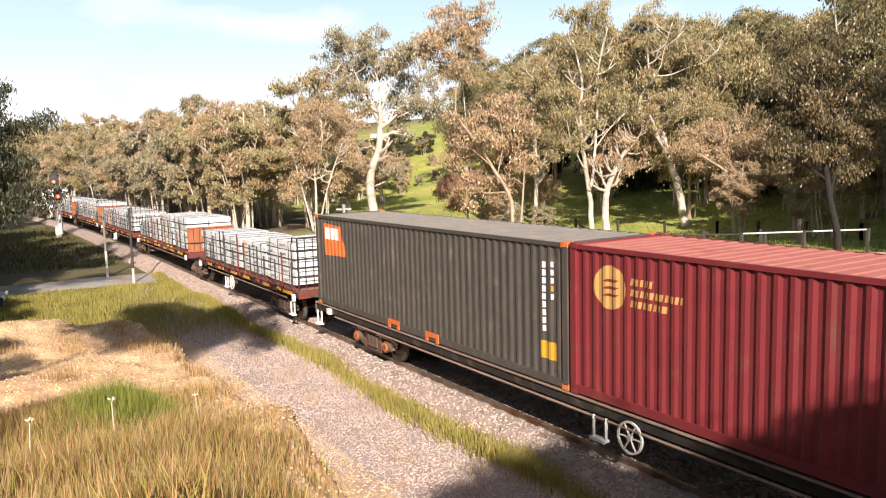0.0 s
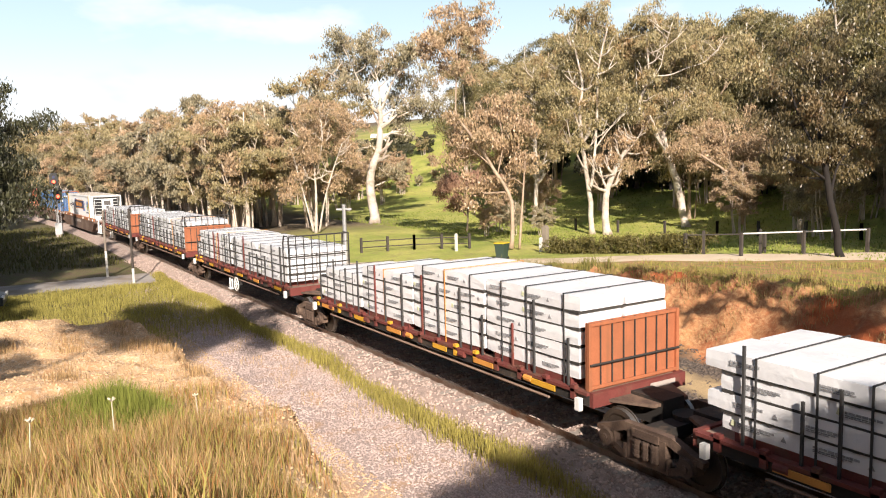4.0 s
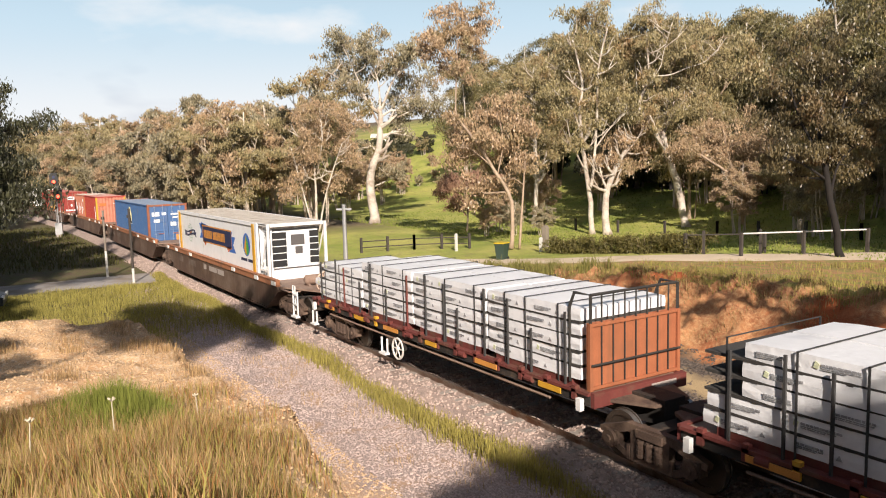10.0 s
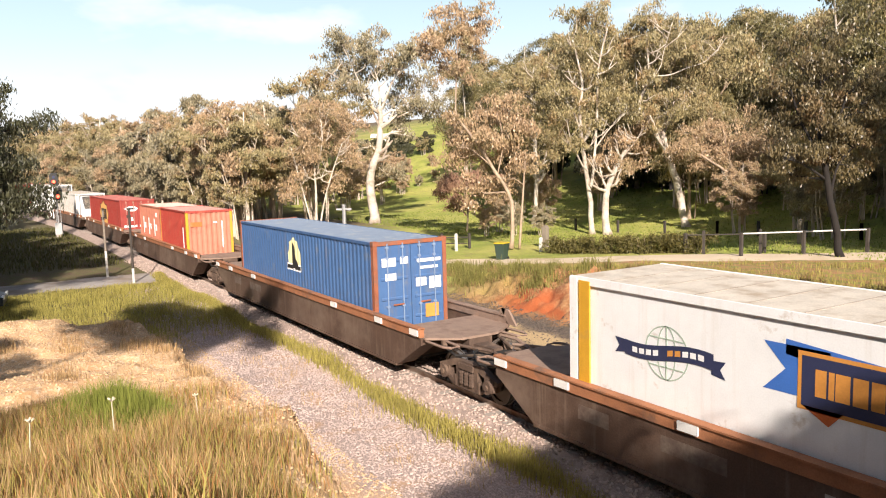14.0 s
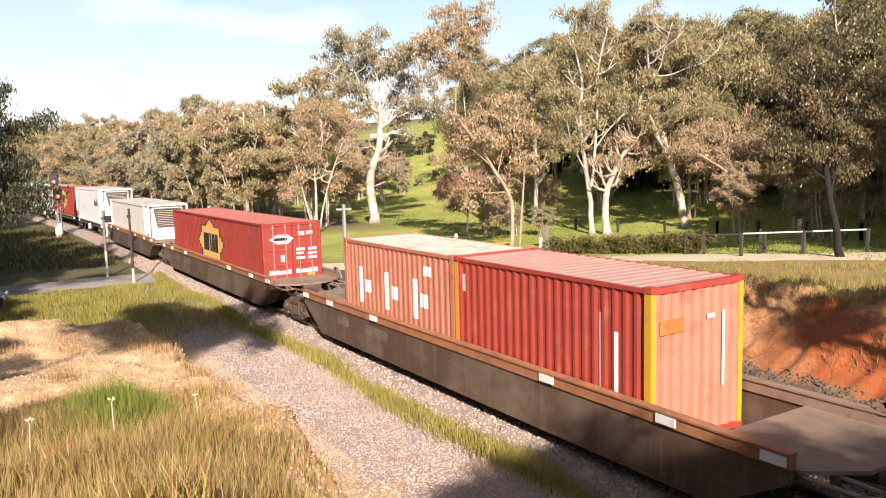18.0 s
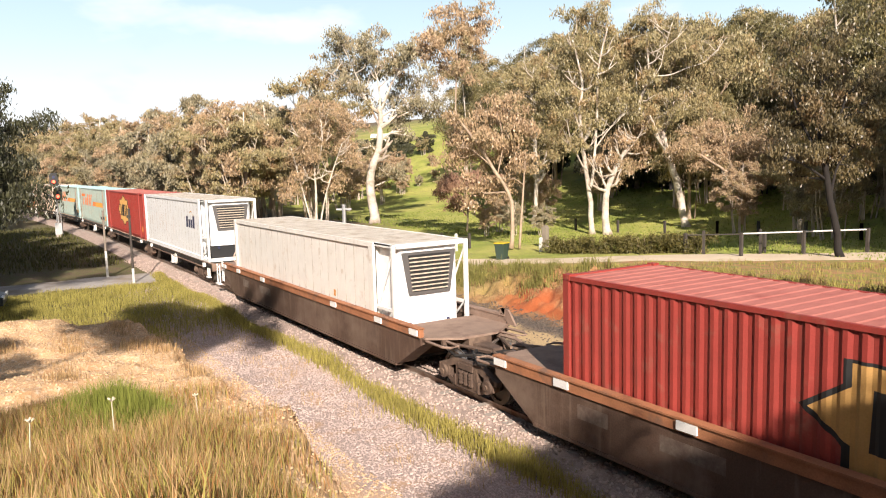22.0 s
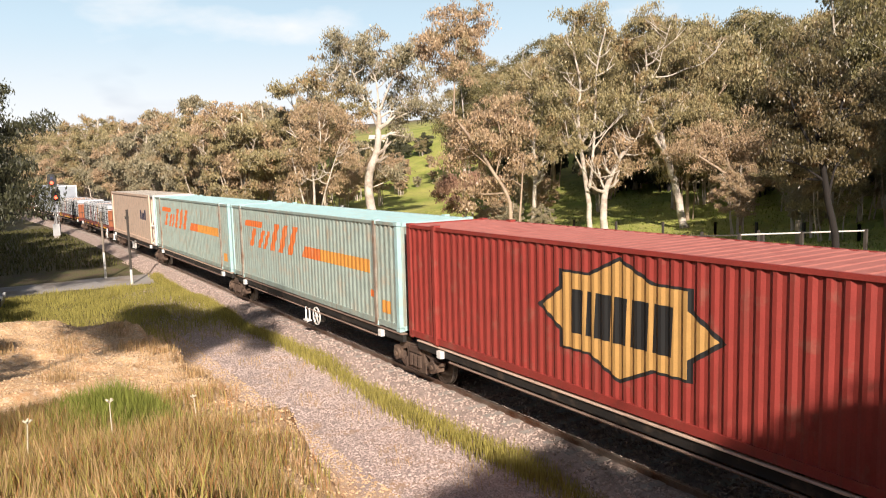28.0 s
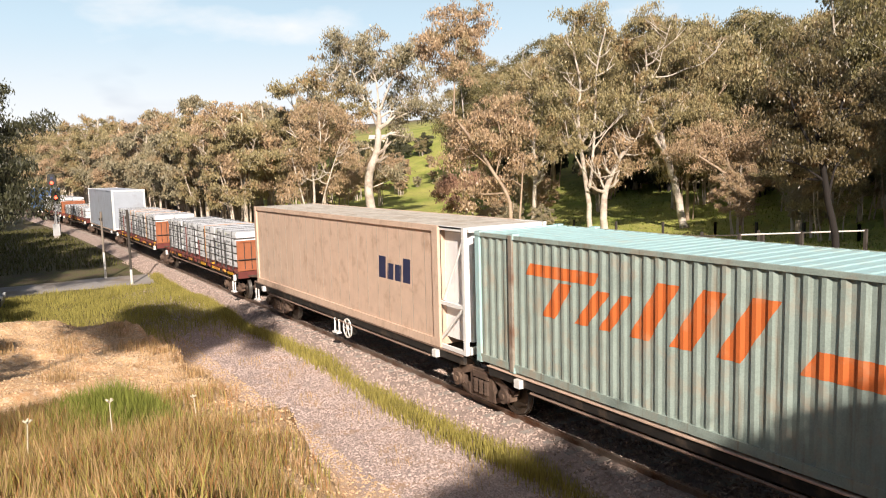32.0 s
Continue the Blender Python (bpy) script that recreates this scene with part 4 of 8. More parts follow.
def container(label, length, h, side_m, roof_m, front="wall", rear="wall", front_m=None, posts=None, post_m=None, wavy=True, mid_posts=False, casting_m=None, rod_m=None):
    """A freight container, its bottom centre at the origin, front towards +x. front or rear: wall, doors, or open for a plain back."""
    box = thing("shipping_container", label, "container", "containers on the train")
    hl, hw = length / 2, 1.219
    pm = post_m or side_m
    cm = casting_m or pm
    casting = CASTINGS.setdefault(cm.name, CASTING.copy())
    for sx in (-1, 1):
        for sy in (-1, 1):
            x, y = sx * (hl - 0.075), sy * (hw - 0.07)
            part("corner_post", Geo().prism([(x - 0.075, y - 0.07), (x + 0.075, y - 0.07), (x + 0.075, y + 0.05), (x + 0.05, y + 0.07), (x - 0.05, y + 0.07), (x - 0.075, y + 0.05)], "z", 0.1, h - 0.1), (front_m or pm) if (sx > 0 and front_m) else pm, box)
            for z in (0.06, h - 0.06):
                part("corner_casting", casting, cm, box, at=pose(sx * (hl - 0.09), sy * (hw - 0.082), z))
    for sy in (-1, 1):
        y = sy * (hw - 0.045)
        part("top_rail", Geo().box(-hl + 0.15, hl - 0.15, y - 0.035, y + 0.035, h - 0.11, h - 0.03), side_m, box)
        part("bottom_rail", Geo().box(-hl + 0.15, hl - 0.15, y - 0.035, y + 0.035, 0.03, 0.19), side_m, box)
        yo = sy * (hw - 0.029)
        if wavy:
            part("side_panel", wavy_panel(hl - 0.12, yo, 0.17, h - 0.09, sy), side_m, box)
        else:
            part("side_panel", Geo().box(-hl + 0.12, hl - 0.12, min(yo, yo - sy * 0.06), max(yo, yo - sy * 0.06), 0.17, h - 0.09), side_m, box)
        if mid_posts:
            for x in (-6.0, 6.0):
                part("lifting_post", Geo().box(x - 0.055, x + 0.055, sy * hw - 0.03, sy * hw + 0.03, 0.03, h - 0.02), RUST_POST if side_m is TEAL else side_m, box)
                for z in (0.06, h - 0.05):
                    part("corner_casting", casting, cm, box, at=pose(x, sy * (hw - 0.07), z))
    # roof: ribbed sheets
    n = max(6, int(length / 0.31))
    xs, zs = [], []
    for i in range(n):
        a, w = -hl + 0.1 + i * (length - 0.2) / n, (length - 0.2) / n
        xs += [a, a + w * 0.38, a + w * 0.5, a + w * 0.88]
        zs += [h - 0.045, h - 0.045, h - 0.031, h - 0.031]
    xs.append(hl - 0.1)
    zs.append(h - 0.045)
    part("roof_panel", Geo().add([(x, y, z) for x, z in zip(xs, zs) for y in (-hw + 0.05, hw - 0.05)], [(2 * i, 2 * i + 1, 2 * i + 3, 2 * i + 2) for i in range(len(xs) - 1)]), roof_m, box)
    part("floor", Geo().box(-hl + 0.1, hl - 0.1, -hw + 0.06, hw - 0.06, 0.1, 0.16), DARK_IRON, box)
    for sx, kind in ((1, front), (-1, rear)):
        x = sx * hl
        part("end_header", Geo().box(min(x, x - sx * 0.12), max(x, x - sx * 0.12), -hw + 0.14, hw - 0.14, h - 0.13, h - 0.02), pm, box)
        part("end_sill", Geo().box(min(x, x - sx * 0.12), max(x, x - sx * 0.12), -hw + 0.14, hw - 0.14, 0.02, 0.14), pm, box)
        if kind == "wall":
            part("end_panel", wavy_end(x - sx * 0.02, 0.12, h - 0.11, sx), front_m and sx > 0 and MATS.get("sunlit_salmon_end") or side_m, box)
        elif kind == "doors":
            for sy in (-1, 1):
                d = part("door", Geo().box(min(x - sx * 0.03, x - sx * 0.08), max(x - sx * 0.03, x - sx * 0.08), min(sy * 0.01, sy * 1.09), max(sy * 0.01, sy * 1.09), 0.14, h - 0.13), side_m, box)
                for z in (h * 0.22, h * 0.42, h * 0.62, h * 0.80):
                    part("door_rib", Geo().prism([(x - sx * 0.03, z - 0.05), (x - sx * 0.012, z - 0.025), (x - sx * 0.012, z + 0.025), (x - sx * 0.03, z + 0.05)], "y", sy * 0.12, sy * 0.98), side_m, d)
                for y in (0.28, 0.78):
                    rod = Geo().tube([(x + sx * 0.012, sy * y, 0.06), (x + sx * 0.012, sy * y, h - 0.08)], 0.02, 6)
                    for z in (0.3, 1.0, h - 0.5, h - 0.2):
                        rod.box(min(x - sx * 0.03, x + sx * 0.02), max(x - sx * 0.03, x + sx * 0.02), sy * y - 0.05, sy * y + 0.05, z - 0.03, z + 0.03)
                    part("lock_rod", rod, rod_m or front_m or pm, d)
                part("door_handle", Geo().box(min(x, x + sx * 0.03), max(x, x + sx * 0.03), min(sy * 0.28, sy * 0.62), max(sy * 0.28, sy * 0.62), 1.02, 1.06), pm, d)
        else:
            part("end_panel", Geo().box(min(x - sx * 0.03, x - sx * 0.09), max(x - sx * 0.03, x - sx * 0.09), -1.09, 1.09, 0.12, h - 0.11), side_m, box)
    return box, Wall(box, hl, wavy, -hw + 0.029)


def end_mark(box, x, y0, y1, z0, z1, material, name="door_marking"):
    return part(name, Geo().box(x - 0.006, x + 0.004, y0, y1, z0, z1), material, box)


def reefer(label, length, h, side_m, roof_m, unit):
    """A refrigerated container with its cooling unit and an open steel frame at the front."""
    box = thing("refrigerated_container", label, "container", "containers on the train")
    hl, hw = length / 2, 1.219
    body = hl - 1.15          # the insulated body ends before the frame
    for sy in (-1, 1):
        yo = sy * (hw - 0.02)
        g = Geo().box(-hl + 0.08, body, min(yo, yo - sy * 0.08), max(yo, yo - sy * 0.08), 0.10, h - 0.06)
        part("side_panel", g, side_m, box)
        n = int((body + hl) / 0.62)
        for i in range(1, n if unit != "panels" else 0):
            x = -hl + i * (body + hl) / n
            part("seam", Geo().box(x - 0.007, x + 0.007, sy * (hw - 0.02) - 0.004, sy * (hw - 0.02) + 0.004, 0.24, h - 0.2), SEAM, box)
        part("top_rail", Geo().box(-hl, body + 0.05, sy * hw - 0.03, sy * hw + 0.03, h - 0.14, h), side_m, box)
        part("bottom_rail", Geo().box(-hl, body + 0.05, sy * hw - 0.03, sy * hw + 0.03, 0.0, 0.2), side_m, box)
        part("body_post", Geo().box(body - 0.2, body + 0.06, sy * hw - 0.04, sy * hw + 0.04, 0.02, h - 0.02), side_m, box)
        part("rear_post", Geo().box(-hl, -hl + 0.2, sy * hw - 0.04, sy * hw + 0.04, 0.02, h - 0.02), side_m, box)
        x = hl - 0.05
        part("frame_post", Geo().box(x - 0.05, x + 0.05, sy * (hw - 0.05) - 0.05, sy * (hw - 0.05) + 0.05, 0.0, h), WHITE_IRON, box)
        part("frame_brace", Geo().tube([(body, sy * (hw - 0.06), 0.2), (x, sy * (hw - 0.06), h * 0.40)], 0.032, 6), WHITE_IRON, box)
        part("frame_brace", Geo().tube([(body + 0.15, sy * (hw - 0.06), h * 0.40), (x, sy * (hw - 0.06), h * 0.94)], 0.032, 6), WHITE_IRON, box)
        part("frame_bar", Geo().box(body, x, sy * (hw - 0.06) - 0.04, sy * (hw - 0.06) + 0.04, h - 0.10, h), WHITE_IRON, box)
        part("frame_bar", Geo().box(body, x, sy * (hw - 0.06) - 0.04, sy * (hw - 0.06) + 0.04, h * 0.36, h * 0.36 + 0.08), WHITE_IRON, box)
        part("frame_bar", Geo().box(body, x, sy * (hw - 0.06) - 0.04, sy * (hw - 0.06) + 0.04, 0.0, 0.09), WHITE_IRON, box)
    n = max(6, int(length / 0.9))
    part("roof_panel", Geo().box(-hl, hl - 0.02, -hw + 0.02, hw - 0.02, h - 0.05, h - 0.012), roof_m, box)
    for i in range(1, n):
        x = -hl + i * length / n
        part("roof_rib", Geo().box(x - 0.013, x + 0.013, -hw + 0.1, hw - 0.1, h - 0.014, h - 0.006), SEAM, box)
    for z0, z1 in ((0.0, 0.16), (h - 0.12, h)):
        part("frame_cross", Geo().box(hl - 0.14, hl, -hw + 0.14, hw - 0.14, z0, z1), WHITE_IRON, box)
    part("rear_wall", Geo().box(-hl, -hl + 0.06, -hw + 0.1, hw - 0.1, 0.05, h - 0.06), side_m, box)
    part("front_wall", Geo().box(body - 0.05, body, -hw + 0.06, hw - 0.06, 0.05, h - 0.06), side_m, box)
    # cooling unit: a rounded white housing with a grille
    fx = hl - 0.16
    pts = []
    for y in (-1.0, -0.88, 0.88, 1.0):
        pts.append((fx - (0.16 if abs(y) > 0.9 else 0), y))
    house = part("cooling_unit", Geo().prism([(body, -1.0)] + pts + [(body, 1.0)], "z", 0.25 if unit != "high" else 0.75, h - 0.14), WHITE, box, "white refrigeration unit housing")
    if unit == "panels":
        for y0, y1, z0, z1 in ((-0.97, -0.40, h * 0.42, h * 0.88), (0.55, 0.92, h * 0.44, h * 0.88)):
            part("grille", Geo().box(fx - 0.01, fx + 0.012, y0, y1, z0, z1), BLACK, house, "dark slatted intake panel")
            for k in range(1, 5):
                z = z0 + k * (z1 - z0) / 5
                part("grille_slat", Geo().box(fx, fx + 0.03, y0, y1, z - 0.014, z + 0.014), WHITE, house)
        part("side_grille", Geo().box(body + 0.3, fx - 0.18, -1.012, -0.99, h * 0.42, h * 0.88), BLACK, house)
        part("hatch", Geo().box(fx, fx + 0.014, -0.22, 0.34, h * 0.70, h * 0.84), GRILLE, house)
        part("hatch", Geo().box(fx, fx + 0.014, -0.05, 0.25, h * 0.58, h * 0.68), GRILLE, house)
        part("trim_line", Geo().box(fx, fx + 0.012, -0.95, 0.95, h * 0.385, h * 0.405), GRILLE, house)
        part("trim_line", Geo().box(fx, fx + 0.012, -0.95, 0.95, h * 0.90, h * 0.93), BLACK, house)
    else:
        z0, z1 = h * 0.50, h * 0.91
        part("grille_surround", Geo().prism([(-0.66, z0), (0.66, z0), (0.86, z1), (-0.86, z1)], "x", fx - 0.02, fx + 0.06), GRILLE, house)
        g2 = part("grille", Geo().prism([(-0.56, z0 + 0.09), (0.56, z0 + 0.09), (0.68, z1 - 0.07), (-0.68, z1 - 0.07)], "x", fx + 0.06, fx + 0.066), BLACK, house)
        for k in range(9):
            z = z0 + 0.14 + k * (z1 - z0 - 0.24) / 8.5
            w = 0.56 + 0.12 * (z - z0) / (z1 - z0)
            part("grille_slat", Geo().box(fx + 0.06, fx + 0.085, -w, w, z - 0.018, z + 0.018), mat("tan_slat", (0.50, 0.42, 0.33), 0.6), house)
        part("badge", Geo().box(fx, fx + 0.008, -0.7, -0.6, h * 0.2, h * 0.24), NAVY, house)
        part("badge", Geo().box(fx, fx + 0.008, 0.55, 0.65, h * 0.2, h * 0.24), NAVY, house)
    if unit == "high":
        part("fuel_tank", Geo().box(body, fx - 0.05, -1.0, 1.0, 0.16, 0.72), BLACK, box, "black tank under the cooling unit")
    return box, Wall(box, hl, False, -hw + 0.02)


# ---- train: wagons ----
def well_wagon(label, u0, u1, front_end, rear_end):
    """A deep well wagon between two ends of its side walls (u0 front, u1 rear)."""
    c, half = (u0 + u1) / 2, (u0 - u1) / 2
    w = thing("well_wagon", label, "wagon", "well wagons of the train")
    for sy in (-1, 1):
        y0, y1 = sy * 1.38, sy * 1.32
        lo, hi = min(y0, y1), max(y0, y1)
        part("side_wall", Geo().prism([(-half, 0.98), (-half, 1.18), (half, 1.18), (half, 0.98), (half - 1.3, 0.22), (-half + 1.3, 0.22)], "y", lo, hi), WELL_BROWN, w)
        part("side_rim", Geo().box(-half, half, min(sy * 1.42, sy * 1.28), max(sy * 1.42, sy * 1.28), 1.18, 1.40).box(-half, half, min(sy * 1.45, sy * 1.25), max(sy * 1.45, sy * 1.25), 1.385, 1.42), RIM_BROWN if sy < 0 else DECK_DUST, w)
        part("lower_chord", Geo().box(-half + 1.3, half - 1.3, min(sy * 1.41, sy * 1.2), max(sy * 1.41, sy * 1.2), 0.20, 0.27), WELL_BROWN, w)
        for x in (-half + 0.25, -half + 2.2, -half + 5.2, half - 5.2, half - 2.2, half - 0.25):
            part("rim_bracket", Geo().box(x - 0.2, x + 0.2, min(sy * 1.46, sy * 1.40), max(sy * 1.46, sy * 1.40), 1.22, 1.37), WHITE_IRON, w)
    for x, wd in ((-half + 2.6, 0.8), (-half + 4.6, 1.3)):
        part("stencil_panel", Geo().box(x, x + wd, -1.384, -1.381, 0.72, 1.0), mat("faded_stencil", (0.19, 0.145, 0.115), 0.75, var=0.35, scale=4, fine=18, dirt=(0.11, 0.07, 0.053), dirt_amt=0.7), w)
    # floor takes the darkest iron colour in place of the well's shade
    part("well_floor", Geo().box(-half + 1.4, half - 1.4, -1.25, 1.25, 0.26, 0.32), DARK_IRON, w)
    for sx, kind in ((1, front_end), (-1, rear_end)):
        x0, x1 = sx * (half - 1.35), sx * (half + (1.9 if kind == "end" else 0.65))
        lo, hi = min(x0, x1), max(x0, x1)
        part("end_deck", Geo().prism([(sx * (half - 1.5), -1.3), (sx * (half + 0.1), -1.3), (x1, -0.55), (x1, 0.55), (sx * (half + 0.1), 1.3), (sx * (half - 1.5), 1.3)], "z", 1.13, 1.19), DECK_DUST, w, "dusty brown end deck plate")
        part("end_sill", Geo().box(lo, hi, -0.35, 0.35, 0.86, 1.13), BOGIE_BROWN, w)
        part("end_bulkhead", Geo().box(min(sx * (half - 1.5), sx * (half - 1.42)), max(sx * (half - 1.5), sx * (half - 1.42)), -1.28, 1.28, 0.30, 1.13), WELL_BROWN, w)
        for sy in (-1, 1):
            gy = sy * 1.30
            gus = Geo().prism([(sx * (half - 0.75), 1.19), (sx * (half - 0.45), 1.19), (sx * (half - 0.2), 1.44), (sx * (half - 0.6), 1.44)], "y", gy - 0.03, gy + 0.03)
            gus.prism([(sx * (half + 0.1), 1.19), (sx * (half + 0.45), 1.19), (sx * (half + 0.12), 1.58), (sx * (half - 0.2), 1.58)], "y", gy - 0.03, gy + 0.03)
            gus.prism([(sx * (half - 0.3), 1.44), (sx * (half - 0.2), 1.58), (sx * (half - 0.02), 1.58), (sx * (half - 0.05), 1.44)], "y", gy - 0.03, gy + 0.03)
            part("gusset", gus, DECK_DUST, w, "dusty triangular gusset plate with an opening") if sy > 0 else part("corner_cleat", Geo().box(sx * (half - 0.3) - 0.04, sx * (half - 0.3) + 0.04, -1.22, -1.16, 1.19, 1.36).box(sx * (half - 0.3) - 0.04, sx * (half - 0.3) + 0.16, -1.22, -1.16, 1.19, 1.24), DECK_DUST, w)
            part("hose_bracket", Geo().box(sx * (half + 0.35) - 0.05, sx * (half + 0.35) + 0.05, sy * 0.9 - 0.06, sy * 0.9 + 0.06, 0.95, 1.13), BOGIE_BROWN, w)
            part("shoulder_plate", Geo().prism([(sx * (half - 1.3), 0.24), (sx * (half - 0.05), 0.98), (sx * (half - 0.05), 1.04), (sx * (half - 1.34), 0.28)], "y", sy * 0.85, sy * 1.32), WELL_BROWN, w)
        for sy in (-1, 1):
            part("loop_rail", Geo().tube([(sx * (half - 0.1), sy * 1.24, 1.09), (sx * (half + 0.85), sy * 1.26, 1.09), (sx * (half + 1.05), sy * 1.14, 1.09), (sx * (half + 1.0), sy * 0.9, 1.09), (sx * (half + 0.2), sy * 0.84, 1.09)], 0.034, 6), DECK_DUST, w)
            part("strut", Geo().tube([(sx * (half + 0.25), sy * 0.78, 1.02), (sx * (half + 1.55), sy * 0.3, 0.98)], 0.04, 6), BOGIE_BROWN, w)
            part("brake_lever", Geo().tube([(sx * (half + 0.6), sy * 0.62, 1.04), (sx * (half + 0.75), sy * 0.72, 0.7), (sx * (half + 0.7), sy * 0.8, 0.45)], 0.028, 6), BOGIE_BROWN, w)
        part("draft_block", Geo().prism([(sx * (half + 0.5), -0.24), (sx * (half + 1.4), -0.14), (sx * (half + 1.4), 0.14), (sx * (half + 0.5), 0.24)], "z", 0.82, 0.99), BOGIE_BROWN, w)
        part("air_hose", Geo().tube([(sx * (half + 0.3), -0.9, 0.98), (sx * (half + 1.1), -1.05, 0.9), (sx * (half + 1.7), -0.8, 1.0), (sx * (half + 2.1), -0.4, 0.95)], 0.035, 6), DARK_IRON, w)
        part("link_rod", Geo().tube([(sx * (half - 0.2), 0.8, 1.0), (sx * (half + 1.0), 0.85, 1.02), (sx * (half + 2.0), 0.6, 0.95)], 0.045, 6), DECK_DUST, w)
        if kind == "end":
            add_bogie(w, sx * (half + 0.55), c + sx * (half + 0.55))
            part("coupler", COUPLER, DARK_IRON, w, at=pose(sx * (half + 1.75), 0, 0, 0, 0, 0 if sx > 0 else 180))
            part("handrail", Geo().tube([(sx * (half + 1.15), -1.15, 0.45), (sx * (half + 1.15), -1.15, 1.33), (sx * (half + 0.95), -1.15, 1.33), (sx * (half + 0.95), -1.15, 0.45)], 0.026, 6), WHITE_IRON, w, "white grab rail")
            part("ladder", LADDER, WHITE_IRON, w, at=pose(sx * (half + 1.42), -1.25, 0.30))
            part("brake_stand", Geo().box(sx * (half + 1.4) - 0.09, sx * (half + 1.4) + 0.09, -0.2, 0.02, 1.13, 1.5), BOGIE_BROWN, w)
            part("handwheel", HANDWHEEL_BIG, DUSTY, w, "pale spoked brake handwheel", at=pose(sx * (half + 1.55), -0.1, 1.42, 0, 0, 90))
            part("brake_reservoir", Geo().tube([(sx * (half + 0.5), -0.52, 1.40), (sx * (half + 0.5), -0.45, 1.40), (sx * (half + 0.5), 0.6, 1.40), (sx * (half + 0.5), 0.67, 1.40)], [0.10, 0.185, 0.185, 0.10], 16), DECK_DUST, w, "dusty brake reservoir on brackets")
            for yb in (-0.4, 0.4):
                part("reservoir_bracket", Geo().prism([(sx * (half + 0.5) - 0.28, 1.19), (sx * (half + 0.5) + 0.28, 1.19), (sx * (half + 0.5) + 0.15, 1.28), (sx * (half + 0.5) - 0.15, 1.28)], "y", yb - 0.03, yb + 0.03), DECK_DUST, w)
    if rear_end == "joint":
        add_bogie(w, -half - 1.6, c - half - 1.6)
    ride(w, c, half)
    return w, c, half


def flat_wagon(label, u0, u1, bogies, handwheel=None, couple=(False, False), wide=1.15):
    """A skeletal container flat: deep side sills, cross bearers, brackets."""
    c, half = (u0 + u1) / 2, (u0 - u1) / 2
    w = thing("flat_wagon", label, "wagon", "flat wagons of the train")
    for sy in (-1, 1):
        y = sy * wide
        part("side_sill", Geo().prism([(-half, 0.86), (-half, 1.06), (half, 1.06), (half, 0.86)], "y", y - 0.05, y + 0.05), DARK_IRON, w)
        part("sill_flange", Geo().box(-half, half, y - 0.09, y + 0.09, 1.055, 1.08), DUSTY if handwheel is None else DECK_DUST, w)
        part("safety_rail", Geo().tube([(-half + 1.5, y * 1.06, 0.80), (half - 1.5, y * 1.06, 0.80)], 0.028, 6), DECK_DUST, w)
    part("centre_sill", Geo().box(-half - 0.3, half + 0.3, -0.28, 0.28, 0.62, 1.0), DARK_IRON, w)
    for k in range(9):
        x = -half + 0.3 + k * (2 * half - 0.6) / 8
        part("cross_bearer", Geo().prism([(x - 0.07, 0.98), (x + 0.07, 0.98), (x + 0.07, 1.08), (x - 0.07, 1.08)], "y", -wide, wide), DARK_IRON, w)
    for x in (-half + 1.15, half - 1.15):
        for sy in (-1, 1):
            part("lock_bracket", Geo().box(x - 0.09, x + 0.09, sy * (wide + 0.10) - 0.06, sy * (wide + 0.10) + 0.06, 0.84, 1.02), WHITE_IRON, w, "white twist-lock bracket")
    for b in bogies:
        add_bogie(w, b - c, b)
    if handwheel is not None:
        x = handwheel - c
        part("brake_hanger", Geo().box(x - 0.08, x + 0.08, -wide + 0.0, -wide + 0.2, 0.45, 0.9), DARK_IRON, w)
        part("handwheel", HANDWHEEL, CREAM, w, "pale spoked brake handwheel", at=pose(x, -wide - 0.08, 0.66))
        part("step", STEP, WHITE_IRON, w, "white shunter's step", at=pose(x - 0.75, -wide - 0.08, 0.42))
    for flag, sx in zip(couple, (1, -1)):
        if flag:
            part("coupler", COUPLER, DARK_IRON, w, at=pose(sx * (half + 0.45), 0, 0, 0, 0, 0 if sx > 0 else 180))
            part("step", STEP, WHITE_IRON, w, "white corner step", at=pose(sx * (half - 0.35), -wide - 0.1, 0.42))
            part("headstock", Geo().box(min(sx * half, sx * (half + 0.12)), max(sx * half, sx * (half + 0.12)), -1.2, 1.2, 0.72, 1.08), DECK_DUST, w)
    under_gear(w, 0.6, int(abs(u0) * 10))
    ride(w, c, max(3.0, half - 2))
    return w, c, half


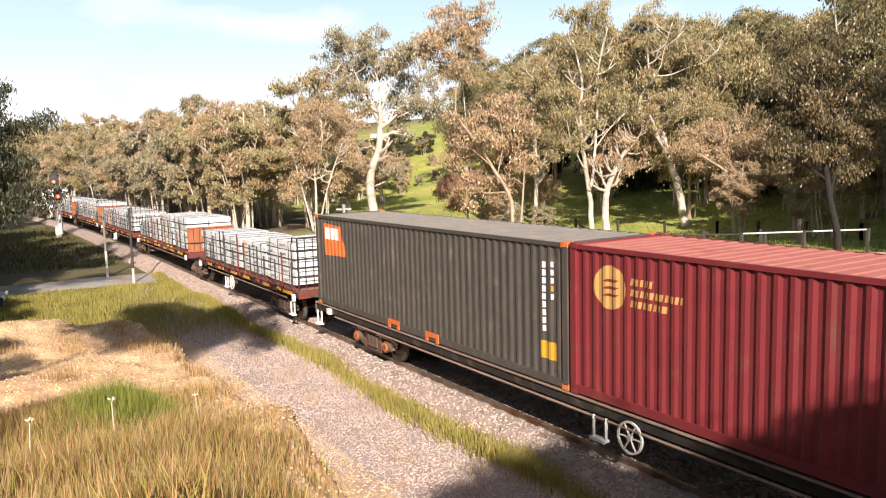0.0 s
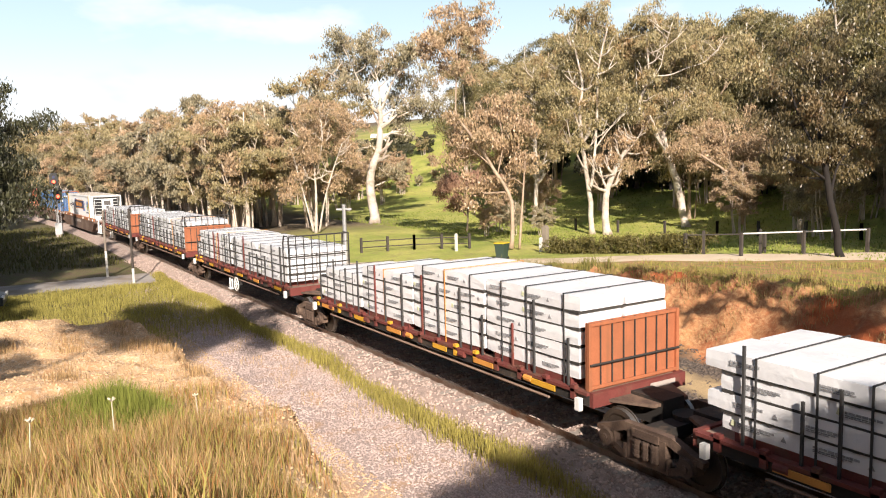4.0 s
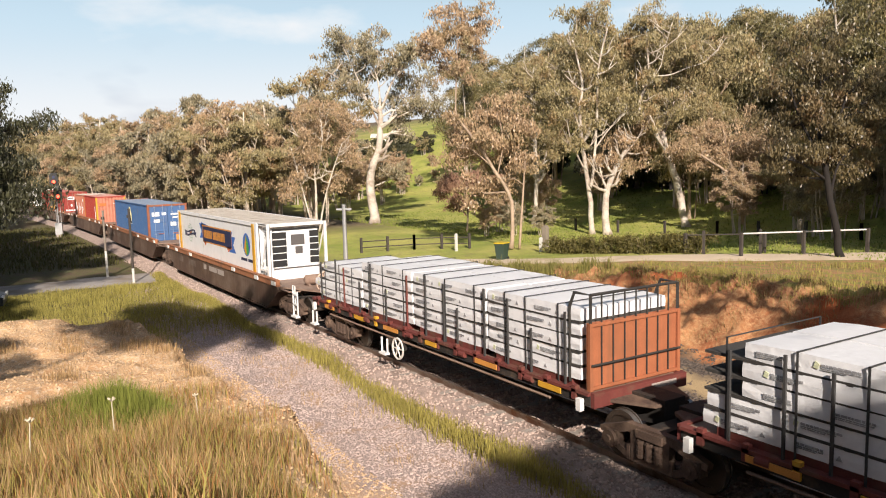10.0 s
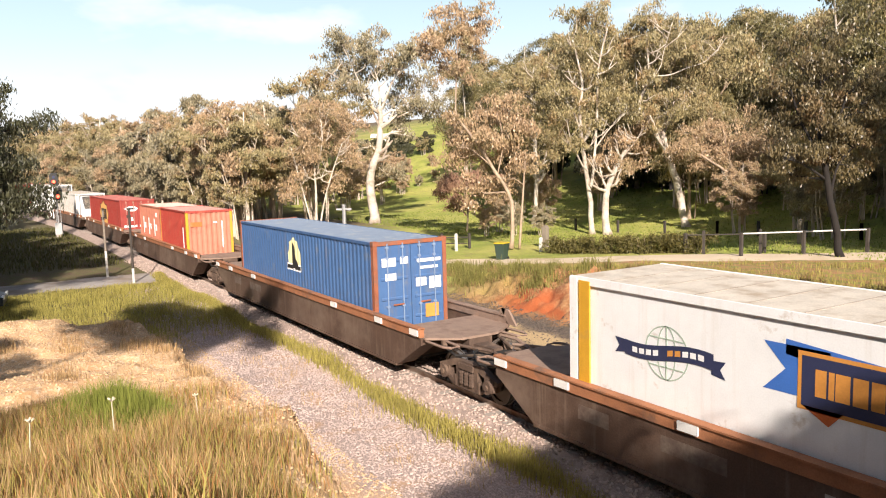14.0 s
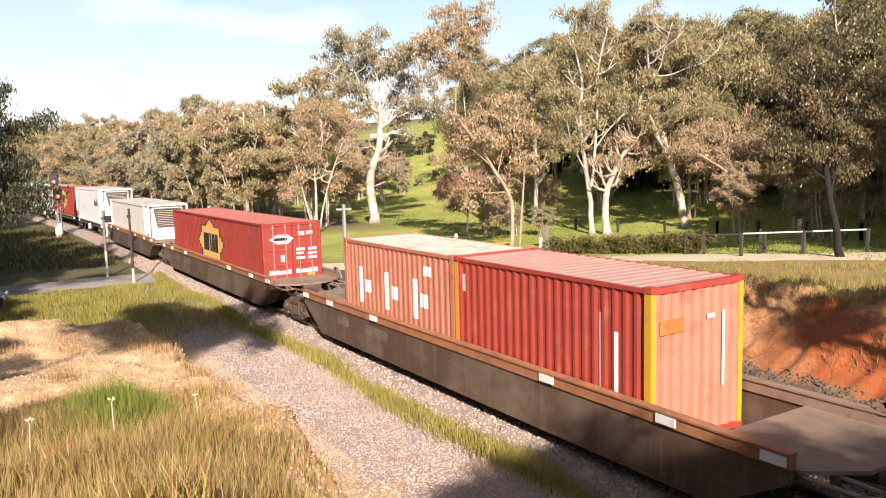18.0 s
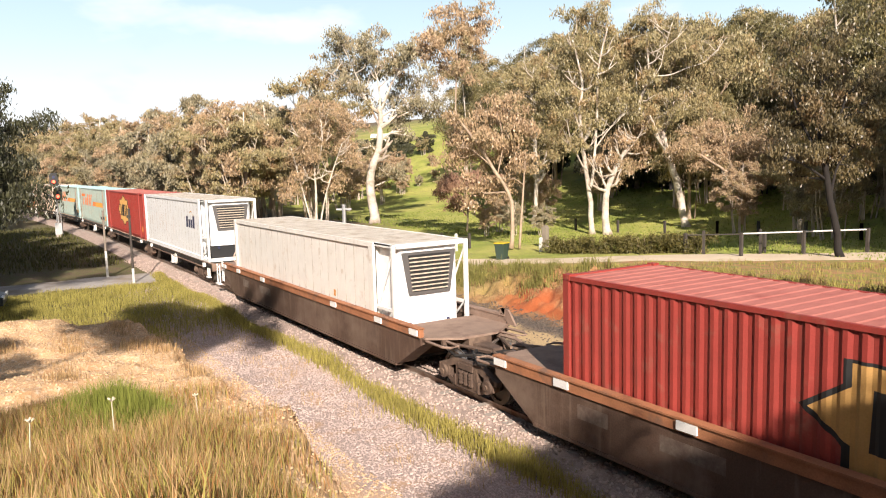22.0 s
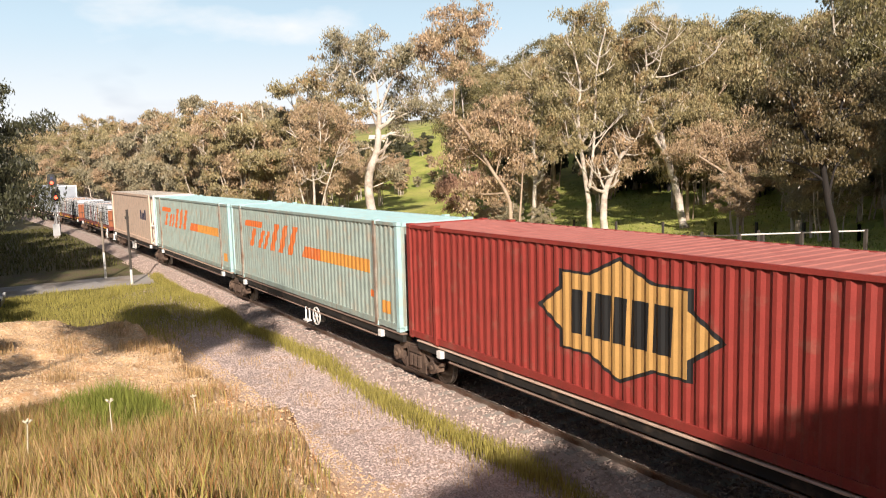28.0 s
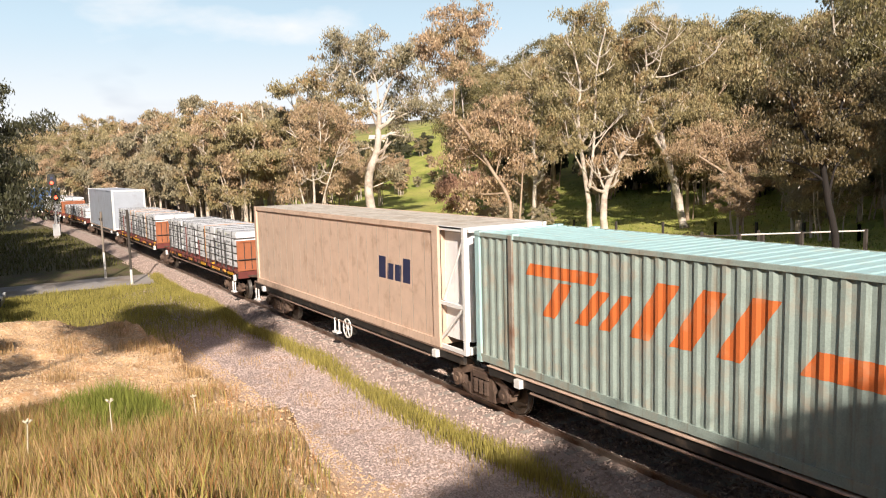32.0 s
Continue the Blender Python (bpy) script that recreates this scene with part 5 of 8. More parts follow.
def timber_wagon(label, u0, u1, bogies, bulkhead, rack, layers, seed, handwheel=None, couple=(False, False), messy=False, load=True, rows=None, pitch=0.31, stagger=0.0):
    """A flat wagon with a load of wrapped timber packs; u0, u1: the load's front and rear."""
    r = random.Random(seed)
    f0, f1 = u0 + 0.32, u1 - 0.30
    c, half = (f0 + f1) / 2, (f0 - f1) / 2
    w = thing("timber_wagon", label, "wagon", "timber wagons of the train")
    for sy in (-1, 1):
        y = sy * 1.22
        part("side_sill", Geo().box(-half, half, y - 0.05, y + 0.05, 0.98, 1.17), DARK_IRON, w)
        part("deck_edge", Geo().box(-half, half, y - 0.10, y + 0.06, 1.17, 1.23), RUST_RED, w)
        part("truss_rail", Geo().tube([(-half + 1.2, y, 0.84), (half - 1.2, y, 0.84)], 0.028, 6), DECK_DUST, w)
        for k in range(16):
            x = -half + 0.4 + k * (2 * half - 0.8) / 15
            part("stake_pocket", Geo().box(x - 0.06, x + 0.06, sy * 1.27 - 0.05, sy * 1.27 + 0.05, 1.03, 1.30), RUST_RED if r.random() < 0.88 else YELLOW, w)
            if k % 3 == 1:
                part("winch", Geo().disc((x + 0.3, sy * 1.30, 1.12), "x", 0.07, 0.24, 10), RUST_RED if r.random() < 0.85 else AMBER, w)
    for k in range(6):
        x = -half + 1.1 + k * (2 * half - 2.6) / 5 + r.uniform(-0.3, 0.3)
        part("edge_panel", Geo().box(x, x + r.uniform(0.5, 0.9), -1.345, -1.325, 1.05, 1.16), YELLOW if k % 2 else AMBER, w, "yellow-painted edge panel")
    part("deck", Geo().box(-half, half, -1.17, 1.17, 1.12, 1.19), DECK_DUST, w)
    part("centre_sill", Geo().box(-half - 0.9, half + 0.9, -0.28, 0.28, 0.62, 1.12), DARK_IRON, w)
    for sx in (-1, 1):
        part("headstock", Geo().box(min(sx * half, sx * (half + 0.1)), max(sx * half, sx * (half + 0.1)), -1.25, 1.25, 0.95, 1.23), RUST_RED, w)
        part("end_platform", Geo().prism([(sx * half, -0.9), (sx * (half + 0.85), -0.45), (sx * (half + 0.85), 0.45), (sx * half, 0.9)], "z", 1.0, 1.06), BOGIE_BROWN, w)
        for sy in (-1, 1):
            part("corner_bracket", Geo().box(sx * (half - 0.2) - 0.06, sx * (half - 0.2) + 0.06, sy * 1.34 - 0.05, sy * 1.34 + 0.05, 0.86, 1.10), WHITE_IRON, w)
    for b in bogies:
        add_bogie(w, b - c, b)
    fx = half - 0.10
    top = 1.23 + 0.405 * layers
    if bulkhead:
        z1 = 2.52
        bk = part("bulkhead", Geo().box(fx - 0.05, fx + 0.01, -1.21, 1.21, 1.22, z1), ORANGE_BULK, w, "orange-brown sheet bulkhead")
        for y in (-1.18, 1.18):
            part("bulkhead_post", Geo().box(fx, fx + 0.06, y - 0.04, y + 0.04, 1.22, z1), ORANGE_BULK, bk)
        for y in (-0.9, -0.6, -0.3, 0.0, 0.3, 0.6, 0.9):
            part("bulkhead_bar", Geo().tube([(fx + 0.03, y, 1.24), (fx + 0.03, y, z1)], 0.017, 5), STEEL_TUBE, bk)
        for z in (1.28, z1 - 0.04):
            part("bulkhead_rail", Geo().box(fx, fx + 0.05, -1.2, 1.2, z - 0.03, z + 0.03), ORANGE_BULK, bk)
        part("bulkhead_rail", Geo().tube([(fx + 0.07, -1.2, 1.72), (fx + 0.07, 1.2, 1.72)], 0.024, 6), STEEL_TUBE, bk, "dark steel cross bar")
        part("number_panel", Geo().box(half + 0.1, half + 0.106, 0.25, 0.95, 1.06, 1.16), GREYTEXT, w)
    if rack:
        z1 = 3.05
        g = Geo()
        for y in (-1.17, 1.17):
            g.tube([(fx - 0.55, y, 1.3), (fx - 0.55, y, z1 - 0.28), (fx - 0.42, y, z1), (fx + 0.02, y, z1), (fx + 0.02, y, 1.3)], 0.032, 6)
        g.tube([(fx + 0.02, -1.17, z1), (fx + 0.02, 1.17, z1)], 0.03, 6)
        part("load_rack", g, STEEL_TUBE, w, "dark steel tube end rack")
        for k in range(7):
            y = -0.9 + k * 0.3
            part("rack_bar", Geo().tube([(fx + 0.03, y, 1.3 if not bulkhead else 2.5), (fx + 0.03, y, z1)], 0.018, 5), STEEL_TUBE, w)
        if not bulkhead:
            for k in range(1, 5):
                part("rack_bar", Geo().tube([(fx + 0.04, -1.17, 1.3 + 0.36 * k), (fx + 0.04, 1.17, 1.3 + 0.36 * k)], 0.018, 5), STEEL_TUBE, w)
    if handwheel is not None:
        x = handwheel - c
        part("handwheel", HANDWHEEL, CREAM, w, "pale spoked brake handwheel", at=pose(x, -1.36, 0.66))
        part("step", STEP, WHITE_IRON, w, "white shunter's step", at=pose(x - 0.75, -1.36, 0.40))
        part("brake_hanger", Geo().box(x - 0.85, x + 0.1, -1.22, -1.14, 0.6, 0.98), DARK_IRON, w)
    for flag, sx in zip(couple, (1, -1)):
        if flag:
            part("coupler", COUPLER, DARK_IRON, w, at=pose(sx * (half + 1.0), 0, 0, 0, 0, 0 if sx > 0 else 180))
            part("step", STEP, WHITE_IRON, w, "white corner step", at=pose(sx * (half - 0.25), -1.36, 0.40))
    under_gear(w, -0.4, seed)
    ride(w, c, max(3.0, half - 1))
    if not load:
        return w, c, half
    # the load: packs in white wrap, in layers, bound with webbing
    ld = thing("timber_load", "strapped stack of white-wrapped sawn timber packs on a flat wagon", "timber", "timber loads of the train")
    x_rear, x_front = u1 - c, u0 - c
    cuts = 4
    lens = [r.uniform(0.85, 1.15) for _ in range(cuts)]
    tot = sum(lens)
    edges = [x_rear]
    for q in lens:
        edges.append(edges[-1] + (x_front - x_rear) * q / tot)
    for i in range(cuts):
        nl = rows[i] if rows else layers + (1 if layers > 3 else 0)
        for j in range(nl):
            ph = pitch - 0.034
            z0 = 1.36 + j * pitch
            for sy in (-1, 1):
                a, b = edges[i] + 0.02 + r.uniform(0, 0.05), edges[i + 1] - 0.02 - r.uniform(0, 0.05)
                a += stagger * (i == 0 and j > 1)
                if i == 0:
                    a -= r.uniform(-0.1, 0.35) * (j % 2)
                y0, y1 = (0.02, 1.17 + r.uniform(-0.02, 0.02))
                lo, hi = (y0, y1) if sy > 0 else (-y1, -y0)
                g = Geo()
                # soft, slightly bulging wrapped block
                n = 6
                vs, fs = [], []
                for q in range(n + 1):
                    x = a + (b - a) * q / n
                    e = 0.0 if q not in (0, n) else 0.018
                    dz = r.uniform(-0.008, 0.008) - (r.uniform(0.05, 0.16) if messy and j == nl - 1 and q % 2 else 0)
                    vs += [(x, lo + e, z0 + e), (x, hi - e, z0 + e), (x, hi - e * 0.5 + r.uniform(-0.008, 0.008), z0 + ph * 0.5), (x, hi - e - 0.01, z0 + ph - e + dz), (x, lo + e + 0.01, z0 + ph - e + dz), (x, lo + e * 0.5 - r.uniform(-0.008, 0.008), z0 + ph * 0.5)]
                for q in range(n):
                    for k in range(6):
                        fs.append((q * 6 + k, q * 6 + (k + 1) % 6, (q + 1) * 6 + (k + 1) % 6, (q + 1) * 6 + k))
                fs += [tuple(range(6))[::-1], tuple(range(n * 6, n * 6 + 6))]
                g.add(vs, fs)
                pk = part("timber_pack", g, WRAP, ld)
                if sy < 0:
                    x0 = a + r.uniform(0.15, 0.5)
                    while x0 < b - 0.75:
                        g, wd, zp = Geo(), r.uniform(0.42, 0.6), z0 + ph * r.uniform(0.42, 0.55)
                        yp = -y1 - 0.013
                        for q, (hh, cut) in enumerate(((0.032, 0.0), (0.016, 0.12), (0.012, 0.35))):
                            zq = zp + (0.0, -0.028, -0.05)[q]
                            xq = x0
                            while xq < x0 + wd * (1 - cut):
                                wq = r.uniform(0.03, 0.09)
                                g.box(xq, xq + wq, yp, yp + 0.008, zq, zq + hh)
                                xq += wq + 0.012
                        part("print_bar", g, INK, pk)
                        if r.random() < 0.6:
                            xt = x0 + wd + 0.18
                            part("print_mark", Geo().prism([(xt, zp - 0.05), (xt + 0.09, zp - 0.05), (xt + 0.045, zp + 0.03)], "y", yp, yp + 0.008), INK, pk)
                        if r.random() < 0.35:
                            part("print_mark", Geo().prism([(x0 - 0.12, zp - 0.03), (x0 - 0.05, zp - 0.05), (x0 - 0.03, zp + 0.03), (x0 - 0.09, zp + 0.06)], "y", yp, yp + 0.008), LIME, pk, "yellow-green print mark")
                        x0 += wd + r.uniform(0.5, 1.0)
            if j < nl - 1:
                for q in range(5):
                    b0 = edges[i] + 0.25 + q * (edges[i + 1] - edges[i] - 0.5) / 4
                    part("bearer", Geo().box(b0 - 0.045, b0 + 0.045, -1.17, 1.17, z0 + ph - 0.012, z0 + pitch + 0.004), BEARER_GAP_SHADE, ld)
                # dark strip fills the gap, standing in for shade between the layers
                part("spacer_board", Geo().box(edges[i] + 0.06, edges[i + 1] - 0.06, -1.165, 1.165, z0 + ph - 0.008, z0 + pitch + 0.002), BEARER_GAP_SHADE, ld)
        # webbing over this run of packs
        zt = 1.36 + nl * pitch - 0.02
        for q in (0.18, 0.5, 0.82):
            x = edges[i] + (edges[i + 1] - edges[i]) * q + r.uniform(-0.15, 0.15)
            if x > x_front - 0.2:
                continue
            st = Geo()
            for y in (-1.205, 1.195):
                st.box(x - 0.017, x + 0.017, y, y + 0.012, 1.05, zt + 0.01)
            st.box(x - 0.017, x + 0.017, -1.205, 1.205, zt + 0.0, zt + 0.012)
            part("webbing_strap", st, AMBER if r.random() < 0.12 else WEB, ld)
    for b0 in range(4):
        part("deck_bearer", Geo().box(edges[b0] + 0.3, edges[b0 + 1] - 0.3, -1.15, 1.15, 1.19, 1.37), RUST_RED, ld)
    for k in range(14):
        x = x_rear + 0.4 + k * (x_front - x_rear - 0.8) / 13 + r.uniform(-0.2, 0.2)
        hgt = r.choice((0.9, 1.2, 1.4, 1.5)) * (layers / 4)
        part("stake", Geo().box(x - 0.02, x + 0.02, -1.25, -1.21, 1.15, 1.25 + hgt), r.choice((WEB, WEB, WEB, WEB, RUST_RED)), ld)
    ride(ld, c, max(3.0, half - 1))
    return w, c, half


# ---- train: the consist, from the front ----
def load_on(wagon, box, u_mid, z):
    _, c, half = wagon
    ride(box, c, max(3.0, half - 2), u_mid - c, z)


def star(scale, dx, dz):
    q = [(-2.1, 0), (-1.5, 0.40), (-1.5, 0.72), (-0.75, 0.72), (0, 1.06), (0.75, 0.72), (1.5, 0.72), (1.5, 0.40)]
    q = q + [(-x, -z) for x, z in q]
    return [(dx + x * scale, dz + z * scale) for x, z in q]


def star_badge(wall, dx, dz):
    """A golden star panel edged in black, with plain dark blocks across it."""
    wall.paint(star(1.07, dx, dz), BLACK, "logo_outline")
    wall.paint(star(1.0, dx, dz), GOLD, "logo_panel", "golden star-shaped painted panel", 0.003)
    x = dx - 1.25
    for w in (0.30, 0.13, 0.38, 0.30, 0.40, 0.42):
        wall.bar(x, x + w, dz - 0.42, dz + 0.42, BLACK, 0.006, 0.04, "logo_block")
        x += w + 0.10


def slant_badge(wall, dx, dz):
    """Slanted orange blocks and a long amber band."""
    for q in ([(-4.7, 0.38), (-4.55, 0.62), (-2.6, 0.62), (-2.72, 0.38)], [(-4.2, -0.40), (-3.8, -0.40), (-3.3, 0.32), (-3.7, 0.32)],
              [(-3.25, -0.40), (-2.9, -0.40), (-2.3, 0.30), (-2.65, 0.30)], [(-2.6, -0.40), (-2.3, -0.40), (-1.75, 0.30), (-2.05, 0.30)],
              [(-1.85, -0.40), (-1.4, -0.40), (-0.75, 0.62), (-1.2, 0.62)],
              [(-0.95, -0.40), (-0.5, -0.40), (0.15, 0.62), (-0.3, 0.62)], [(-0.05, -0.40), (0.4, -0.40), (1.05, 0.62), (0.6, 0.62)]):
        wall.paint([(dx + x, dz + z) for x, z in q], ORANGE, "logo_block", "orange slanted paint block")
    wall.paint([(dx + 1.35, dz - 0.36), (dx + 2.9, dz - 0.36), (dx + 2.9, dz + 0.02), (dx + 1.6, dz + 0.02)], ORANGE, "logo_band")
    wall.bar(dx + 2.9, dx + 6.45, dz - 0.36, dz + 0.02, AMBER, name="logo_band")


def build_train():
    # lead wagon: two forty-foot boxes
    w = flat_wagon("dark container flat wagon under two forty-foot boxes", 1.9, -23.35, (-19.5, -2.2), handwheel=-9.26, couple=(False, True))
    box, wall = container("dark grey corrugated container with an orange corner badge", 12.19, 2.896, GREY_BOX, ROOF_GREY, "wall", "doors", casting_m=ORANGE)
    load_on(w, box, -16.99, 1.1)
    wall.paint([(-5.6, 2.64), (-4.3, 2.58), (-3.9, 1.68), (-5.45, 1.62)], ORANGE, "logo_panel", "orange badge with a white block")
    for x, wd in ((-5.42, 0.30), (-5.06, 0.30), (-4.70, 0.30)):
        wall.bar(x, x + wd, 2.14, 2.50, WHITE, 0.003, name="logo_block")
    for k in range(9):
        wall.bar(5.32, 5.40, 1.05 + k * 0.16, 1.17 + k * 0.16, WHITE, name="code_bar")
    for k in range(5):
        wall.bar(5.58, 5.64, 1.72 + k * 0.16, 1.83 + k * 0.16, AMBER if k == 1 else WHITE, name="code_bar")
    wall.bar(5.26, 5.74, 0.50, 0.86, YELLOW, name="warning_panel", label="yellow warning panel")
    for x in (-1.26, 0.74):
        part("fork_pocket", Geo().box(x, x + 0.62, -1.236, -1.215, 0.13, 0.25).box(x, x + 0.12, -1.236, -1.215, 0.0, 0.13).box(x + 0.5, x + 0.62, -1.236, -1.215, 0.0, 0.13), ORANGE, box, "orange fork pocket frame")
    for u in (-20.42, -18.58):
        part("axle_cover", Geo().disc((u - w[1], -1.17, 0.46), "y", 0.13, 0.06, 14), ORANGE, w[0], "orange axle-box cover")
    box, wall = container("maroon corrugated container with a gold round badge", 12.19, 2.896, MAROON, FADED_RED, "doors", "wall", front_m=MAROON)
    load_on(w, box, -4.72, 1.1)
    wall.paint([(-5.08 + 0.40 * math.cos(k * math.pi / 12), 2.16 + 0.40 * math.sin(k * math.pi / 12)) for k in range(24)], GOLD, "logo_panel", "round gold badge")
    for k in range(3):
        wall.bar(-5.25, -4.95, 2.0 + k * 0.13, 2.05 + k * 0.13, MAROON, 0.003, 0.1, "logo_block")
    rp = random.Random(8)
    for k, wd in ((0, 0.45), (1, 1.15), (2, 0.75)):
        x = -4.6
        while x < -4.6 + wd:
            wq = rp.uniform(0.05, 0.10)
            wall.bar(x, x + wq, 2.26 - k * 0.19, 2.38 - k * 0.19, GOLD, slant=0.02, name="print_bar")
            x += wq + 0.035
    # timber wagons, joined over shared bogies
    timber_wagon("rust-red flat wagon with a tube end rack under timber", -25.2, -37.4, (-26.9, -38.95), False, True, 4, 21, handwheel=-32.3, couple=(True, False), rows=(4, 4, 4, 5))
    timber_wagon("rust-red flat wagon with an orange bulkhead under timber", -40.5, -53.0, (-54.2,), True, False, 4, 22, rows=(3, 4, 5, 5), pitch=0.33, stagger=0.5)
    timber_wagon("rust-red flat wagon with a tube rack under low timber", -55.95, -68.4, (-69.45,), False, True, 4, 23, handwheel=-61.6, rows=(4, 4, 4, 4), stagger=0.55)
    timber_wagon("rust-red flat wagon with bulkhead and tube rack", -71.0, -83.5, (-84.65,), True, True, 4, 24, rows=(5, 5, 5, 5), pitch=0.295, stagger=0.7)
    timber_wagon("rust-red flat wagon with bulkhead and tube rack, last of the set", -86.25, -98.8, (-97.4,), True, True, 4, 25, handwheel=-93.2, couple=(False, True), rows=(4, 5, 5, 5), pitch=0.285, stagger=0.35)
    # well wagons
    w = well_wagon("grimy brown well wagon with a handwheel end", -102.27, -119.85, "end", "joint")
    box, wall = reefer("white refrigerated container with banner and drop badge", 14.0, 2.9, WHITE, ROOF_DUST, "panels")
    load_on(w, box, -110.6, 0.48)
    wall.paint([(-2.55, 2.28), (2.05, 1.78), (2.6, 2.45), (2.05, 2.1), (-2.55, 2.5)], RIBBON, "ribbon")
    wall.paint([(-2.9, 1.72), (-1.9, 1.72), (-1.9, 2.42), (-2.9, 2.42), (-2.55, 2.07)], RIBBON, "ribbon", "blue ribbon tail")
    wall.paint([(2.9, 1.42), (1.9, 1.42), (1.9, 2.12), (2.9, 2.12), (2.55, 1.77)], RIBBON, "ribbon", "blue ribbon tail")
    wall.bar(-2.3, 2.3, 1.62, 2.32, NAVY, 0.006, name="banner", label="navy banner with orange blocks")
    wall.paint([(-2.3, 1.62), (-1.7, 1.62), (-1.9, 1.40)], ORANGE, "ribbon_fold", lift=0.004)
    wall.paint([(2.3, 1.62), (1.5, 1.62), (1.8, 1.40)], ORANGE, "ribbon_fold", lift=0.004)
    x = -2.1
    for wd in (0.2, 0.1, 0.25, 0.25, 0.22, 0.25, 0.22, None, 0.2, 0.22, 0.25, 0.25, 0.2, 0.22, 0.25, 0.22, 0.2):
        if wd is None:
            x += 0.15
            continue
        wall.bar(x, x + wd * 0.8, 1.78, 2.16, AMBER, 0.009, name="banner_block")
        x += wd * 0.95
    circ = lambda cx, cz, rx, rz, n=26: [(cx + rx * math.cos(k * 2 * math.pi / n), cz + rz * math.sin(k * 2 * math.pi / n)) for k in range(n)]
    wall.paint(circ(4.38, 1.93, 0.47, 0.47), RIBBON, "logo_panel", "round blue badge with a yellow and green drop")
    drop = [(4.38, 2.34), (4.18, 2.05), (4.06, 1.77), (4.15, 1.58), (4.38, 1.50), (4.61, 1.58), (4.70, 1.77), (4.58, 2.05)]
    wall.paint(drop, YELLOW, "logo_drop", lift=0.004)
    wall.paint([p for p in drop if p[0] >= 4.38], LEAFGREEN, "logo_drop_half", lift=0.008)
    x = 3.6
    for wd in (0.8, 0.67):
        wall.bar(x, x + wd, 1.24, 1.36, NAVY, name="print_bar")
        x += wd + 0.12
    globe = mat("pale_green_mark", (0.42, 0.52, 0.42), 0.6)

    def ring(cx, cz, rx, rz, t=0.022, n=32):
        for k in range(n):
            a, b = 2 * math.pi * k / n, 2 * math.pi * (k + 1) / n
            yield [(cx + rx * math.cos(a), cz + rz * math.sin(a)), (cx + rx * math.cos(b), cz + rz * math.sin(b)),
                   (cx + (rx - t) * math.cos(b), cz + (rz - t) * math.sin(b)), (cx + (rx - t) * math.cos(a), cz + (rz - t) * math.sin(a))]

    gl = Geo()
    for rx in (0.46, 0.20):
        for q in ring(-4.7, 1.85, rx, 0.46):
            gl.add([(x, wall.y - 0.006, z) for x, z in q], [(0, 1, 2, 3)])
    for dz, hw in ((0.24, 0.39), (-0.24, 0.39), (0.0, 0.46)):
        gl.box(-4.7 - hw, -4.7 + hw, wall.y - 0.007, wall.y - 0.002, 1.85 + dz - 0.011, 1.85 + dz + 0.011)
    gl.box(-4.711, -4.689, wall.y - 0.007, wall.y - 0.002, 1.39, 2.31)
    part("logo_globe", gl, globe, box, "pale green globe of thin painted rings")
    wave = lambda x: 1.85 + 0.07 * math.sin((x + 4.7) * 2.6)
    for k in range(12):
        x0, x1 = -5.62 + k * 0.155, -5.62 + (k + 1) * 0.155
        wall.paint([(x0, wave(x0) - 0.13), (x1, wave(x1) - 0.13), (x1, wave(x1) + 0.13), (x0, wave(x0) + 0.13)], NAVY, "ribbon", lift=0.008)
        if k not in (0, 5, 11):
            wall.paint([(x0 + 0.02, wave(x0) - 0.045), (x1 - 0.02, wave(x1) - 0.045), (x1 - 0.02, wave(x1) + 0.05), (x0 + 0.02, wave(x0) + 0.05)], AMBER if 4 < k < 8 else WHITE, "ribbon_block", lift=0.012)
    for sx in (-1, 1):
        xe = -4.7 + sx * 0.9
        wall.paint([(xe, 1.70), (xe + sx * 0.26, 1.66), (xe + sx * 0.16, 1.80), (xe + sx * 0.26, 1.94), (xe, 1.92)], NAVY, "ribbon_tail", lift=0.004)
    wall.bar(-2.36, 2.36, 1.56, 2.38, AMBER, 0.004, name="banner_edge", label="thin orange border")
    for x in (-6.6, 5.45):
        part("lift_strap", Geo().box(x - 0.14, x + 0.14, -1.27, -1.235, 0.7, 2.84), YELLOW, box, "yellow lifting strap plate")
    wall.bar(-1.9, -0.6, 2.70, 2.76, YELLOW, -0.02, name="edge_mark")
    w1 = w[0]
    for x, wd in ((-1.35, 0.45), (-0.4, 1.25), (1.0, 0.95)):
        part("painted_mark", Geo().box(x, x + wd, -1.386, -1.382, 0.80, 1.03), GREYTEXT, w1)

    w = well_wagon("grimy brown well wagon under a blue box", -123.05, -141.15, "joint", "joint")
    box, wall = container("blue corrugated container with orange end posts and a pale dome badge", 12.19, 2.896, BLUE, ROOF_BLUE, "doors", "wall", post_m=mat("orange_brown_post", (0.30, 0.10, 0.05), 0.75, var=0.3, dirt=(0.16, 0.11, 0.09), dirt_amt=0.4), front_m=None, rod_m=BLUE_DUST)
    load_on(w, box, -131.95, 0.48)
    wall.paint([(-0.68, 1.5), (0.42, 1.5), (0.44, 2.0), (0.28, 2.4), (-0.13, 2.6), (-0.54, 2.4), (-0.7, 2.0)], PALEYELLOW, "logo_panel", "pale yellow dome badge")
    wall.paint([(-0.35, 1.5), (0.25, 1.5), (-0.0, 2.0), (-0.2, 2.45), (-0.32, 2.0)], BLACK, "logo_wedge", lift=0.004)
    for x, wd in ((-0.82, 0.6), (-0.18, 0.65)):
        wall.bar(x, x + wd, 1.42, 1.66, WHITE, 0.003, name="logo_block")
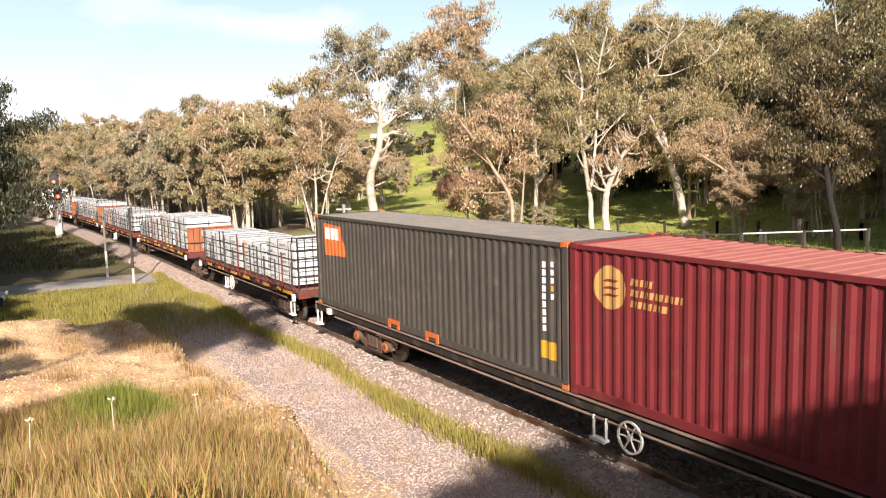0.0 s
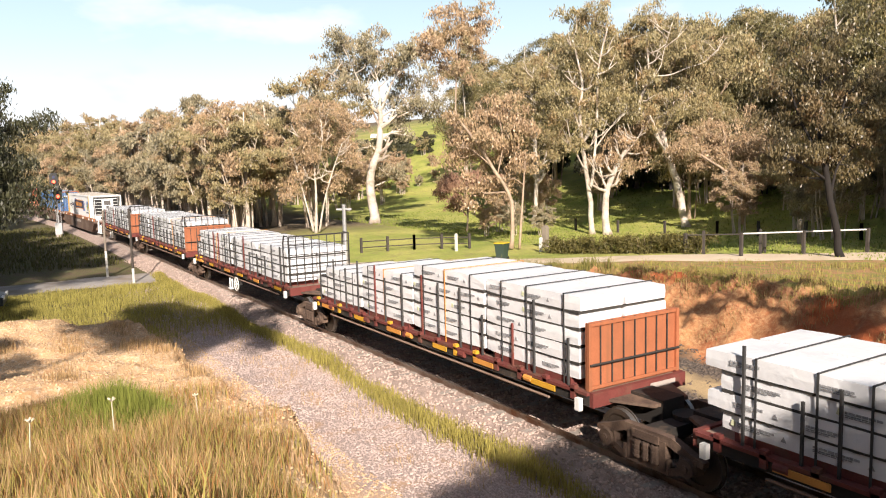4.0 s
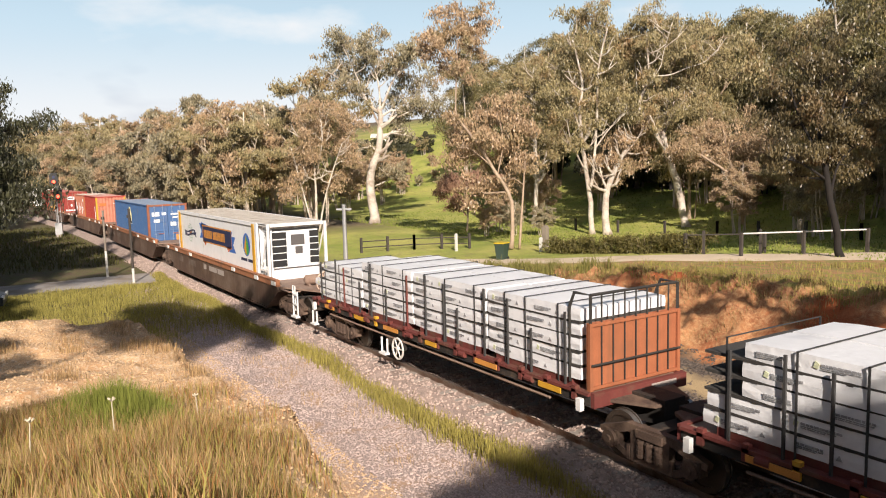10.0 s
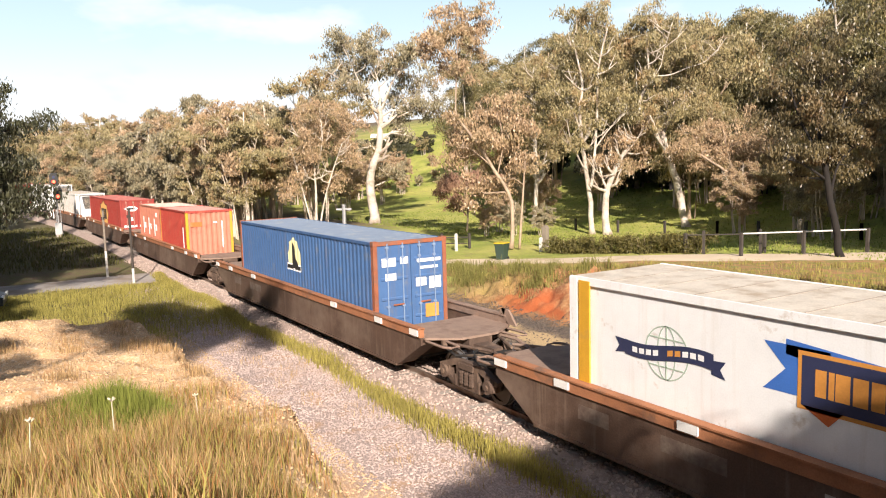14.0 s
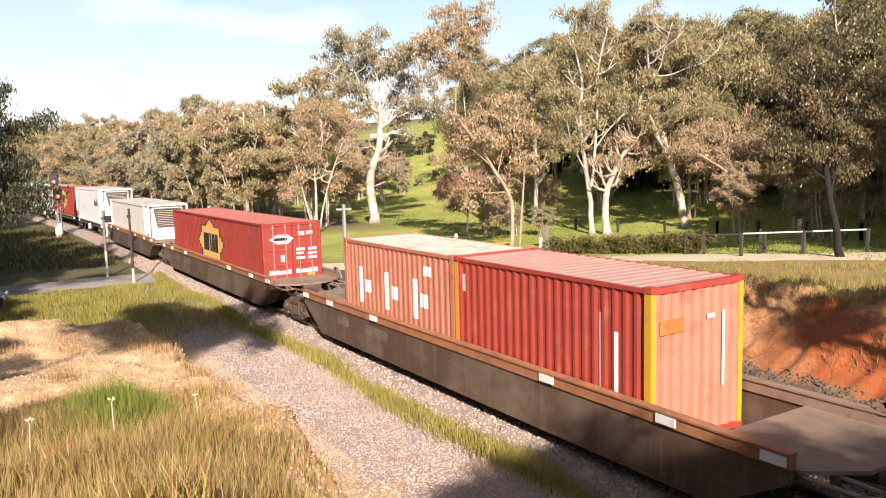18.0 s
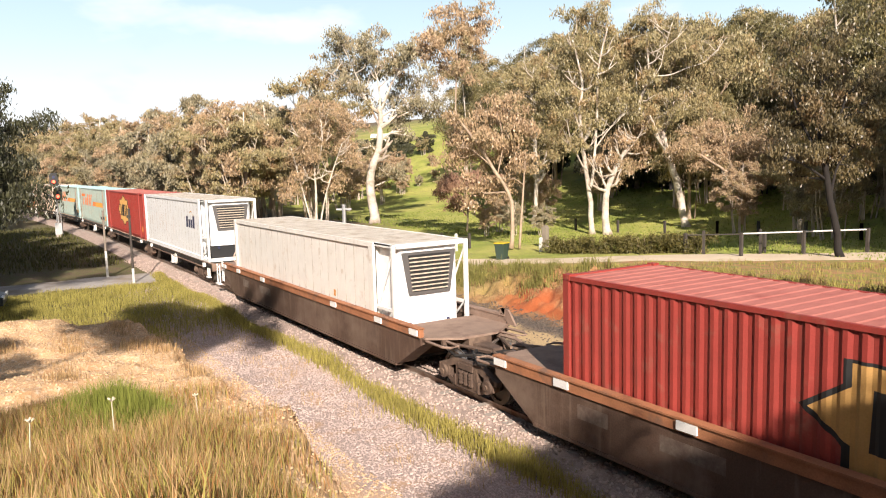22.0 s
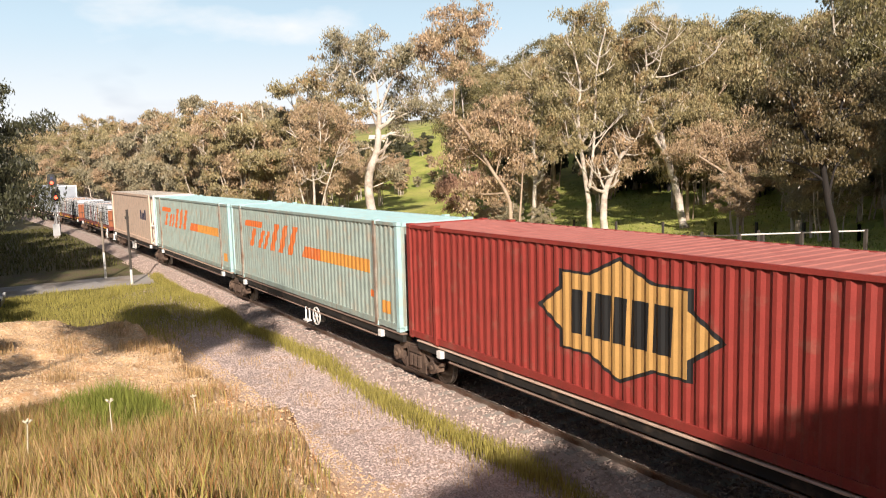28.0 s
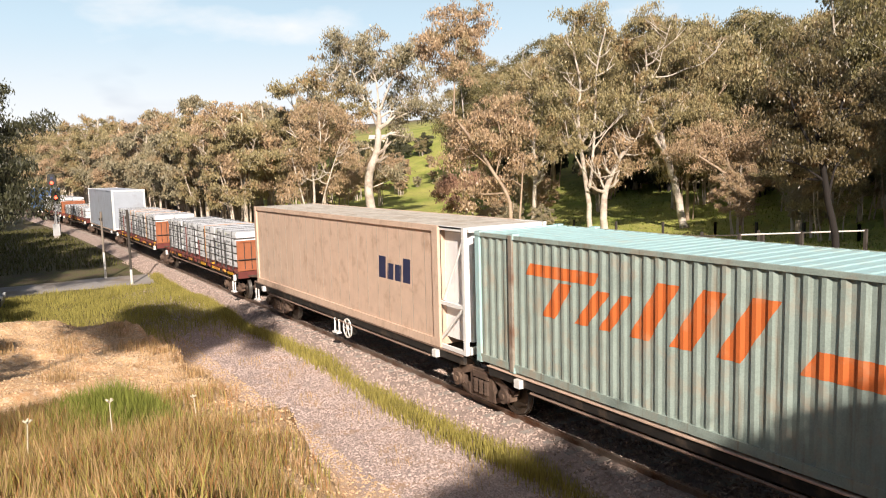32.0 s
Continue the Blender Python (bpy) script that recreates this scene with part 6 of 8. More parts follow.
        wall.bar(x + 0.06, x + wd - 0.06, 1.47, 1.61, BLACK, 0.006, name="logo_block")
    for y0, y1, z0, z1 in ((-0.95, -0.5, 2.15, 2.4), (-0.35, -0.1, 2.2, 2.4), (-0.85, -0.5, 1.75, 1.95), (0.2, 1.0, 2.2, 2.3), (0.3, 0.9, 2.0, 2.08), (0.15, 0.5, 1.5, 1.75), (0.6, 1.0, 1.4, 1.75)):
        end_mark(box, 6.095 - 0.01, y0, y1, z0, z1, WHITE)
    end_mark(box, 6.085, 0.45, 0.9, 0.55, 0.95, AMBER)

    w = well_wagon("grimy brown well wagon under two short boxes", -144.5, -162.35, "joint", "joint")
    # lighter salmon on the red box's front end puts sunlight into the colour
    MATS["sunlit_salmon_end"] = SALMON
    box, wall = container("bright red twenty-foot container with yellow end posts", 6.06, 2.896, BRIGHT_RED, ROOF_PINK, "wall", "wall", front_m=YELLOW)
    load_on(w, box, -150.25, 0.48)
    part("yellow_post_face", Geo().box(-3.0, -2.86, -1.225, -1.2195, 0.14, 2.76), YELLOW, box, "yellow-painted rear post")
    wall.bar(-2.75, -2.6, 2.1, 2.5, WHITE, name="code_bar")
    wall.bar(1.75, 1.82, 0.6, 2.3, WHITE, name="code_bar")
    wall.bar(2.15, 2.22, 0.6, 2.0, WHITE, name="code_bar")
    end_mark(box, 3.03, 0.2, 0.4, 2.2, 2.28, WHITE)
    end_mark(box, 3.03, 0.62, 0.68, 0.9, 2.3, WHITE)
    end_mark(box, 3.03, -1.0, -0.4, 2.05, 2.3, ORANGE)
    box, wall = container("faded salmon twenty-foot container with big white blocks", 6.06, 2.896, SALMON, ROOF_DUST, "wall", "wall", post_m=SALMON)
    load_on(w, box, -156.35, 0.48)
    for x in (-2.15, -0.55, 1.0):
        wall.bar(x, x + 0.30, 1.08, 2.12, WHITE, name="painted_block", label="large white painted block")
        wall.bar(x + 0.40, x + 0.76, 1.42, 1.78, WHITE, name="painted_block")
    wall.bar(1.6, 1.95, 2.25, 2.5, WHITE, name="code_bar")

    w = well_wagon("grimy brown well wagon under a long red box", -165.65, -183.55, "joint", "joint")
    box, wall = container("brick-red long container with a golden star panel and marked doors", 14.63, 2.896, BRICK_RED, FADED_RED, "doors", "wall", rod_m=RED_DUST)
    load_on(w, box, -174.2, 0.48)
    star_badge(wall, -0.2, 1.62)
    e = 7.315 - 0.01
    part("door_badge", Geo().prism([(-0.95, 2.25), (-0.6, 2.42), (-0.2, 2.42), (0.05, 2.25), (-0.2, 2.05), (-0.6, 2.05)], "x", e, e + 0.006), WHITE, box, "white diamond badge")
    end_mark(box, e + 0.008, -0.75, -0.2, 2.18, 2.3, BLACK)
    for y0, y1, z0, z1 in ((-0.5, -0.35, 1.35, 1.6), (0.25, 0.5, 2.35, 2.5), (0.6, 0.85, 2.38, 2.5), (0.15, 0.5, 1.75, 1.85), (0.15, 0.45, 1.6, 1.68), (0.15, 0.5, 1.4, 1.5), (0.65, 1.0, 1.75, 1.85), (0.65, 1.0, 1.58, 1.66), (0.65, 1.0, 1.4, 1.5), (-1.0, -0.1, 0.86, 1.03), (0.1, 1.0, 0.86, 1.03)):
        end_mark(box, e, y0, y1, z0, z1, WHITE)
    end_mark(box, e, 0.55, 0.9, 0.73, 0.84, AMBER)

    w = well_wagon("grimy brown well wagon at the set's rear end", -186.75, -203.75, "joint", "end")
    box, wall = reefer("grimy cream refrigerated container with a slatted cooling unit", 14.0, 2.9, CREAM, ROOF_DUST, "plain")
    load_on(w, box, -195.4, 0.48)
    wall.bar(-2.6, -1.2, 2.68, 2.75, YELLOW, -0.02, name="edge_mark")
    wall.bar(3.0, 3.15, 1.0, 1.2, AMBER, name="warning_mark")

    # container flats, joined over shared bogies
    w = flat_wagon("container flat wagon at the front of a joined set", -206.5, -221.0, (-208.9, -221.45), handwheel=-213.6, couple=(True, False))
    box, wall = reefer("clean white refrigerated container with navy lettering blocks", 14.2, 2.95, WHITE, ROOF_DUST, "high")
    load_on(w, box, -214.0, 1.1)
    x = 3.12
    for wd, zt in ((0.48, 2.05), (0.40, 1.90), (0.42, 1.90), (0.46, 2.10)):
        wall.bar(x, x + wd * 0.8, 1.48, zt, NAVY, name="logo_block", slant=0.04)
        x += wd
    wall.paint([(3.85, 2.12), (3.95, 2.29), (4.25, 2.35), (4.5, 2.17), (4.52, 1.87), (4.46, 2.17), (4.23, 2.29), (3.98, 2.23)], GOLD, "logo_arc")
    wall.bar(-2.5, -1.2, 2.72, 2.78, YELLOW, -0.02, name="edge_mark")
    for x in (-5.9, -5.2, -4.0, -3.1, -2.5, -1.6, 0.2):
        wall.bar(x, x + 0.03, 1.0, 1.9, DUSTY, 0.002, name="rust_streak")
    w = flat_wagon("container flat wagon under a long red box", -221.9, -236.1, (-236.45,))
    box, wall = container("brick-red long container with a golden star panel", 14.63, 2.95, BRICK_RED, FADED_RED, "wall", "wall", mid_posts=True)
    load_on(w, box, -229.2, 1.1)
    star_badge(wall, 0.15, 1.62)
    wall.bar(6.25, 6.75, 0.45, 0.8, mat("rusty_orange_panel", (0.50, 0.15, 0.05), 0.7), name="warning_panel")
    w = flat_wagon("container flat wagon under a pale teal box", -236.9, -251.2, (-251.6,), handwheel=-242.7)
    box, wall = container("weathered pale teal long container with orange blocks", 14.63, 2.95, TEAL, TEAL_ROOF, "wall", "wall", mid_posts=True, post_m=TEAL_ROOF)
    load_on(w, box, -244.35, 1.1)
    slant_badge(wall, -0.85, 1.78)
    wall.bar(6.3, 6.75, 0.4, 0.75, AMBER, name="warning_panel")
    wall.bar(5.6, 5.95, 0.75, 0.95, ORANGE, name="warning_mark")
    w = flat_wagon("container flat wagon under a second pale teal box", -252.0, -266.3, (-266.75,))
    box, wall = container("faded pale teal long container with orange blocks", 14.63, 2.95, TEAL, TEAL_ROOF, "wall", "wall", mid_posts=True, post_m=TEAL_ROOF)
    load_on(w, box, -259.4, 1.1)
    slant_badge(wall, -0.85, 1.78)
    wall.bar(6.3, 6.75, 0.4, 0.75, AMBER, name="warning_panel")
    w = flat_wagon("container flat wagon at the rear of a joined set", -267.3, -282.2, (-280.0,), handwheel=-273.6, couple=(False, True))
    box, wall = reefer("dusty tan-white refrigerated container with navy blocks", 14.6, 2.98, DUSTY, ROOF_DUST, "plain")
    load_on(w, box, -274.45, 1.1)
    x = 3.0
    for wd, zt in ((0.50, 1.98), (0.42, 1.82), (0.44, 1.82), (0.48, 2.02)):
        wall.bar(x, x + wd * 0.8, 1.38, zt, NAVY, name="logo_block", slant=0.04)
        x += wd
    # the tail
    timber_wagon("timber flat wagon with a tan bulkhead", -284.6, -297.0, (-285.6, -298.6), True, False, 4, 31, couple=(True, False))
    timber_wagon("timber flat wagon with an orange bulkhead", -300.4, -312.9, (-314.2,), True, False, 4, 32)
    w = flat_wagon("flat wagon under a grey curtain-sided box", -315.2, -327.2, (-328.3,))
    box, wall = container("tall grey curtain-sided freight box", 11.6, 3.05, VAN_GREY, VAN_GREY, "open", "open", post_m=WHITE_IRON, wavy=False)
    load_on(w, box, -321.2, 1.1)
    timber_wagon("timber flat wagon far back in the train", -329.4, -341.9, (-343.2,), False, False, 3, 33)
    timber_wagon("timber flat wagon under low packs", -344.6, -357.0, (-358.3,), True, False, 4, 34)
    w = flat_wagon("flat wagon under two short boxes", -359.5, -372.6, (-360.8, -371.2))
    box, wall = container("dark blue short freight container", 6.06, 2.6, BLUE, ROOF_BLUE, "doors", "wall")
    load_on(w, box, -362.8, 1.1)
    box, wall = container("plain white short freight container", 6.06, 2.6, WHITE, ROOF_DUST, "doors", "wall")
    load_on(w, box, -369.1, 1.1)
    timber_wagon("last timber flat wagon", -375.0, -387.5, (-376.5, -386.0), True, False, 4, 35)


build_train()
# ---- trees ----
FACING = 58.06      # trees are drawn with x across the view
LEAF_OLIVE = mat("olive_gum_leaf", (0.285, 0.235, 0.115), 0.42, var=0.65, scale=0.8, fine=2.5, bump=0, island=1.4, translucent=0.06, dirt=(0.33, 0.20, 0.095), dirt_amt=0.35)
LEAF_BROWN = mat("brownish_gum_leaf", (0.39, 0.27, 0.16), 0.42, var=0.65, scale=0.8, fine=2.5, bump=0, island=1.4, translucent=0.06, dirt=(0.24, 0.195, 0.09), dirt_amt=0.35)
LEAF_GREY = mat("grey_green_gum_leaf", (0.285, 0.245, 0.15), 0.42, var=0.65, scale=0.8, fine=2.5, bump=0, island=1.4, translucent=0.06, dirt=(0.32, 0.205, 0.105), dirt_amt=0.35)
LEAF_UMBER = mat("umber_gum_leaf", (0.135, 0.105, 0.05), 0.42, var=0.65, scale=0.8, fine=2.5, bump=0, island=1.4, translucent=0.06, dirt=(0.20, 0.115, 0.055), dirt_amt=0.35)
# leaves of shaded trees: the shade is put into this dark colour
LEAF_SHADED = mat("shaded_gum_leaf", (0.055, 0.055, 0.026), 0.5, var=0.6, scale=0.8, fine=2, bump=0, island=1.4, translucent=0.06)
LEAF_PINK = mat("dry_pinkish_leaf", (0.34, 0.20, 0.13), 0.65, var=0.4, scale=0.5, fine=2, bump=0, island=1.2, translucent=0.25)
LEAF_DEEP = mat("deep_olive_gum_leaf", (0.15, 0.13, 0.052), 0.42, var=0.65, scale=0.8, fine=2.5, bump=0, island=1.4, translucent=0.06, dirt=(0.21, 0.145, 0.065), dirt_amt=0.35)
BARK_WHITE = mat("white_gum_bark", (0.58, 0.51, 0.43), 0.8, var=0.25, scale=1.4, fine=9, bump=0.5, dirt=(0.27, 0.20, 0.15), dirt_amt=0.55)
BARK_PALE = mat("pale_stem_bark", (0.56, 0.47, 0.38), 0.85, var=0.3, scale=0.9, fine=12, bump=0.4, dirt=(0.30, 0.22, 0.16), dirt_amt=0.4)
BARK_TAN = mat("tan_gum_bark", (0.42, 0.31, 0.22), 0.85, var=0.25, scale=0.9, fine=12, bump=0.5, dirt=(0.20, 0.14, 0.10), dirt_amt=0.4)
# rough bark of shaded trunks, near black because shade is put into the colour
BARK_SHADED = mat("shaded_rough_bark", (0.018, 0.014, 0.012), 0.9, var=0.3, scale=2, fine=18, bump=0.8)


def leaf_mesh(name, clumps, per, leaf, rng, droop=0.8, dome=0.55):
    """Leaves as small diamonds, hanging, in uneven clumps: (centre, radius)."""
    cs = np.array([c for c, _ in clumps], dtype=float)
    rs = np.array([r for _, r in clumps], dtype=float)
    cnt = np.maximum(6, (per * (rs / rs.mean()) ** 2)).astype(int)
    idx = np.repeat(np.arange(len(cs)), cnt)
    n = len(idx)
    d = rng.normal(0, 1, (n, 3))
    d /= np.linalg.norm(d, axis=1)[:, None] + 1e-9
    rad = rs[idx] * rng.uniform(0, 1, n) ** 0.6
    off = d * rad[:, None] * np.array([1.0, 1.0, 0.62])
    off[:, 2] -= dome * (off[:, 0] ** 2 + off[:, 1] ** 2) / rs[idx]
    stray = rng.uniform(0, 1, n) < 0.12
    off[stray] *= 1.45
    p = cs[idx] + off
    L = leaf * rng.uniform(0.6, 1.4, n)
    a = rng.uniform(0, 6.28, n)
    tilt = rng.uniform(0.1, 1.35, n) * (1.4 - droop)
    ax = np.stack([np.cos(a) * np.sin(tilt), np.sin(a) * np.sin(tilt), -np.cos(tilt)], -1)
    b = rng.normal(0, 1, (n, 3))
    b -= ax * (b * ax).sum(1)[:, None]
    b /= np.linalg.norm(b, axis=1)[:, None] + 1e-9
    w = (L * rng.uniform(0.26, 0.46, n))[:, None]
    ax = ax * L[:, None]
    v = np.stack([p - ax * 0.5, p + b * w * 0.5, p + ax * 0.5, p - b * w * 0.5], 1).reshape(-1, 3)
    f = np.arange(4 * n).reshape(-1, 4)
    return raw_mesh(name, v, f)


def gum_tree(label, x, y, limbs, leaf_m, bark_m, seed, crown=None, per=90, leaf=0.34, spread=2.2, clump=0.9, twigs=5, turn=FACING, group="gum trees", sink=0.15, name="gum_tree", merge=False, fork=5):
    """A gum: limbs are (points (across, away, up), base radius, tip radius); boughs and leaf clumps grow from their upper parts.
    crown: extra clumps as (across, away, up, radius)."""
    rng = np.random.default_rng(seed)
    r = random.Random(seed)
    t = thing(name, label, "tree", group, pose(x, y, spot(x, y) - sink, 0, 0, turn))
    clumps, reach = [], []
    boughs = Geo()
    for li, (pts, r0, r1) in enumerate(limbs):
        P = [Vector(p) for p in pts]
        fine = []
        for i in range(len(P) - 1):
            a, b, c, d = P[max(i - 1, 0)], P[i], P[i + 1], P[min(i + 2, len(P) - 1)]
            for k in range(4):
                q = k / 4
                fine.append(0.5 * ((2 * b) + (c - a) * q + (2 * a - 5 * b + 4 * c - d) * q * q + (3 * b - a - 3 * c + d) * q ** 3))
        fine.append(P[-1])
        n = len(fine)
        if not merge:
            r0 = r0 * 0.82
        rad = [r0 + (r1 - r0) * (i / (n - 1)) ** 0.8 for i in range(n)]
        if li == 0:
            rad[0] *= 1.35
        fine = [p + Vector((r.uniform(-1, 1), r.uniform(-1, 1), 0)) * rad[i] * 0.25 for i, p in enumerate(fine)]
        reach += [(p, q) for p, q in zip(fine[n // 3:], rad[n // 3:])]
        if li and merge:
            boughs.tube(fine, rad, 6)
        else:
            part("trunk" if li == 0 else "limb", Geo().tube(fine, rad, 9), bark_m, t, smooth=True)
        for k in range(twigs):
            q = 0.5 + 0.5 * (k + r.random()) / twigs
            i = min(n - 1, int(q * (n - 1)))
            s = fine[i]
            az = r.uniform(0, 6.28)
            out = Vector((math.cos(az), math.sin(az), r.uniform(0.1, 0.9))).normalized()
            ln = spread * r.uniform(0.5, 1.25)
            m = s + out * ln * 0.5 + Vector((0, 0, ln * 0.12))
            e = s + out * ln
            br = min(rad[i], r1 * 1.2) * 0.55 + 0.012
            boughs.tube([s, m, e], [br, br * 0.6, br * 0.25], 5, False)
            for _ in range(fork):
                e2 = e + Vector((r.uniform(-1, 1), r.uniform(-1, 1), r.uniform(-0.6, 0.7))) * spread * 0.5
                boughs.tube([m, (m + e2) / 2, e2], [br * 0.5, br * 0.3, br * 0.12], 4, False)
                clumps.append((tuple(e2), clump * r.uniform(0.55, 1.25)))
            clumps.append((tuple(e), clump * r.uniform(0.7, 1.2)))
    if bark_m is BARK_WHITE and not merge:
        for pts, r0, r1 in limbs:
            for _ in range(4):
                q = r.uniform(0.35, 0.95)
                i = min(len(pts) - 2, int(q * (len(pts) - 1)))
                p = Vector(pts[i]).lerp(Vector(pts[i + 1]), q * (len(pts) - 1) - i)
                if p.z < 3.0:
                    continue
                side = r.choice((-1, 1)) * r.uniform(0.5, 1.0)
                ln = r.uniform(0.8, 2.0)
                e = p + Vector((side * ln, -r.uniform(0.3, 0.8), ln * r.uniform(0.3, 0.9)))
                m = p.lerp(e, 0.5) + Vector((0, -0.15, -0.12))
                br = r1 * 0.9 + 0.02
                boughs.tube([p, m, e], [br, br * 0.75, br * 0.35], 6, False)
                boughs.tube([m, m.lerp(e, 0.6) + Vector((0, -0.1, 0.5)), m + Vector((side * 0.5, -0.2, 1.1))], [br * 0.55, br * 0.4, br * 0.2], 5, False)
    back = 0.55 if bark_m is BARK_WHITE else 0.25
    for cx, cy, cz, cr in (crown or ()):
        cy += back * cr
        c = Vector((cx, cy, cz))
        root, br = min(reach, key=lambda q: (q[0] - c).length + max(0.0, q[0].z - cz) * 2)
        br = min(br * 0.6, 0.07)
        mid = (root + c) / 2 + Vector((r.uniform(-0.2, 0.2), r.uniform(-0.2, 0.2), -0.1 * cr))
        boughs.tube([root, mid, c], [br, br * 0.75, br * 0.5], 5, False)
        for _ in range(max(3, int(2.5 * (cr / clump) ** 2))):
            d = Vector((r.gauss(0, 1), r.gauss(0, 1), r.gauss(0, 0.8))).normalized() * cr * r.uniform(0.25, 1.05)
            clumps.append(((cx + d.x, cy + d.y, cz + d.z), clump * r.uniform(0.5, 1.45)))
            if r.random() < 0.4:
                boughs.tube([mid.lerp(c, 0.6), c + d * 0.6 + Vector((0, 0, 0.1)), c + d], [br * 0.45, br * 0.3, br * 0.12], 4, False)
    if boughs.v:
        part("branchwork", boughs, bark_m, t)["kind"] = "stuff"
    me = leaf_mesh("crown", clumps, per * 1.35, leaf, rng, dome=0.25 if merge else 0.5)
    part("crown", me, leaf_m, t)["kind"] = "stuff"
    return t


def forest_tree(label, x, y, h, leaf_m, bark_m, seed, wide=1.0, per=80, leaf=0.4, low=0.2, arms=6, stems=2, clump=0.058):
    """A woodland gum, leafy from low down, as a pattern to copy."""
    r = random.Random(seed)
    limbs = []
    lean = r.uniform(-0.6, 0.6)
    limbs.append(([(0, 0, 0), (lean * 0.2, 0, h * 0.3), (lean * 0.5, 0.1, h * 0.6), (lean, r.uniform(-0.5, 0.5), h * 0.9)], 0.13 + h * 0.008, 0.05))
    for k in range(arms):
        z = h * (low + (0.62 - low) * k / arms)
        a = k * 2.4 + r.uniform(-0.5, 0.5)
        o = h * 0.19 * wide * r.uniform(0.75, 1.2)
        limbs.append(([(lean * 0.3, 0, z), (lean * 0.3 + math.cos(a) * o * 0.55, math.sin(a) * o * 0.55, z + h * 0.10), (lean * 0.3 + math.cos(a) * o, math.sin(a) * o, z + h * 0.24)], 0.075, 0.025))
    for k in range(stems):
        a, o, q = r.uniform(0, 6.28), r.uniform(0.4, 1.3), r.uniform(0.55, 0.85)
        bend = r.uniform(-0.5, 0.5)
        limbs.append(([(math.cos(a) * o, math.sin(a) * o, 0), (math.cos(a) * o * 1.3 + bend, math.sin(a) * o * 1.3, h * q * 0.45), (math.cos(a) * o * 1.9, math.sin(a) * o * 1.9 + bend, h * q)], r.uniform(0.08, 0.14), 0.035))
    return gum_tree(label, x, y, limbs, leaf_m, bark_m, seed, per=per, leaf=leaf, spread=h * 0.12 * wide, clump=h * clump * wide, twigs=5, group="woodland trees", merge=True, fork=4)


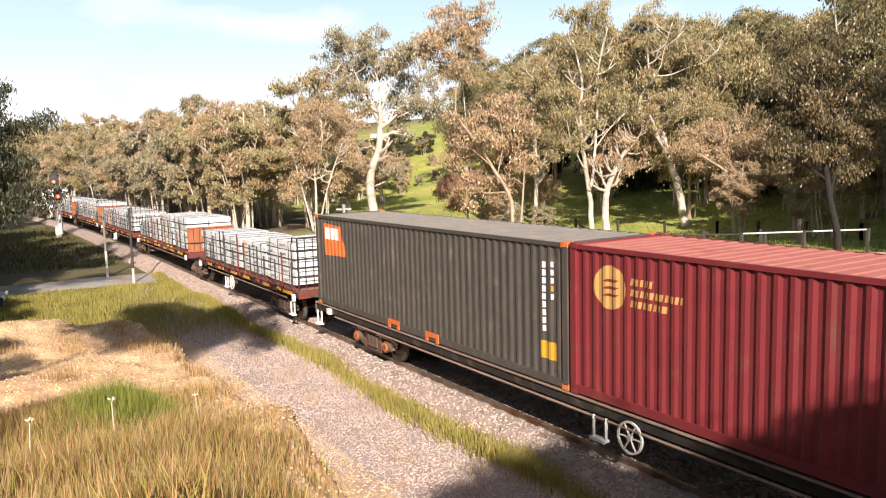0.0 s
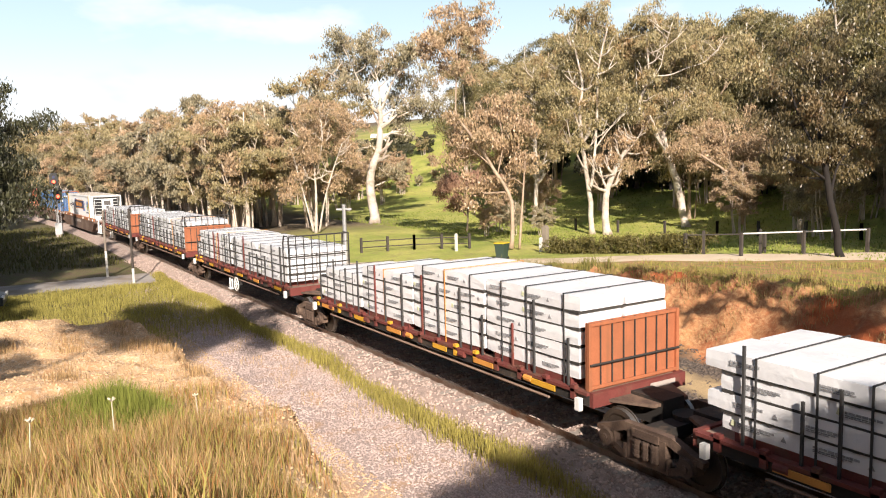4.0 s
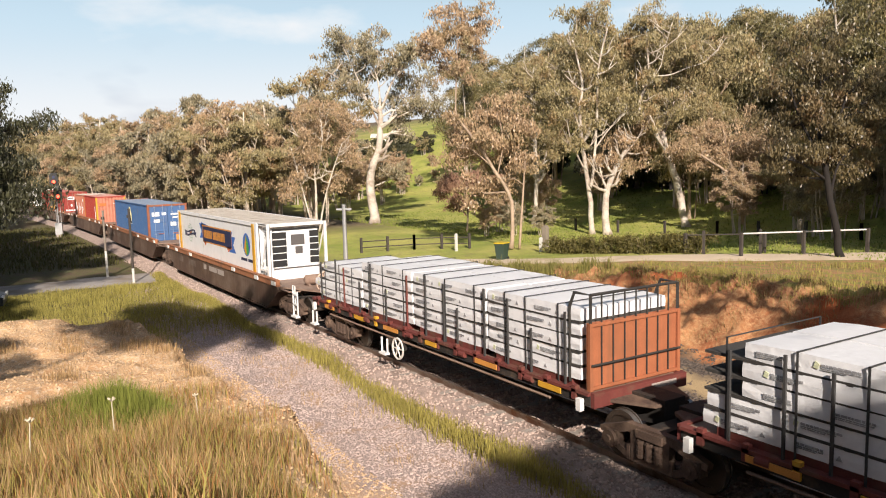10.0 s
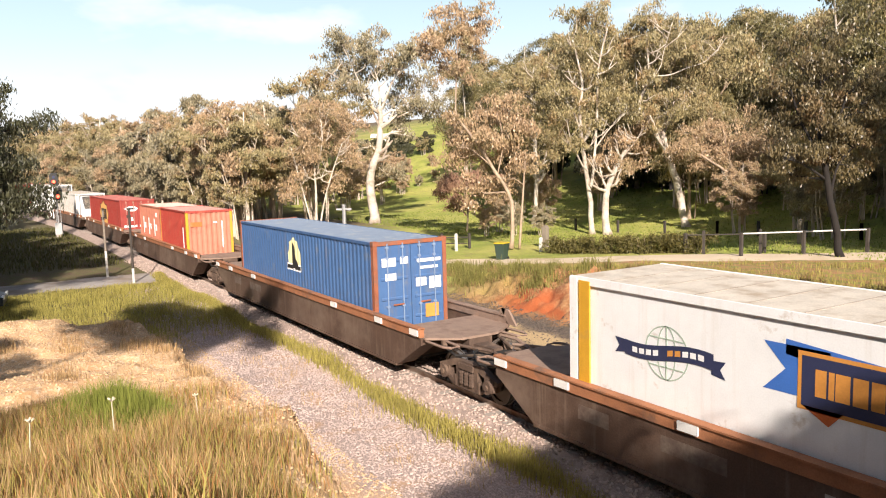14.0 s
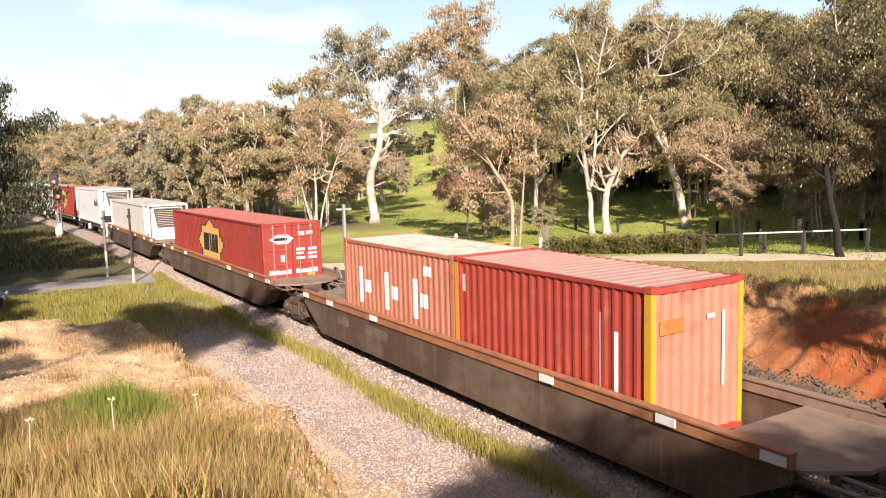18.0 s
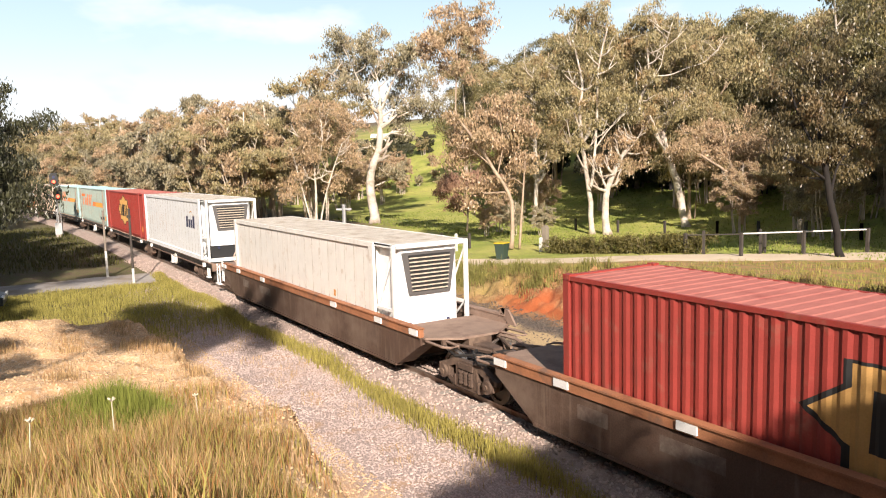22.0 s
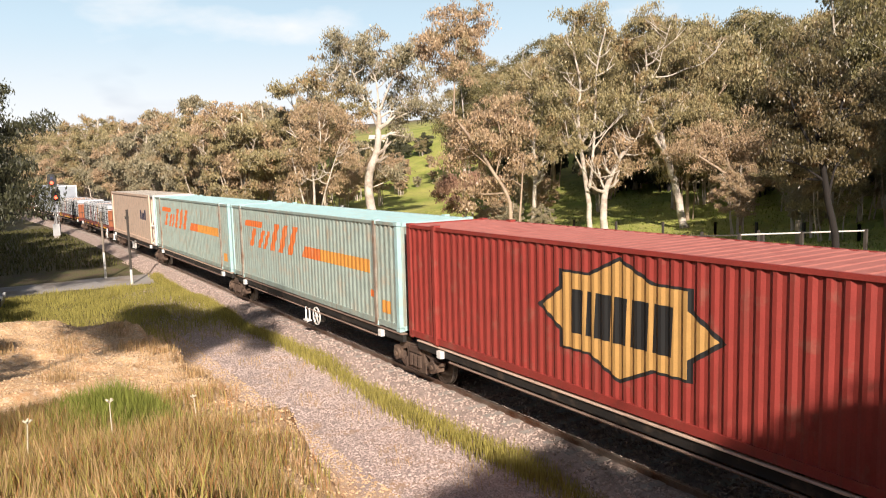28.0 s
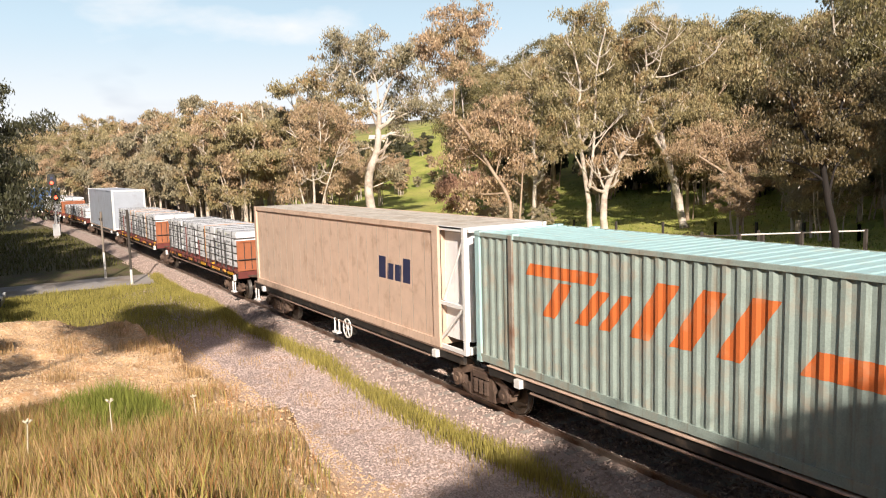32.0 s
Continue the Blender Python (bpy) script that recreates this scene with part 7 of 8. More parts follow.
def build_trees():
    gum_tree("large white-barked gum with a leaning trunk and airy crown", -65.9, 22.4,
             [([(0.16, 0, 0.09), (-0.05, 0, 4.51), (0.8, 0, 7.02), (1.04, 0, 9.15), (1.06, 0, 11.22)], 0.6, 0.22), ([(1.04, 0, 9.15), (-0.61, 0, 12.59), (-3.74, 0, 14.61)], 0.15, 0.05), ([(1.04, 0, 10.69), (2.66, 0, 14.08), (4.59, 0, 15.86)], 0.15, 0.05), ([(1.07, 0, 10.16), (0.94, 0, 13.86), (-0.43, 0, 17.03)], 0.13, 0.04), ([(0.99, 0, 9.36), (3.62, 0, 10.62), (5.62, 0, 11.1)], 0.11, 0.04), ([(-0.1, 0, 11.78), (-1.56, 0, 15.5), (-2.54, 0, 17.61)], 0.09, 0.03), ([(0.3, 0, 3.74), (1.79, 0, 4.35), (2.67, 0, 4.65)], 0.09, 0.03)],
             LEAF_GREY, BARK_WHITE, 101, crown=[(-4.27, 1.09, 14.52, 2.2), (-5.66, 0.94, 13.51, 1.4), (-3.08, 1.54, 17.36, 1.6), (-0.46, 1.2, 16.51, 2.2), (0.67, 1.05, 18.04, 1.4), (2.17, 2.1, 15.4, 2.2), (4.34, 1.09, 16.65, 1.9), (5.06, 1.54, 13.75, 1.9), (2.61, 1.98, 12.5, 1.9), (-1.11, 0.98, 13.39, 1.6), (5.51, 1.27, 11.1, 1.4), (-2.63, 0.64, 15.53, 1.6), (3.07, 0.94, 10.37, 1.4)], per=64, leaf=0.26, spread=1.9, clump=0.75, twigs=3)
    gum_tree("white gum with a curved leaning trunk in the paddock", -38.9, 35.0,
             [([(0.06, 0, 0.07), (-0.48, 0, 2.93), (-1.34, 0, 5.82), (-1.77, 0, 7.21), (-2.49, 0, 8.1)], 0.36, 0.2), ([(-1.77, 0, 7.04), (-1.07, 0, 8.31), (-0.91, 0, 9.5)], 0.12, 0.05), ([(-2.49, 0, 8.1), (-3.5, 0, 9.16), (-2.8, 0, 11.4), (-2.94, 0, 14.45)], 0.16, 0.05), ([(-2.8, 0, 11.4), (-1.2, 0.1, 11.45), (0.03, 0, 11.9), (1.3, -0.1, 12.3), (2.39, 0, 13.18)], 0.075, 0.025), ([(-1.34, 0, 5.82), (0, 0, 6.28), (1.56, 0, 6.2)], 0.07, 0.03), ([(-2.8, 0, 10.79), (-1.9, 0.1, 12.0), (-1.64, 0, 13.2), (-1.04, 0, 15.21)], 0.05, 0.02)],
             LEAF_OLIVE, BARK_WHITE, 103, crown=[(-2.9, 0.86, 15.26, 1.9), (-1.04, 1.31, 15.81, 1.9), (-1.44, 1.61, 13.6, 1.7), (1.46, 0.98, 13.93, 1.9), (3.14, 1.27, 13.08, 1.7), (-3.51, 1.57, 13.25, 1.5), (-4.76, 0.94, 14.5, 1.7), (-0.58, 1.24, 10.73, 1.5), (1.5, 1.83, 10.67, 1.7), (-2.25, 0.75, 9.95, 1.3), (0.48, 1.2, 9.05, 1.3)], per=74, leaf=0.20, spread=1.5, clump=0.62, twigs=3)
    gum_tree("tall pale-stemmed gum forking low", -42.9, 29.2,
             [([(0.08, 0, 0.05), (-0.07, 0, 3.48), (-0.61, 0, 6.92), (-0.76, 0, 9.47), (-0.58, 0, 11.41), (-1.27, 0, 14.62)], 0.28, 0.06), ([(-0.07, 0, 3.48), (0.23, 0, 4.92), (0.54, 0, 9.14), (0.64, 0, 12.49), (1.32, 0, 15.37)], 0.17, 0.05), ([(-0.48, 0, 7.21), (-1.31, 0, 9.48), (-2.31, 0, 11.04)], 0.1, 0.04), ([(0.32, 0, 6.52), (1.51, 0, 8.12), (2.78, 0, 9.58)], 0.09, 0.03), ([(-0.2, 0, 4.63), (-1.33, 0, 6.94), (-1.74, 0, 8.87)], 0.09, 0.03)],
             LEAF_OLIVE, BARK_WHITE, 104, crown=[(-1.4, 0.86, 14.62, 1.9), (0.69, 1.31, 15.38, 1.9), (-2.45, 1.61, 13.02, 1.7), (-0.15, 0.83, 12.96, 1.7), (1.73, 1.27, 12.91, 1.7), (-2.68, 1.57, 10.97, 1.5), (2.36, 0.79, 10.84, 1.5), (2.78, 1.09, 9.17, 1.3), (-2.49, 1.54, 8.89, 1.3), (0.7, 0.9, 16.59, 1.5), (-0.55, 1.35, 16.63, 1.5)], per=74, leaf=0.20, spread=1.5, clump=0.62, twigs=3)
    gum_tree("stout white-trunked gum beside the hedge", -41.9, 30.0,
             [([(-0.1, 0, 0.06), (-0.1, 0, 2.92), (0.63, 0, 5.17), (1.34, 0, 6.41)], 0.4, 0.12), ([(0.12, 0, 3.33), (-0.35, 0, 4.19), (-0.64, 0, 5.46)], 0.15, 0.05), ([(1.05, 0, 5.83), (2.1, 0, 7.05), (2.73, 0, 8.08)], 0.09, 0.04)],
             LEAF_BROWN, BARK_WHITE, 105, crown=[(1.47, 0.42, 7.07, 1.3), (2.73, 0.86, 7.87, 1.3), (3.15, 1.16, 6.19, 1.1), (-0.64, 0.23, 5.67, 0.9), (1.89, 0.83, 5.6, 1.1)], per=74, leaf=0.20, spread=1.2, clump=0.6, twigs=3)
    gum_tree("gum with a shade-dark trunk and a broad drooping brown crown", -19.3, 22.3,
             [([(-0.01, 0, 0.04), (-0.53, 0, 2.69), (-0.93, 0, 4.55), (-1.14, 0, 5.74)], 0.21, 0.11), ([(-0.8, 0, 4.12), (-0.4, 0, 5.85), (0.04, 0, 7.55)], 0.11, 0.04), ([(-0.93, 0, 4.55), (-1.9, 0, 6.13), (-2.44, 0, 7.61)], 0.11, 0.04), ([(-1.12, 0, 5.62), (-1.07, 0, 7.33), (-1.23, 0, 8.79)], 0.1, 0.03), ([(-0.56, 0, 2.87), (-0.23, 0, 4.36), (0.85, 0, 5.57)], 0.09, 0.03), ([(-0.71, 0, 3.62), (-1.85, 0, 4.4), (-2.74, 0, 4.67)], 0.08, 0.03)],
             LEAF_UMBER, BARK_SHADED, 106, crown=[(-1.23, 0.19, 8.79, 1), (-2.44, 0.71, 7.86, 1.1), (0.03, 1.16, 7.79, 1.1), (-1.42, 0.38, 6.86, 1.1), (-2.65, 0.83, 6.15, 1.1), (-0.16, 1.27, 6.09, 1.1), (0.85, 0.41, 5.57, 1), (-2.73, 0.79, 4.55, 0.9), (-1.84, 1.08, 3.9, 0.7), (0.9, 0.45, 4.33, 0.9), (-1.99, 0.97, 9.54, 1), (1.05, 0.19, 7.03, 1), (-0.53, 0.64, 9.98, 1)], per=74, leaf=0.155, spread=1.0, clump=0.46, twigs=4)
    gum_tree("leaning brownish gum by the driveway with one tall sparse stem", -38.3, 18.5,
             [([(-0.24, 0, 0.26), (-0.19, 0, 3.23), (-1.36, 0, 5.42), (-2.39, 0, 7.1), (-3.52, 0, 8.52)], 0.17, 0.08), ([(-3.52, 0, 8.42), (-3.57, 0, 9.18), (-3.44, 0, 11.58), (-3.24, 0, 14.29)], 0.08, 0.03), ([(-1.36, 0, 5.42), (-2.61, 0, 6.54), (-3.42, 0, 6.67)], 0.06, 0.025), ([(0.29, 0, 0.24), (0.52, 0, 3.46), (0.74, 0, 6.28)], 0.11, 0.04), ([(-3.45, 0, 11.24), (-2.47, 0, 12.92), (-1.93, 0, 13.92)], 0.05, 0.02), ([(-3.46, 0, 10.9), (-4.39, 0, 12.63), (-5.06, 0, 13.67)], 0.05, 0.02), ([(-1.05, 0, 4.85), (-0.66, 0, 7.02), (-0.98, 0, 8.76)], 0.06, 0.025)],
             LEAF_BROWN, BARK_TAN, 107, crown=[(-3.31, 0.27, 14.3, 1.1), (-4.71, 0.71, 13.66, 1.1), (-2.1, 1.09, 14.1, 1), (-2.65, 0.3, 12.58, 1), (-5.26, 0.68, 12.48, 0.9), (-3.98, 1.2, 15.16, 1), (-1.97, 0.34, 15.27, 0.9), (-4.24, 0.79, 11.6, 0.9), (-2.51, 0.93, 11.04, 0.5), (-3.11, 0.83, 7.78, 1.4), (-1.34, 1.42, 8.43, 1.6), (-0.13, 0.49, 7, 1.4), (-2.09, 0.94, 6, 1.4), (-3.86, 1.16, 6.05, 1.1), (0.73, 0.38, 5.58, 1.1), (-1.07, 0.98, 4.21, 1.3), (-2.67, 1.27, 3.9, 1.1), (-0.27, 0.64, 9.44, 1.3), (0.94, 0.94, 8.02, 1.1)], per=62, leaf=0.18, spread=1.0, clump=0.5, twigs=3)
    gum_tree("small gum leaning out over the paddock", -34.0, 35.8,
             [([(-0.3, 0, 0.36), (-0.87, 0, 3.32), (-3.31, 0, 5.23), (-4.66, 0, 5.78)], 0.17, 0.05), ([(-0.87, 0, 3.32), (-1.41, 0, 5.02), (-1.84, 0, 6.99)], 0.1, 0.03), ([(-0.58, 0, 2.24), (0.57, 0, 4.58), (0.91, 0, 6.91)], 0.1, 0.03)],
             LEAF_BROWN, BARK_TAN, 108, crown=[(-4.58, 0.34, 5.69, 1.2), (-3.21, 0.94, 6.63, 1.4), (-1.64, 1.54, 6.98, 1.6), (0.13, 0.75, 6.93, 1.6), (-1.03, 1.05, 5.4, 1.4), (0.56, 1.5, 4.97, 1.4), (1.71, 0.71, 6.5, 1.4), (-2.99, 0.86, 4.67, 1)], per=90, leaf=0.16, spread=1.2, clump=0.6, twigs=4)
    gum_tree("forked white gum half hidden behind others", -52.6, 31.5,
             [([(0.03, 0, 0.14), (0.33, 0, 4.01), (0.18, 0, 7.5)], 0.24, 0.16), ([(0.18, 0, 7.35), (-0.84, 0, 8.84), (-1.31, 0, 10.16)], 0.13, 0.05), ([(0.18, 0, 7.45), (1, 0, 10.1), (1.32, 0, 12.26)], 0.15, 0.05), ([(0.38, 0, 7.93), (-0.07, 0, 10.85), (0.21, 0, 13.72)], 0.08, 0.03)],
             LEAF_OLIVE, BARK_WHITE, 112, crown=[(-1.06, 0.71, 10.39, 1.7), (1.17, 1.16, 12.26, 1.7), (0.21, 1.61, 13.72, 1.7), (-2, 0.68, 12.35, 1.5), (1.39, 1.12, 9.85, 1.5)], per=95, leaf=0.19, spread=1.6, clump=0.7, twigs=4)
    gum_tree("many-stemmed pale gum behind the crossing", -60.7, 15.1,
             [([(-0.68, 0, 0.01), (-0.57, 0, 3.64), (-0.64, 0, 6.28), (-1.22, 0, 9.15)], 0.16, 0.05), ([(-0.92, 0, 0.26), (-1.55, 0, 3.19), (-2.5, 0, 7.43)], 0.13, 0.04), ([(-0.43, 0, 0.25), (0.35, 0, 3.62), (1.82, 0, 7.65)], 0.12, 0.04), ([(-0.43, 0, 5.56), (0.16, 0, 7.93), (0.05, 0, 10.76)], 0.08, 0.03)],
             LEAF_BROWN, BARK_WHITE, 109, crown=[(-1.89, 0.71, 10.11, 1.7), (-0.19, 1.16, 10.77, 1.7), (1.19, 1.61, 9.79, 1.7), (2.59, 0.68, 8.81, 1.5), (-1.28, 1.12, 7.97, 1.5), (1.59, 1.35, 7.89, 1.2), (-2.96, 0.56, 7.77, 1.2)], per=90, leaf=0.19, spread=1.5, clump=0.7, twigs=4)
    gum_tree("small pinkish dry-leaved tree on the lawn", -52, 24,
             [([(0, 0, 0), (0.1, 0, 2.0), (-0.4, 0, 4.4)], 0.11, 0.04), ([(0.1, 0, 1.4), (-1.2, 0, 3.0), (-2.0, 0, 4.4)], 0.07, 0.03), ([(0.1, 0, 1.6), (1.0, 0, 3.0), (1.5, 0, 4.2)], 0.07, 0.03)],
             LEAF_PINK, BARK_TAN, 110, per=100, leaf=0.17, spread=1.1, clump=0.6, twigs=6)
    gum_tree("thin tall gum rising above the belt of trees", -112.3, 15.3,
             [([(0, 0, 0), (0.3, 0, 6), (-0.2, 0, 11.5), (0.2, 0, 15.6)], 0.20, 0.06), ([(-0.1, 0, 13), (-2.0, 0, 14.2), (-4.2, 0, 14.4)], 0.06, 0.03), ([(0, 0, 14), (2.2, 0, 15.2), (4.0, 0, 15.4)], 0.06, 0.03), ([(0.1, 0, 14.5), (1.2, 0, 16.0), (2.6, 0, 16.4)], 0.05, 0.02)],
             LEAF_GREY, BARK_TAN, 113, per=30, leaf=0.34, spread=1.4, clump=0.7, twigs=6, sink=1.3)
    # woodland patterns and copies
    pats = [forest_tree("slim brown-leaved woodland gum tree", -70, 10.5, 12, LEAF_BROWN, BARK_PALE, 201, 1.2, 78, 0.22, 0.30, 6, 5, 0.04), forest_tree("slim olive-leaved woodland gum tree", -74, 12, 13, LEAF_OLIVE, BARK_PALE, 202, 1.2, 78, 0.22, 0.34, 6, 4, 0.04),
            forest_tree("leafy brownish woodland gum tree", -78, 9.5, 11, LEAF_GREY, BARK_PALE, 203, 1.3, 78, 0.22, 0.22, 6, 5, 0.04), forest_tree("tall grey-green woodland gum tree", -20, 50, 18, LEAF_DEEP, BARK_WHITE, 204, 1.2, 110, 0.30),
            forest_tree("tall olive woodland gum tree", -30, 56, 19, LEAF_OLIVE, BARK_TAN, 205, 1.2, 110, 0.30), forest_tree("gum tree coloured dark as if standing in shade", -69, -13.2, 13, LEAF_SHADED, BARK_SHADED, 206, 1.4, 260, 0.19, 0.12),
            forest_tree("low dense shrubby tree under the woods, coloured dark for shade", -50, 50, 7, LEAF_SHADED, BARK_SHADED, 207, 1.6, 60, 0.34, 0.05)]
    r = random.Random(77)

    def put(k, x, y, s):
        o = copy_thing(pats[k], pose(x, y, spot(x, y) - 0.2, 0, 0, r.uniform(0, 360)))
        o.scale = (s * r.uniform(0.9, 1.1), s * r.uniform(0.9, 1.1), s)
        return o

    # belt behind the far track
    for i in range(36):
        x = -64 - i * 3.0 + r.uniform(-1.2, 1.2)
        y = float(line_y(x)) + 8.0 + r.uniform(0, 4)
        put(r.choice((0, 1, 1, 2)), x, y, r.uniform(0.88, 1.08) * (1 + 0.006 * i))
    for i in range(26):
        x = -68 - i * 4.4 + r.uniform(-1.5, 1.5)
        y = float(line_y(x)) + 14.5 + r.uniform(0, 6)
        put(r.choice((0, 1, 2, 1)), x, y, r.uniform(1.0, 1.2))
    for i in range(10):
        x = -100 - i * 8 + r.uniform(-2, 2)
        put(r.choice((0, 1)), x, float(line_y(x)) + 25 + r.uniform(0, 9), r.uniform(1.1, 1.35))
    # the wooded hill behind the paddock
    n = 0
    while n < 74:
        d, a = r.uniform(62, 150), r.uniform(-24, 36)
        b = radians(a + 31.9)
        x, y = -d * math.cos(b), -10.8 + d * math.sin(b)
        if y < 40 or (-8 < a < 1.5 and d < 172):
            continue
        n += 1
        put((r.choice((3, 3, 3, 4)) if a > 10 else r.choice((3, 4, 4))) if d > 75 else r.choice((3, 4, 1)), x, y, r.uniform(0.72, 0.98))
    for x, y, k, s in ((-24, 36, 4, 0.62), (-15, 34, 3, 0.7), (-8, 31, 4, 0.75), (-28, 42, 3, 0.7), (-41, 38, 4, 0.62), (-46, 42, 3, 0.62), (-11, 27, 0, 0.9), (-3, 36, 3, 0.85)):
        put(k, x, y, s)
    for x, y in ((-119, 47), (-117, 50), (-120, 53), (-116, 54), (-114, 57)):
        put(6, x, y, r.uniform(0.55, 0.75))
    for x, y in ((-92, 31), (-97, 36), (-101, 34), (-94, 41), (-104, 42), (-88, 35), (-86, 29), (-99, 30), (-106, 37), (-110, 42), (-90, 26), (-84, 25)):
        put(r.choice((0, 1)), x, y, r.uniform(0.38, 0.62))
    for x, y in ((-107.6, 49.8), (-94.4, 44.4), (-116.2, 52.5), (-104.1, 52.5), (-92, 40.2), (-84.8, 42), (-107.7, 46.8), (-113.3, 56.5), (-95, 47.4)):
        put(r.choice((0, 1, 2)), x, y, r.uniform(0.16, 0.3))
    # brown brush and saplings among the gums
    for x, y, k, s in ((-54.1, 33.8, 0, 0.42), (-60, 36, 2, 0.5), (-56.5, 44.6, 2, 0.6), (-52, 39, 0, 0.5), (-44, 43.8, 2, 0.6), (-38.3, 42, 1, 0.62), (-35, 42.3, 2, 0.6), (-30.4, 38, 0, 0.5), (-27, 37.8, 2, 0.55),
                       (-47.5, 22.8, 0, 0.24), (-46.2, 24.4, 2, 0.28), (-49.5, 25.5, 0, 0.3), (-44.6, 26, 2, 0.26), (-66, 38, 1, 0.5), (-33.0, 33.5, 0, 0.45), (-29.6, 34.5, 1, 0.5), (-26.4, 31.5, 2, 0.42), (-72, 41, 0, 0.45), (-24.6, 30.5, 1, 0.55)):
        put(k, x, y, s)
    # undergrowth at the foot of the woods, coloured dark for the shade there
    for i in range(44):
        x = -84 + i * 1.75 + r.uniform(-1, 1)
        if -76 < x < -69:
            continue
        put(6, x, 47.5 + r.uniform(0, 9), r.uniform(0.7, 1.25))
    # camera's side: trees beyond the road coloured dark for shade, and unseen ones beside the camera that throw shade
    # on the line
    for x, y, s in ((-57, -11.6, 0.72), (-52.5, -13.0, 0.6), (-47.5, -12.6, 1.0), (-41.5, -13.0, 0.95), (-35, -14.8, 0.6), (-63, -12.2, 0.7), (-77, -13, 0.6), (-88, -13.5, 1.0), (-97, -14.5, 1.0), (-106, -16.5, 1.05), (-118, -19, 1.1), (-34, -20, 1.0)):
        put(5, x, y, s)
    # unseen trees added past the right of the view to shade the cutting
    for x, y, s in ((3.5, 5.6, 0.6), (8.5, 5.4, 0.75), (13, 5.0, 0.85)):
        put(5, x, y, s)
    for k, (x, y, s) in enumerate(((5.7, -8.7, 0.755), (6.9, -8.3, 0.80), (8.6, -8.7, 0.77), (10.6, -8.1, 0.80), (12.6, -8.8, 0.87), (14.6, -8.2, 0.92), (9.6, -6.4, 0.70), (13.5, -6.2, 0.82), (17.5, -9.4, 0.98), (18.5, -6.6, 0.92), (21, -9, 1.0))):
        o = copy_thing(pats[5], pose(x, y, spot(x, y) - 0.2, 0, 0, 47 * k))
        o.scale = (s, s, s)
    # unseen small trees added to shade the left of the dirt bank
    for k, (x, y, s) in enumerate(((-12.5, -16.2, 0.62), (-16.5, -15.4, 0.5))):
        o = copy_thing(pats[0], pose(x, y, spot(x, y) - 0.2, 0, 0, 80 * k))
        o.scale = (s, s, s)
    # unseen woods added behind the camera to block sky light
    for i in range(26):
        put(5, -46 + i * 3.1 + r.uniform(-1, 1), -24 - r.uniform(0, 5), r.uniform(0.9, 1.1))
    # unseen trees on the sunny side of the paddock, added to shade its lawn
    for x, y, s in ((-10.5, 24, 0.9), (-3, 20, 0.6), (3, 17, 0.6), (-12, 31, 0.95), (-4, 27, 0.8), (-14.5, 37, 0.95), (4, 23, 0.7), (3, 32, 0.9), (-13.2, 27.5, 0.5), (-8, 31, 0.6), (0, 24, 0.55), (-17, 42, 0.8), (-9, 38, 0.7)):
        put(4, x, y, s)
    # two more unseen trees added for shade, by the cutting and the road
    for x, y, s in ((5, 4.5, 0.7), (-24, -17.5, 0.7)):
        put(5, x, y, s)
    # unseen leaning gums whose high crowns shade the clay bank
    for k, (x, y) in enumerate(((-3.6, 6.4), (1.6, 5.6))):
        gum_tree("unseen slim leaning gum added to shade the railway cutting", x, y,
                 [([(0, 0, 0), (0, 1.0, 5), (0, 1.8, 7.5), (0, 2.4, 9), (0, 2.9, 10.5)], 0.13, 0.05), ([(0, 1.9, 7.8), (-1.0, 2.2, 9), (-1.6, 2.4, 10)], 0.06, 0.03), ([(0, 1.9, 7.8), (1.0, 2.0, 9.2), (1.7, 2.2, 10.2)], 0.06, 0.03)],
                 LEAF_SHADED, BARK_SHADED, 120 + k, per=(20, 30)[k], leaf=0.28, spread=1.2, clump=0.42, twigs=(2, 3)[k], turn=180)
    # unseen tree, leaned so its crown's shadow falls on the gravel
    gum_tree("unseen tall leaning gum added to shade the gravel by the bank", -4.5, -23.4,
             [([(0, 0, 0), (0, 6.8, 8), (0, 7.6, 9), (0, 8.2, 10), (0, 8.7, 11)], 0.11, 0.05), ([(0, 7.3, 8.5), (-1.0, 8.0, 10), (-1.8, 8.6, 11)], 0.08, 0.03), ([(0, 7.3, 8.5), (1.2, 8.2, 10.2), (2.0, 8.6, 11.2)], 0.08, 0.03), ([(0, 7.5, 8.8), (0.2, 9.0, 10.2), (0.0, 9.6, 11)], 0.08, 0.03)],
             LEAF_SHADED, BARK_SHADED, 111, per=90, leaf=0.32, spread=2.0, clump=0.7, twigs=8, turn=0)


build_trees()


# ---- beside the line ----
WEATHERED = mat("weathered_timber", (0.24, 0.20, 0.16), 0.9, var=0.25, scale=2, fine=25, dirt=(0.12, 0.10, 0.08), dirt_amt=0.4)
DARK_TIMBER = mat("dark_fence_timber", (0.06, 0.05, 0.042), 0.9, var=0.25, scale=2, fine=25)
WHITE_TIMBER = mat("white_fence_paint", (0.62, 0.60, 0.56), 0.7, var=0.12)
GALV = mat("galvanised_steel", (0.42, 0.42, 0.42), 0.5, 0.6, var=0.15)
RED_LAMP = mat("red_signal_lamp", (1.0, 0.03, 0.015), 0.3, emit=14.0, bump=0)


